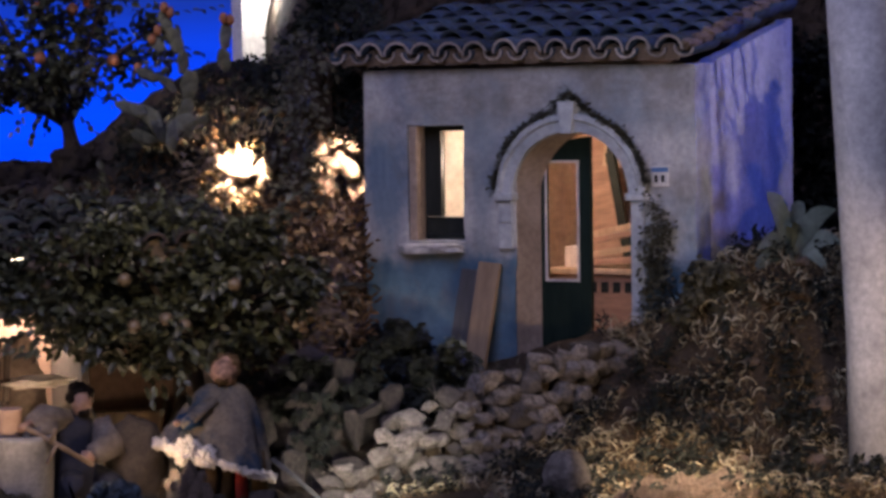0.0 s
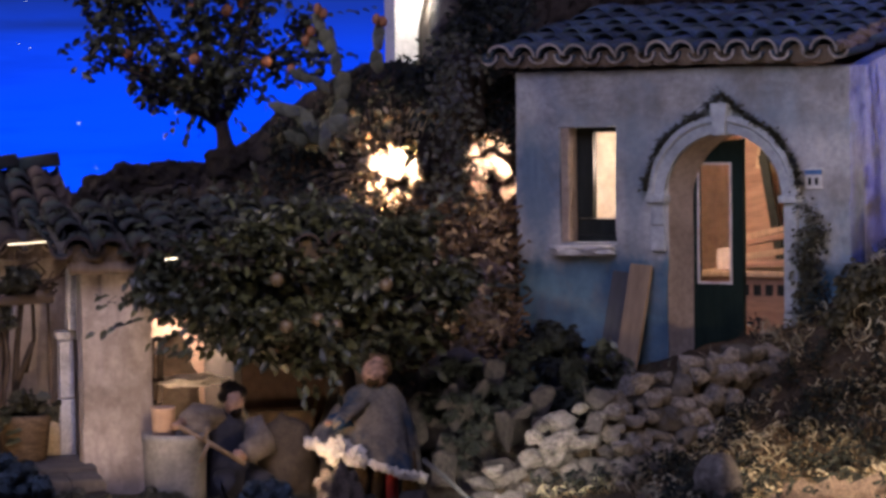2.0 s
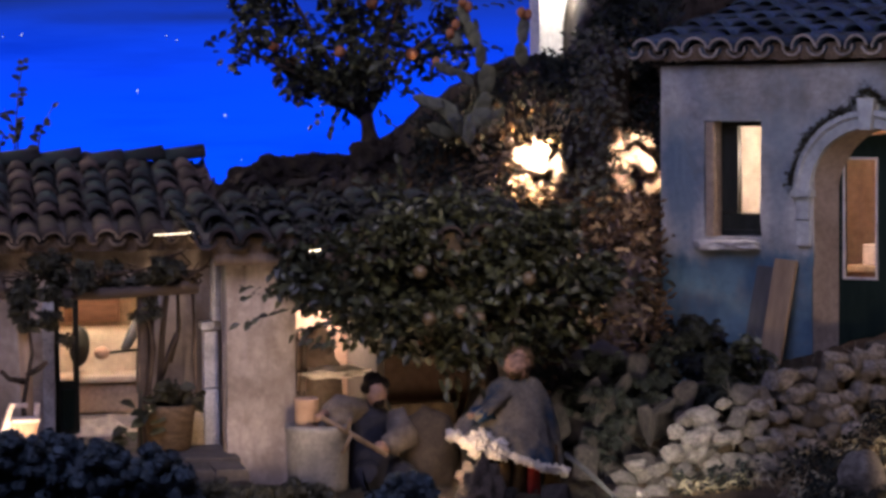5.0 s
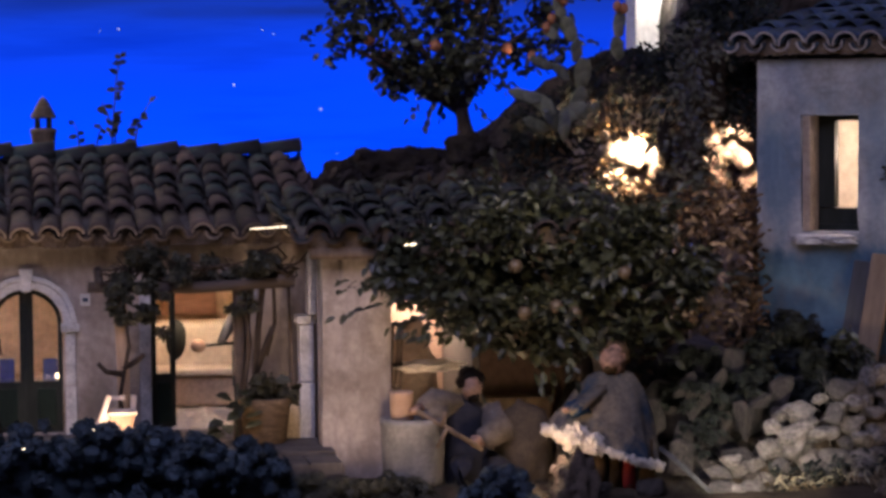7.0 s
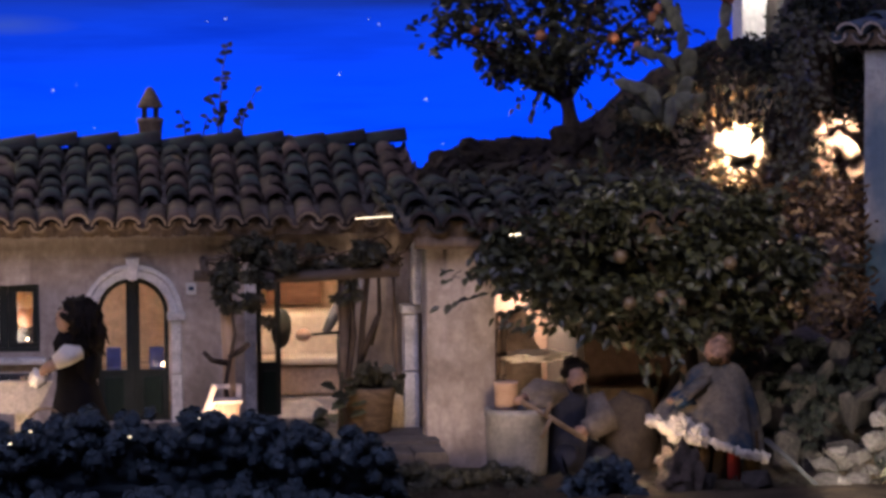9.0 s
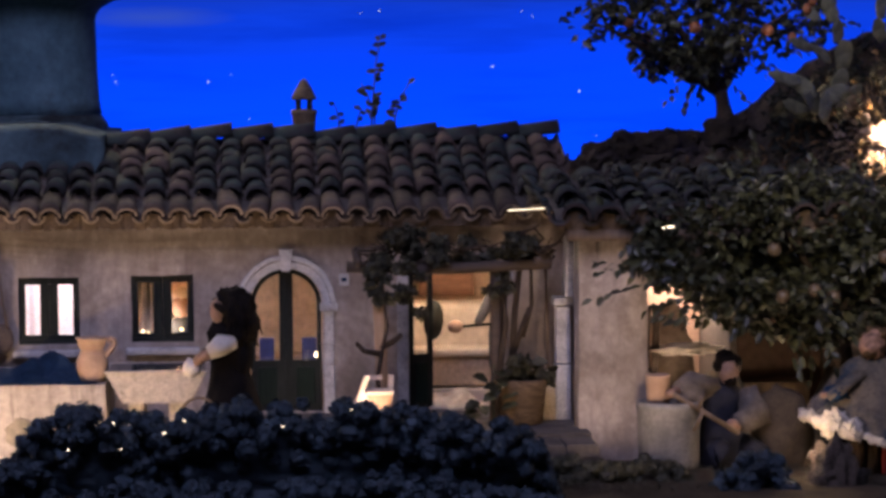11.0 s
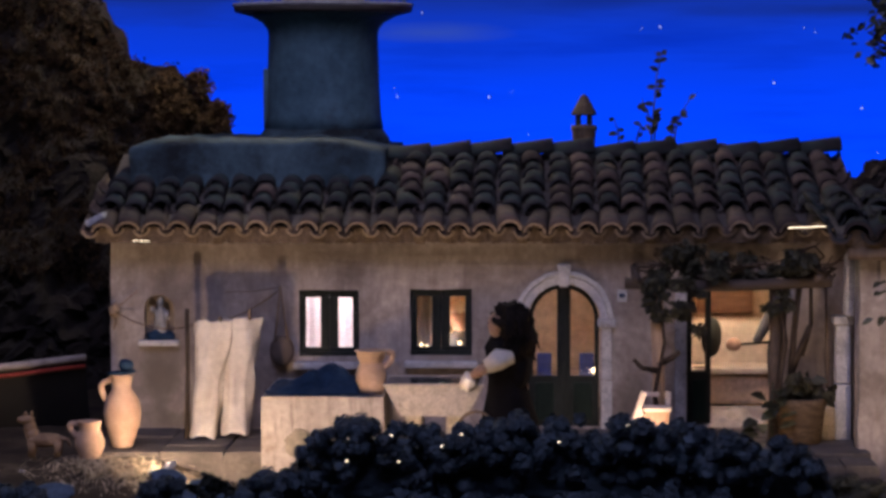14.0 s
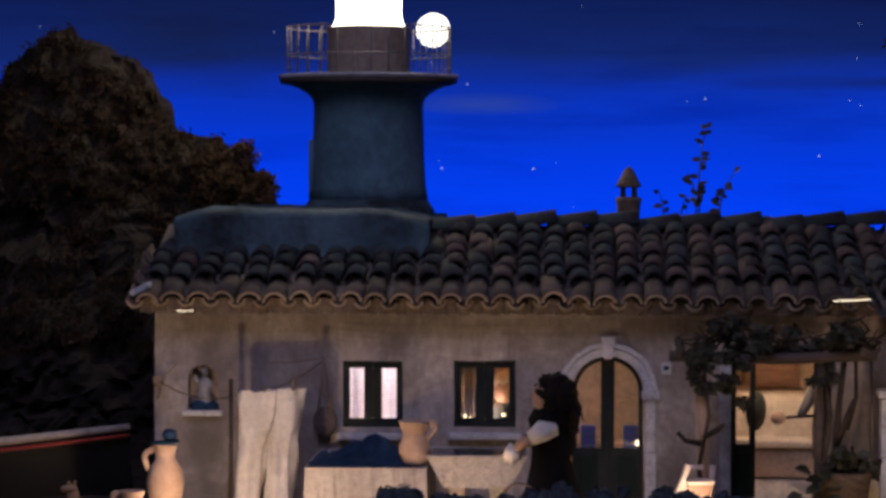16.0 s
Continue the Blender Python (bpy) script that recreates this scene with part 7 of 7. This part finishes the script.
for c, rad, n, k in (((1.62, 5.02, 0.10), (0.08, 0.05, 0.06), 500, 61), ((1.32, 5.10, 0.30), (0.14, 0.07, 0.12), 600, 62), ((1.40, 5.16, 0.20), (0.06, 0.05, 0.12), 260, 63)):
    sm, _ = lumpy(c, rad, 14, k)
    cr = crown_shape(n, sm, 0.022, 0.012, k)
    bushes.add(cr.v, cr.f)
solid("shrubs", bushes, LEAF, "dark shrubs growing on the rocks", "shrubs", kind="stuff")
sm, _ = lumpy((2.06, 4.73, 0.235), (0.10, 0.05, 0.085), 18, 73)
solid("shrubs", crown_shape(1900, sm, 0.018, 0.009, 74), VINE, "dark shrubs at the corner of the cottage", "shrubs", kind="stuff")
sm, _ = lumpy((2.22, 4.74, 0.205), (0.15, 0.07, 0.05), 22, 71)
solid("shrubs", crown_shape(1500, sm, 0.018, 0.009, 72), BROWNLEAF, "dark shrubs beside the cottage wall", "shrubs", kind="stuff")

low = Shape()
for c, rad, n, k in (((1.25, 4.645, 0.07), (0.06, 0.02, 0.05), 220, 68), ((1.225, 4.60, 0.0), (0.05, 0.02, 0.04), 150, 69), ((1.315, 4.66, 0.09), (0.05, 0.02, 0.05), 170, 70), ((1.42, 4.82, 0.115), (0.12, 0.05, 0.075), 1300, 64), ((1.28, 4.80, 0.10), (0.08, 0.05, 0.07), 700, 65), ((1.535, 5.05, 0.14), (0.085, 0.05, 0.065), 1600, 66), ((1.50, 4.76, 0.06), (0.10, 0.04, 0.05), 900, 67)):
    sm, _ = lumpy(c, rad, 14, k)
    cr = crown_shape(n, sm, 0.020, 0.011, k)
    low.add(cr.v, cr.f)
solid("shrubs", low, DARKLEAF, "low dark shrubs along the foot of the cottage", "shrubs", kind="stuff")
# out of view: shaped to throw a leafy shadow on the cottage's side wall
tall = Shape()
for c, rad, n, k in (((2.46, 4.50, 0.42), (0.11, 0.10, 0.26), 6500, 75), ((2.585, 4.66, 0.52), (0.12, 0.10, 0.31), 8000, 76)):
    sm, _ = lumpy(c, rad, 70, k, clump=(0.3, 0.6))
    cr = crown_shape(n, sm, 0.030, 0.014, k)
    tall.add(cr.v, cr.f)
rnd = random.Random(77)
for k in range(9):
    p = Vector((2.44 + 0.017 * k, 4.47 + 0.02 * k, 0.60 + 0.015 * k))
    for _k in range(6):
        q = p + Vector((rnd.uniform(-0.03, 0.012), rnd.uniform(-0.015, 0.015), rnd.uniform(0.025, 0.05)))
        tall.tube([p, q], 0.0028, 5)
        for _ in range(3):
            tall.leaf(q, (rnd.uniform(-1, 1), rnd.uniform(-1, 1), rnd.uniform(-0.5, 1)), (rnd.uniform(-1, 1), -0.6, 1), 0.026, 0.012)
        p = q
solid("shrubs", tall, VINE, "unseen tall shrubs placed to cast leaf shadows on the side wall", "shrubs", kind="stuff")
for x, y, z, r in ((1.40, 5.20, 0.27, 0.024), (1.43, 5.17, 0.20, 0.022), (1.36, 5.19, 0.33, 0.022), (1.44, 5.22, 0.34, 0.022), (1.38, 5.14, 0.14, 0.026), (1.455, 5.18, 0.27, 0.018), (1.405, 5.17, 0.36, 0.018), (1.46, 5.20, 0.40, 0.018), (1.37, 5.16, 0.24, 0.022), (1.42, 5.15, 0.10, 0.024), (1.425, 5.16, 0.24, 0.018), (1.385, 5.17, 0.30, 0.018), (1.44, 5.18, 0.31, 0.016), (1.395, 5.15, 0.20, 0.020), (1.40, 5.08, 0.22, 0.020), (1.39, 5.07, 0.16, 0.024), (1.425, 5.09, 0.29, 0.018), (1.44, 5.08, 0.19, 0.016), (1.41, 5.09, 0.25, 0.015)):
    ob = part("rock", rnd.choice(dark_rocks), None, None, "", pose(x, y, z, rnd.uniform(0, 40), rnd.uniform(0, 40), rnd.uniform(0, 360)) @ Matrix.Diagonal((r, r * 1.6, r * 1.3, 1)))
    tagged(ob, "rough brown rock beside the cottage wall", "rock", "slope rocks")

agave = thing("agave", (2.282, 4.85, 0.285), "grey-green agave with broad pointed leaves", "agave")
for tip, wide in [(Vector(p) * 0.92, w * 0.8) for p, w in (((-0.062, -0.02, 0.175), 0.024), ((0.0, -0.04, 0.105), 0.013), ((0.092, -0.03, 0.135), 0.023), ((-0.105, -0.06, 0.055), 0.020), ((-0.125, -0.07, -0.004), 0.018), ((0.045, -0.09, 0.0), 0.018), ((-0.03, -0.06, 0.10), 0.012), ((0.05, 0.05, 0.15), 0.02), ((-0.02, 0.06, 0.15), 0.02), ((0.12, -0.02, 0.055), 0.02), ((-0.04, -0.09, 0.03), 0.016))]:
    d = Vector(tip)
    side = d.cross(Vector((0.25, -1, 0.35))).normalized()
    up = side.cross(d).normalized()
    if up.z < 0:
        up = -up
    vs, fs = [], []
    for i in range(9):
        u = i / 8
        wd = wide * (0.55 + 1.5 * u - 2.05 * u ** 3) + 0.0006
        c = d * u + Vector((0, 0, 0.03)) * math.sin(math.pi * u) + Vector((0, 0, -0.012)) * u ** 3
        for sx in (-1, 0, 1):
            vs.append(c + side * (sx * wd) + up * (0.006 * abs(sx) * (1 - u)))
    for i in range(8):
        for j in range(2):
            fs.append((i * 3 + j, i * 3 + j + 1, i * 3 + j + 4, i * 3 + j + 3))
    k = len(vs)
    vs += [p - up * 0.003 for p in vs]
    fs += [tuple(q + k for q in f)[::-1] for f in fs]
    part("leaf", Shape().add(vs, fs, 0, True), AGAVE, agave)

pillar = Shape()
pillar.tube([(2.213, 4.32, -0.12), (2.204, 4.32, 0.2), (2.184, 4.32, 0.55), (2.160, 4.32, 0.95)], [0.062, 0.060, 0.060, 0.060], 24, wob=0.05)
solid("pillar", pillar, LIME, "rough whitewashed pillar at the slope's edge", "pillar")

cactus = thing("prickly_pear", (1.173, 5.40, 0.545), "prickly pear cactus with red fruit on the rock", "cactus")
pads = ((-0.004, 0.013, 0.020, 0.036, 8), (0.026, 0.060, 0.016, 0.034, 14), (0.034, 0.116, 0.015, 0.036, 2), (0.020, 0.162, 0.015, 0.030, -14), (0.006, 0.205, 0.012, 0.030, -16), (-0.012, 0.245, 0.011, 0.024, -22), (-0.034, 0.200, 0.011, 0.024, -38),
        (-0.012, 0.118, 0.010, 0.030, -58), (-0.052, 0.135, 0.009, 0.028, -70), (-0.050, 0.055, 0.020, 0.034, -58), (-0.086, 0.070, 0.016, 0.030, -74), (-0.030, 0.020, 0.020, 0.034, -48), (0.012, 0.035, 0.022, 0.030, 60), (0.045, 0.030, 0.018, 0.032, 42), (-0.062, 0.010, 0.016, 0.03, -66),
        (0.105, 0.165, 0.012, 0.030, 4), (0.112, 0.215, 0.012, 0.032, 8))
for i, (dx, dz, w, h, r) in enumerate(pads):
    part("pad", Shape().blob((0, 0, 0), (max(w * 0.8, (0.36 if abs(r) > 40 else 0.5) * h), 0.0035, h * (1.08 if abs(r) > 40 else 0.92)), 3, 0.25, 1.8, i), CACTUS, cactus, "", pose(dx, rnd.uniform(-0.01, 0.01), dz, rnd.uniform(-25, 25), r, rnd.uniform(-38, 38)))
for dx, dz in ((-0.004, 0.262), (-0.016, 0.272), (-0.03, 0.226), (-0.042, 0.208), (0.106, 0.25), (0.120, 0.246), (-0.072, 0.15)):
    part("fruit", Shape().blob((0, 0, 0), (0.009, 0.009, 0.012), 2, 0.05), ORANGE, cactus, "small orange-red fruit", pose(dx, -0.005, dz))
solid("white_building", Shape().box(-0.06, 0.10, 0, 0.1, -0.2, 0.5, 0.004), surface("white_wash", (0.62, 0.6, 0.57), (0.78, 0.76, 0.72), 14, 80, 0.9, 0.6, 0.004), "corner of a brightly lit white building", "building", pose(1.573, 6.2, 0.75))
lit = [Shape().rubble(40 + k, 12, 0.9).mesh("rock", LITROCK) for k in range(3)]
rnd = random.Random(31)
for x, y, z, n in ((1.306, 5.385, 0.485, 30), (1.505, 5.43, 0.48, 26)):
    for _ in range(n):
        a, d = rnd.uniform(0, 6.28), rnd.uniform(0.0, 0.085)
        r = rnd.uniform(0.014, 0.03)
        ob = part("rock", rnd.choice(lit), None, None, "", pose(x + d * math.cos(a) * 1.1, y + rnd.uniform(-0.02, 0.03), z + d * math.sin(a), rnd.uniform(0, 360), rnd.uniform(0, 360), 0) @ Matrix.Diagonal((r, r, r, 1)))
        tagged(ob, "rock in the lit hollow, paled to imitate lamp glow", "rock", "lit rocks")
wisps = Shape()
for _ in range(620):
    a, d = rnd.uniform(0, 6.28), rnd.uniform(0.052, 0.14)
    p = Vector((1.306 + d * math.cos(a), 5.352 - rnd.uniform(-0.012, 0.025), 0.485 + 0.85 * d * math.sin(a)))
    q = p + Vector((rnd.uniform(-0.02, 0.02), rnd.uniform(-0.01, 0.01), rnd.uniform(-0.015, 0.025)))
    if rnd.random() < 0.55:
        q = p + Vector((math.cos(a), -0.3, math.sin(a))) * rnd.uniform(0.012, 0.04) + Vector((rnd.uniform(-0.012, 0.012), 0, rnd.uniform(-0.006, 0.014)))
        wisps.tube([p, p.lerp(q, 0.5) + Vector((0, 0, 0.006)), q], 0.0008, 4)
    else:
        wisps.leaf(p, q - p, (rnd.uniform(-1, 1), -1, rnd.uniform(-1, 1)), rnd.uniform(0.012, 0.024), 0.009)
solid("creeper", wisps, MOSS, "dry creeper wisps round the lit hollow", "creeper", kind="stuff")
sprig = Shape()
rnd = random.Random(23)
for bx, hh, n, lean in ((0.255, 0.18, 20, 0.02), (0.262, 0.09, 8, -0.025), (0.30, 0.09, 10, 0.03), (0.19, 0.05, 4, -0.01), (0.225, 0.04, 3, 0.01)):
    pts = [(bx + lean * u * u + 0.006 * noise.noise((bx * 40, u * 4, 0)), 0.01 * noise.noise((u * 4, bx * 30, 2)), hh * u) for u in (0, 0.25, 0.5, 0.75, 1)]
    sprig.tube(pts, [0.002, 0.0018, 0.0015, 0.0012, 0.0008], 5)
    for i in range(n):
        u = rnd.uniform(0.12, 1)
        a = rnd.choice((0, math.pi)) + rnd.uniform(-0.9, 0.9)
        sprig.leaf((bx + lean * u * u, 0, hh * u), (math.cos(a), math.sin(a), rnd.uniform(-0.3, 1.0)), (rnd.uniform(-1, 1), -1, rnd.uniform(-0.4, 0.6)), 0.021 * rnd.uniform(0.6, 1.1), 0.011)
solid("sprig", sprig, VINE, "thin leafy sprig growing from the ridge", "plant", pose(0, 5.40, 0.52))
net = curtain(0.04, 0.25, 0.30, 0.62, 0, 3, 0.0015)
solid("curtain", net, CLOTHWHITE, "pale curtain lit behind the cottage window", "curtain", H1 @ pose(0, 0.30, 0))
# glowing strips stand in for room light leaking between wall and roof
solid("light_leak", Shape().tube([(0.478, 4.905, 0.377), (0.52, 4.905, 0.379), (0.555, 4.905, 0.381)], 0.0007, 8), LEAK, "thin glowing strip imitating light that leaks under the eaves", "lamp")
solid("light_leak", Shape().tube([(0.722, 4.652, 0.356), (0.742, 4.652, 0.358)], 0.0013, 8), LEAK, "short glowing strip imitating light that leaks under the stable eaves", "lamp")


HOLLOWS = ((1.298, 0.49), (1.512, 0.478))


def scrub_on(pts, y_foot, y_top, z_foot, n, length, seed, x0, x1, v0, v1, out=0.05):
    """Small leaves scattered close over a slope."""
    rr = random.Random(seed)
    s = Shape()
    for _ in range(n):
        x, v = rr.uniform(x0, x1), rr.uniform(v0, v1)
        top = ridge_at(pts, x)
        p = Vector((x, y_foot + (y_top - y_foot) * v ** 1.4 - rr.uniform(-0.01, out), z_foot + (top - z_foot) * v + rr.uniform(-0.01, 0.02)))
        if any(((p.x - a) / 0.062) ** 2 + ((p.z - b) / 0.056) ** 2 < 1 for a, b in HOLLOWS):
            continue
        s.leaf(p, (rr.uniform(-1, 1), rr.uniform(-1, 0.2), rr.uniform(-0.6, 1)), (rr.uniform(-1, 1), -1, rr.uniform(-0.5, 1)), length * rr.uniform(0.5, 1.3), length * 0.4)
    return s


sm, _ = lumpy((-0.755, 5.98, 0.575), (0.105, 0.07, 0.105), 34, 93, clump=(0.3, 0.55))
solid("shrubs", crown_shape(9000, sm, 0.010, 0.005, 94), BROWNLEAF, "rounded brown bush at the edge of the cliff", "shrubs", kind="stuff")
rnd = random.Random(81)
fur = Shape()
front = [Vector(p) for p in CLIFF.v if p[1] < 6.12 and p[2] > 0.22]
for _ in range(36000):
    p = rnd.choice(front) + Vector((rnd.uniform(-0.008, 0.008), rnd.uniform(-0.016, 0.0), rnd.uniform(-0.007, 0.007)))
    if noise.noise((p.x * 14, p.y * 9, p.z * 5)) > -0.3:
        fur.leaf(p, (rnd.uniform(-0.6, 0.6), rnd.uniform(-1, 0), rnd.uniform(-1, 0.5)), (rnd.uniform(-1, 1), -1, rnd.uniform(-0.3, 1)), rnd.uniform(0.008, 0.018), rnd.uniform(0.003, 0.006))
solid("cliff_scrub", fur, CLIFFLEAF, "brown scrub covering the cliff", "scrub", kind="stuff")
solid("hill_scrub", scrub_on(RIDGE, 5.22, 5.62, 0.0, 3500, 0.020, 82, 0.75, 1.55, 0.05, 0.85, 0.08), BROWNLEAF, "dark scrub on the rocky hillside", "scrub", kind="stuff")
solid("dry_creeper", scrub_on(RIDGE, 5.07, 5.34, 0.0, 1000, 0.019, 83, 1.27, 1.49, 0.15, 0.60, 0.08), BROWNLEAF, "dry brown creeper beside the cottage", "creeper", kind="stuff")
solid("dry_twigs", scrub_on(RIDGE, 5.05, 5.32, 0.0, 260, 0.022, 98, 1.29, 1.47, 0.20, 0.58, 0.08), MOSS, "yellow-brown dry twigs in the creeper", "twigs", kind="stuff")
solid("ridge_scrub", scrub_on(RIDGE, 5.22, 5.62, 0.0, 2600, 0.020, 84, 1.08, 1.47, 0.55, 0.97, 0.07), DARKLEAF, "dark leafy scrub near the top of the hill", "scrub", kind="stuff")
solid("ridge_ivy", scrub_on(RIDGE, 5.22, 5.62, 0.0, 4200, 0.018, 97, 1.36, 1.64, 0.58, 0.99, 0.07), DARKLEAF, "dark ivy over the top of the rocks", "ivy", kind="stuff")
sm, _ = lumpy((1.535, 5.55, 0.775), (0.09, 0.05, 0.11), 20, 95, clump=(0.3, 0.6))
solid("shrubs", crown_shape(2600, sm, 0.018, 0.010, 96), DARKLEAF, "dark leafy bush on top of the hill", "shrubs", kind="stuff")
ivy = Shape()
rnd = random.Random(88)
for _ in range(700):
    z = rnd.uniform(0.28, 0.76)
    ivy.leaf((1.40 + 0.05 * rnd.gauss(0, 0.55) + 0.06 * max(0.0, z - 0.55), 5.285 - 0.02 * rnd.random() + 0.12 * max(0.0, z - 0.5), z), (rnd.uniform(-1, 1), rnd.uniform(-1, 0.1), rnd.uniform(-1, 0.5)), (rnd.uniform(-1, 1), -1, rnd.uniform(-0.3, 1)), rnd.uniform(0.010, 0.022), 0.010)
solid("ivy", ivy, VINE, "dark ivy hanging over the craggy rock", "ivy", kind="stuff")
sm, _ = lumpy((2.58, 5.44, 0.52), (0.13, 0.07, 0.34), 40, 85, clump=(0.5, 0.9))
solid("shrubs", crown_shape(3000, sm, 0.026, 0.013, 86), DARKLEAF, "dark leafy shrubs behind the cottage", "shrubs", kind="stuff")
rnd = random.Random(66)
moss = Shape()
for _ in range(1150):
    a = rnd.uniform(0.06, math.pi - 0.1)
    k = 0.123 + 0.034 + abs(rnd.gauss(0, 0.006)) * (1.0 + 0.9 * noise.noise((a * 5, 0, 0)))
    lift = 0.034 * max(0.0, 1 - abs(a - math.pi / 2) * 3.2)
    moss.leaf((0.455 - k * math.cos(a), -0.006 - 0.012 * rnd.random(), 0.434 + k * math.sin(a) + lift), (rnd.uniform(-1, 1), -1, rnd.uniform(-0.4, 1)), (0, -0.5, 1), 0.012, 0.007)
for _ in range(700):
    z = rnd.triangular(0.14, 0.45, 0.30)
    moss.leaf((0.635 + rnd.gauss(0, 0.016) + 0.02 * noise.noise((z * 12, 2, 0)), -0.004 - 0.02 * rnd.random(), z), (rnd.uniform(-1, 1), -1, rnd.uniform(-0.8, 0.6)), (0, -0.5, 1), 0.014, 0.008)
solid("moss", moss, VINE, "dark moss clinging round the cottage arch", "moss", H1, kind="stuff")
solid("log", Shape().tube([(1.118, 4.42, 0.020), (1.155, 4.41, -0.012), (1.205, 4.40, -0.062)], [0.0045, 0.005, 0.004], 10, wob=0.8), surface("bleached_wood", (0.022, 0.026, 0.03), (0.10, 0.10, 0.105), 20, 120, 0.9, 0.6, 0.002), "bleached crooked log lying against the wall", "log")
hill_rocks = [Shape().blob((0, 0, 0), (1, 1, 1), 4, 0.45, 1.6, 30 + k, 0, False, blocky=0.4).mesh("rock", ROCK) for k in range(4)]
rnd = random.Random(91)
for x, y, z, r, tall in ((1.395, 5.30, 0.45, 0.026, 5.2), (1.455, 5.39, 0.64, 0.042, 2.2), (1.352, 5.335, 0.43, 0.017, 2.0), (1.365, 5.34, 0.52, 0.018, 2.2), (0.74, 5.60, 0.455, 0.035, 0.9), (0.80, 5.60, 0.475, 0.04, 0.8), (0.87, 5.60, 0.475, 0.045, 0.8), (0.93, 5.60, 0.48, 0.035, 0.8), (1.0, 5.58, 0.50, 0.04, 1.0), (0.69, 5.58, 0.42, 0.035, 1.0)):
    ob = part("rock", rnd.choice(hill_rocks), None, None, "", pose(x, y, z, 0, 0, rnd.uniform(0, 360)) @ Matrix.Diagonal((r, r, r * tall, 1)))
    tagged(ob, "dark craggy rock on the hillside", "rock", "hillside rocks")
ob = part("rock", dark_rocks[1], None, None, "", pose(0.968, 4.40, -0.045, 0, 20, 70) @ Matrix.Diagonal((0.038, 0.035, 0.055, 1)))
tagged(ob, "rough tawny rock at the shepherd's feet", "rock")
bask = thing("laundry_basket", (-0.080, 4.585, 0.0), "small wicker basket with hoop handle beside the washerwoman", "basket")
part("bowl", Shape().lathe([(0.022, 0), (0.030, 0.02), (0.034, 0.045), (0.031, 0.046), (0.026, 0.02)], 20, None, 0, 0.8, 0.06), BASKET, bask)
part("handle", Shape().tube([(0.033 * math.cos(a), 0, 0.042 + 0.038 * math.sin(a)) for a in [math.pi * k / 12 for k in range(13)]], 0.0028, 6), WOOD, bask)
# glowing chips imitate lit ground glinting through gaps in the hedge
GLINTS = ((-0.209, 0.076), (-0.130, 0.059), (-0.098, 0.078), (-0.281, 0.035), (0.166, 0.092), (0.190, 0.086), (-0.198, 0.034), (0.057, 0.066))
bulb = Shape().blob((0, 0, 0), (0.0013, 0.0008, 0.0008), 1, 0.3).mesh("hedge_glint", GLIMMER)
for x, z in GLINTS:
    k = 0.7 + 0.9 * abs(math.sin(97 * x + 31 * z))
    tagged(part("hedge_glint", bulb, None, None, "", pose(x, 4.285, z, 0, 40 * math.sin(53 * x), 0) @ Matrix.Diagonal((k * 1.5, 1, k * 0.8, 1))), "tiny glowing chip imitating lit ground glinting through the hedge", "bulb", "hedge bulbs")
# another glowing strip for leaking light, at the left eaves
solid("light_leak", Shape().tube([(-0.712, 4.91, 0.3540), (-0.695, 4.91, 0.3535), (-0.680, 4.91, 0.3540)], 0.0005, 8), LEAK, "thin glowing strip imitating light that leaks under the farmhouse eaves", "lamp")
for x, z in ((-0.190, 0.153), (-0.118, 0.156), (-0.180, 0.150)):
    solid("night_light", Shape().blob((0, 0, 0), (0.003, 0.002, 0.0026), 2, 0.3), BULB, "tiny glowing bulb behind the window", "bulb", pose(x, 5.045, z))
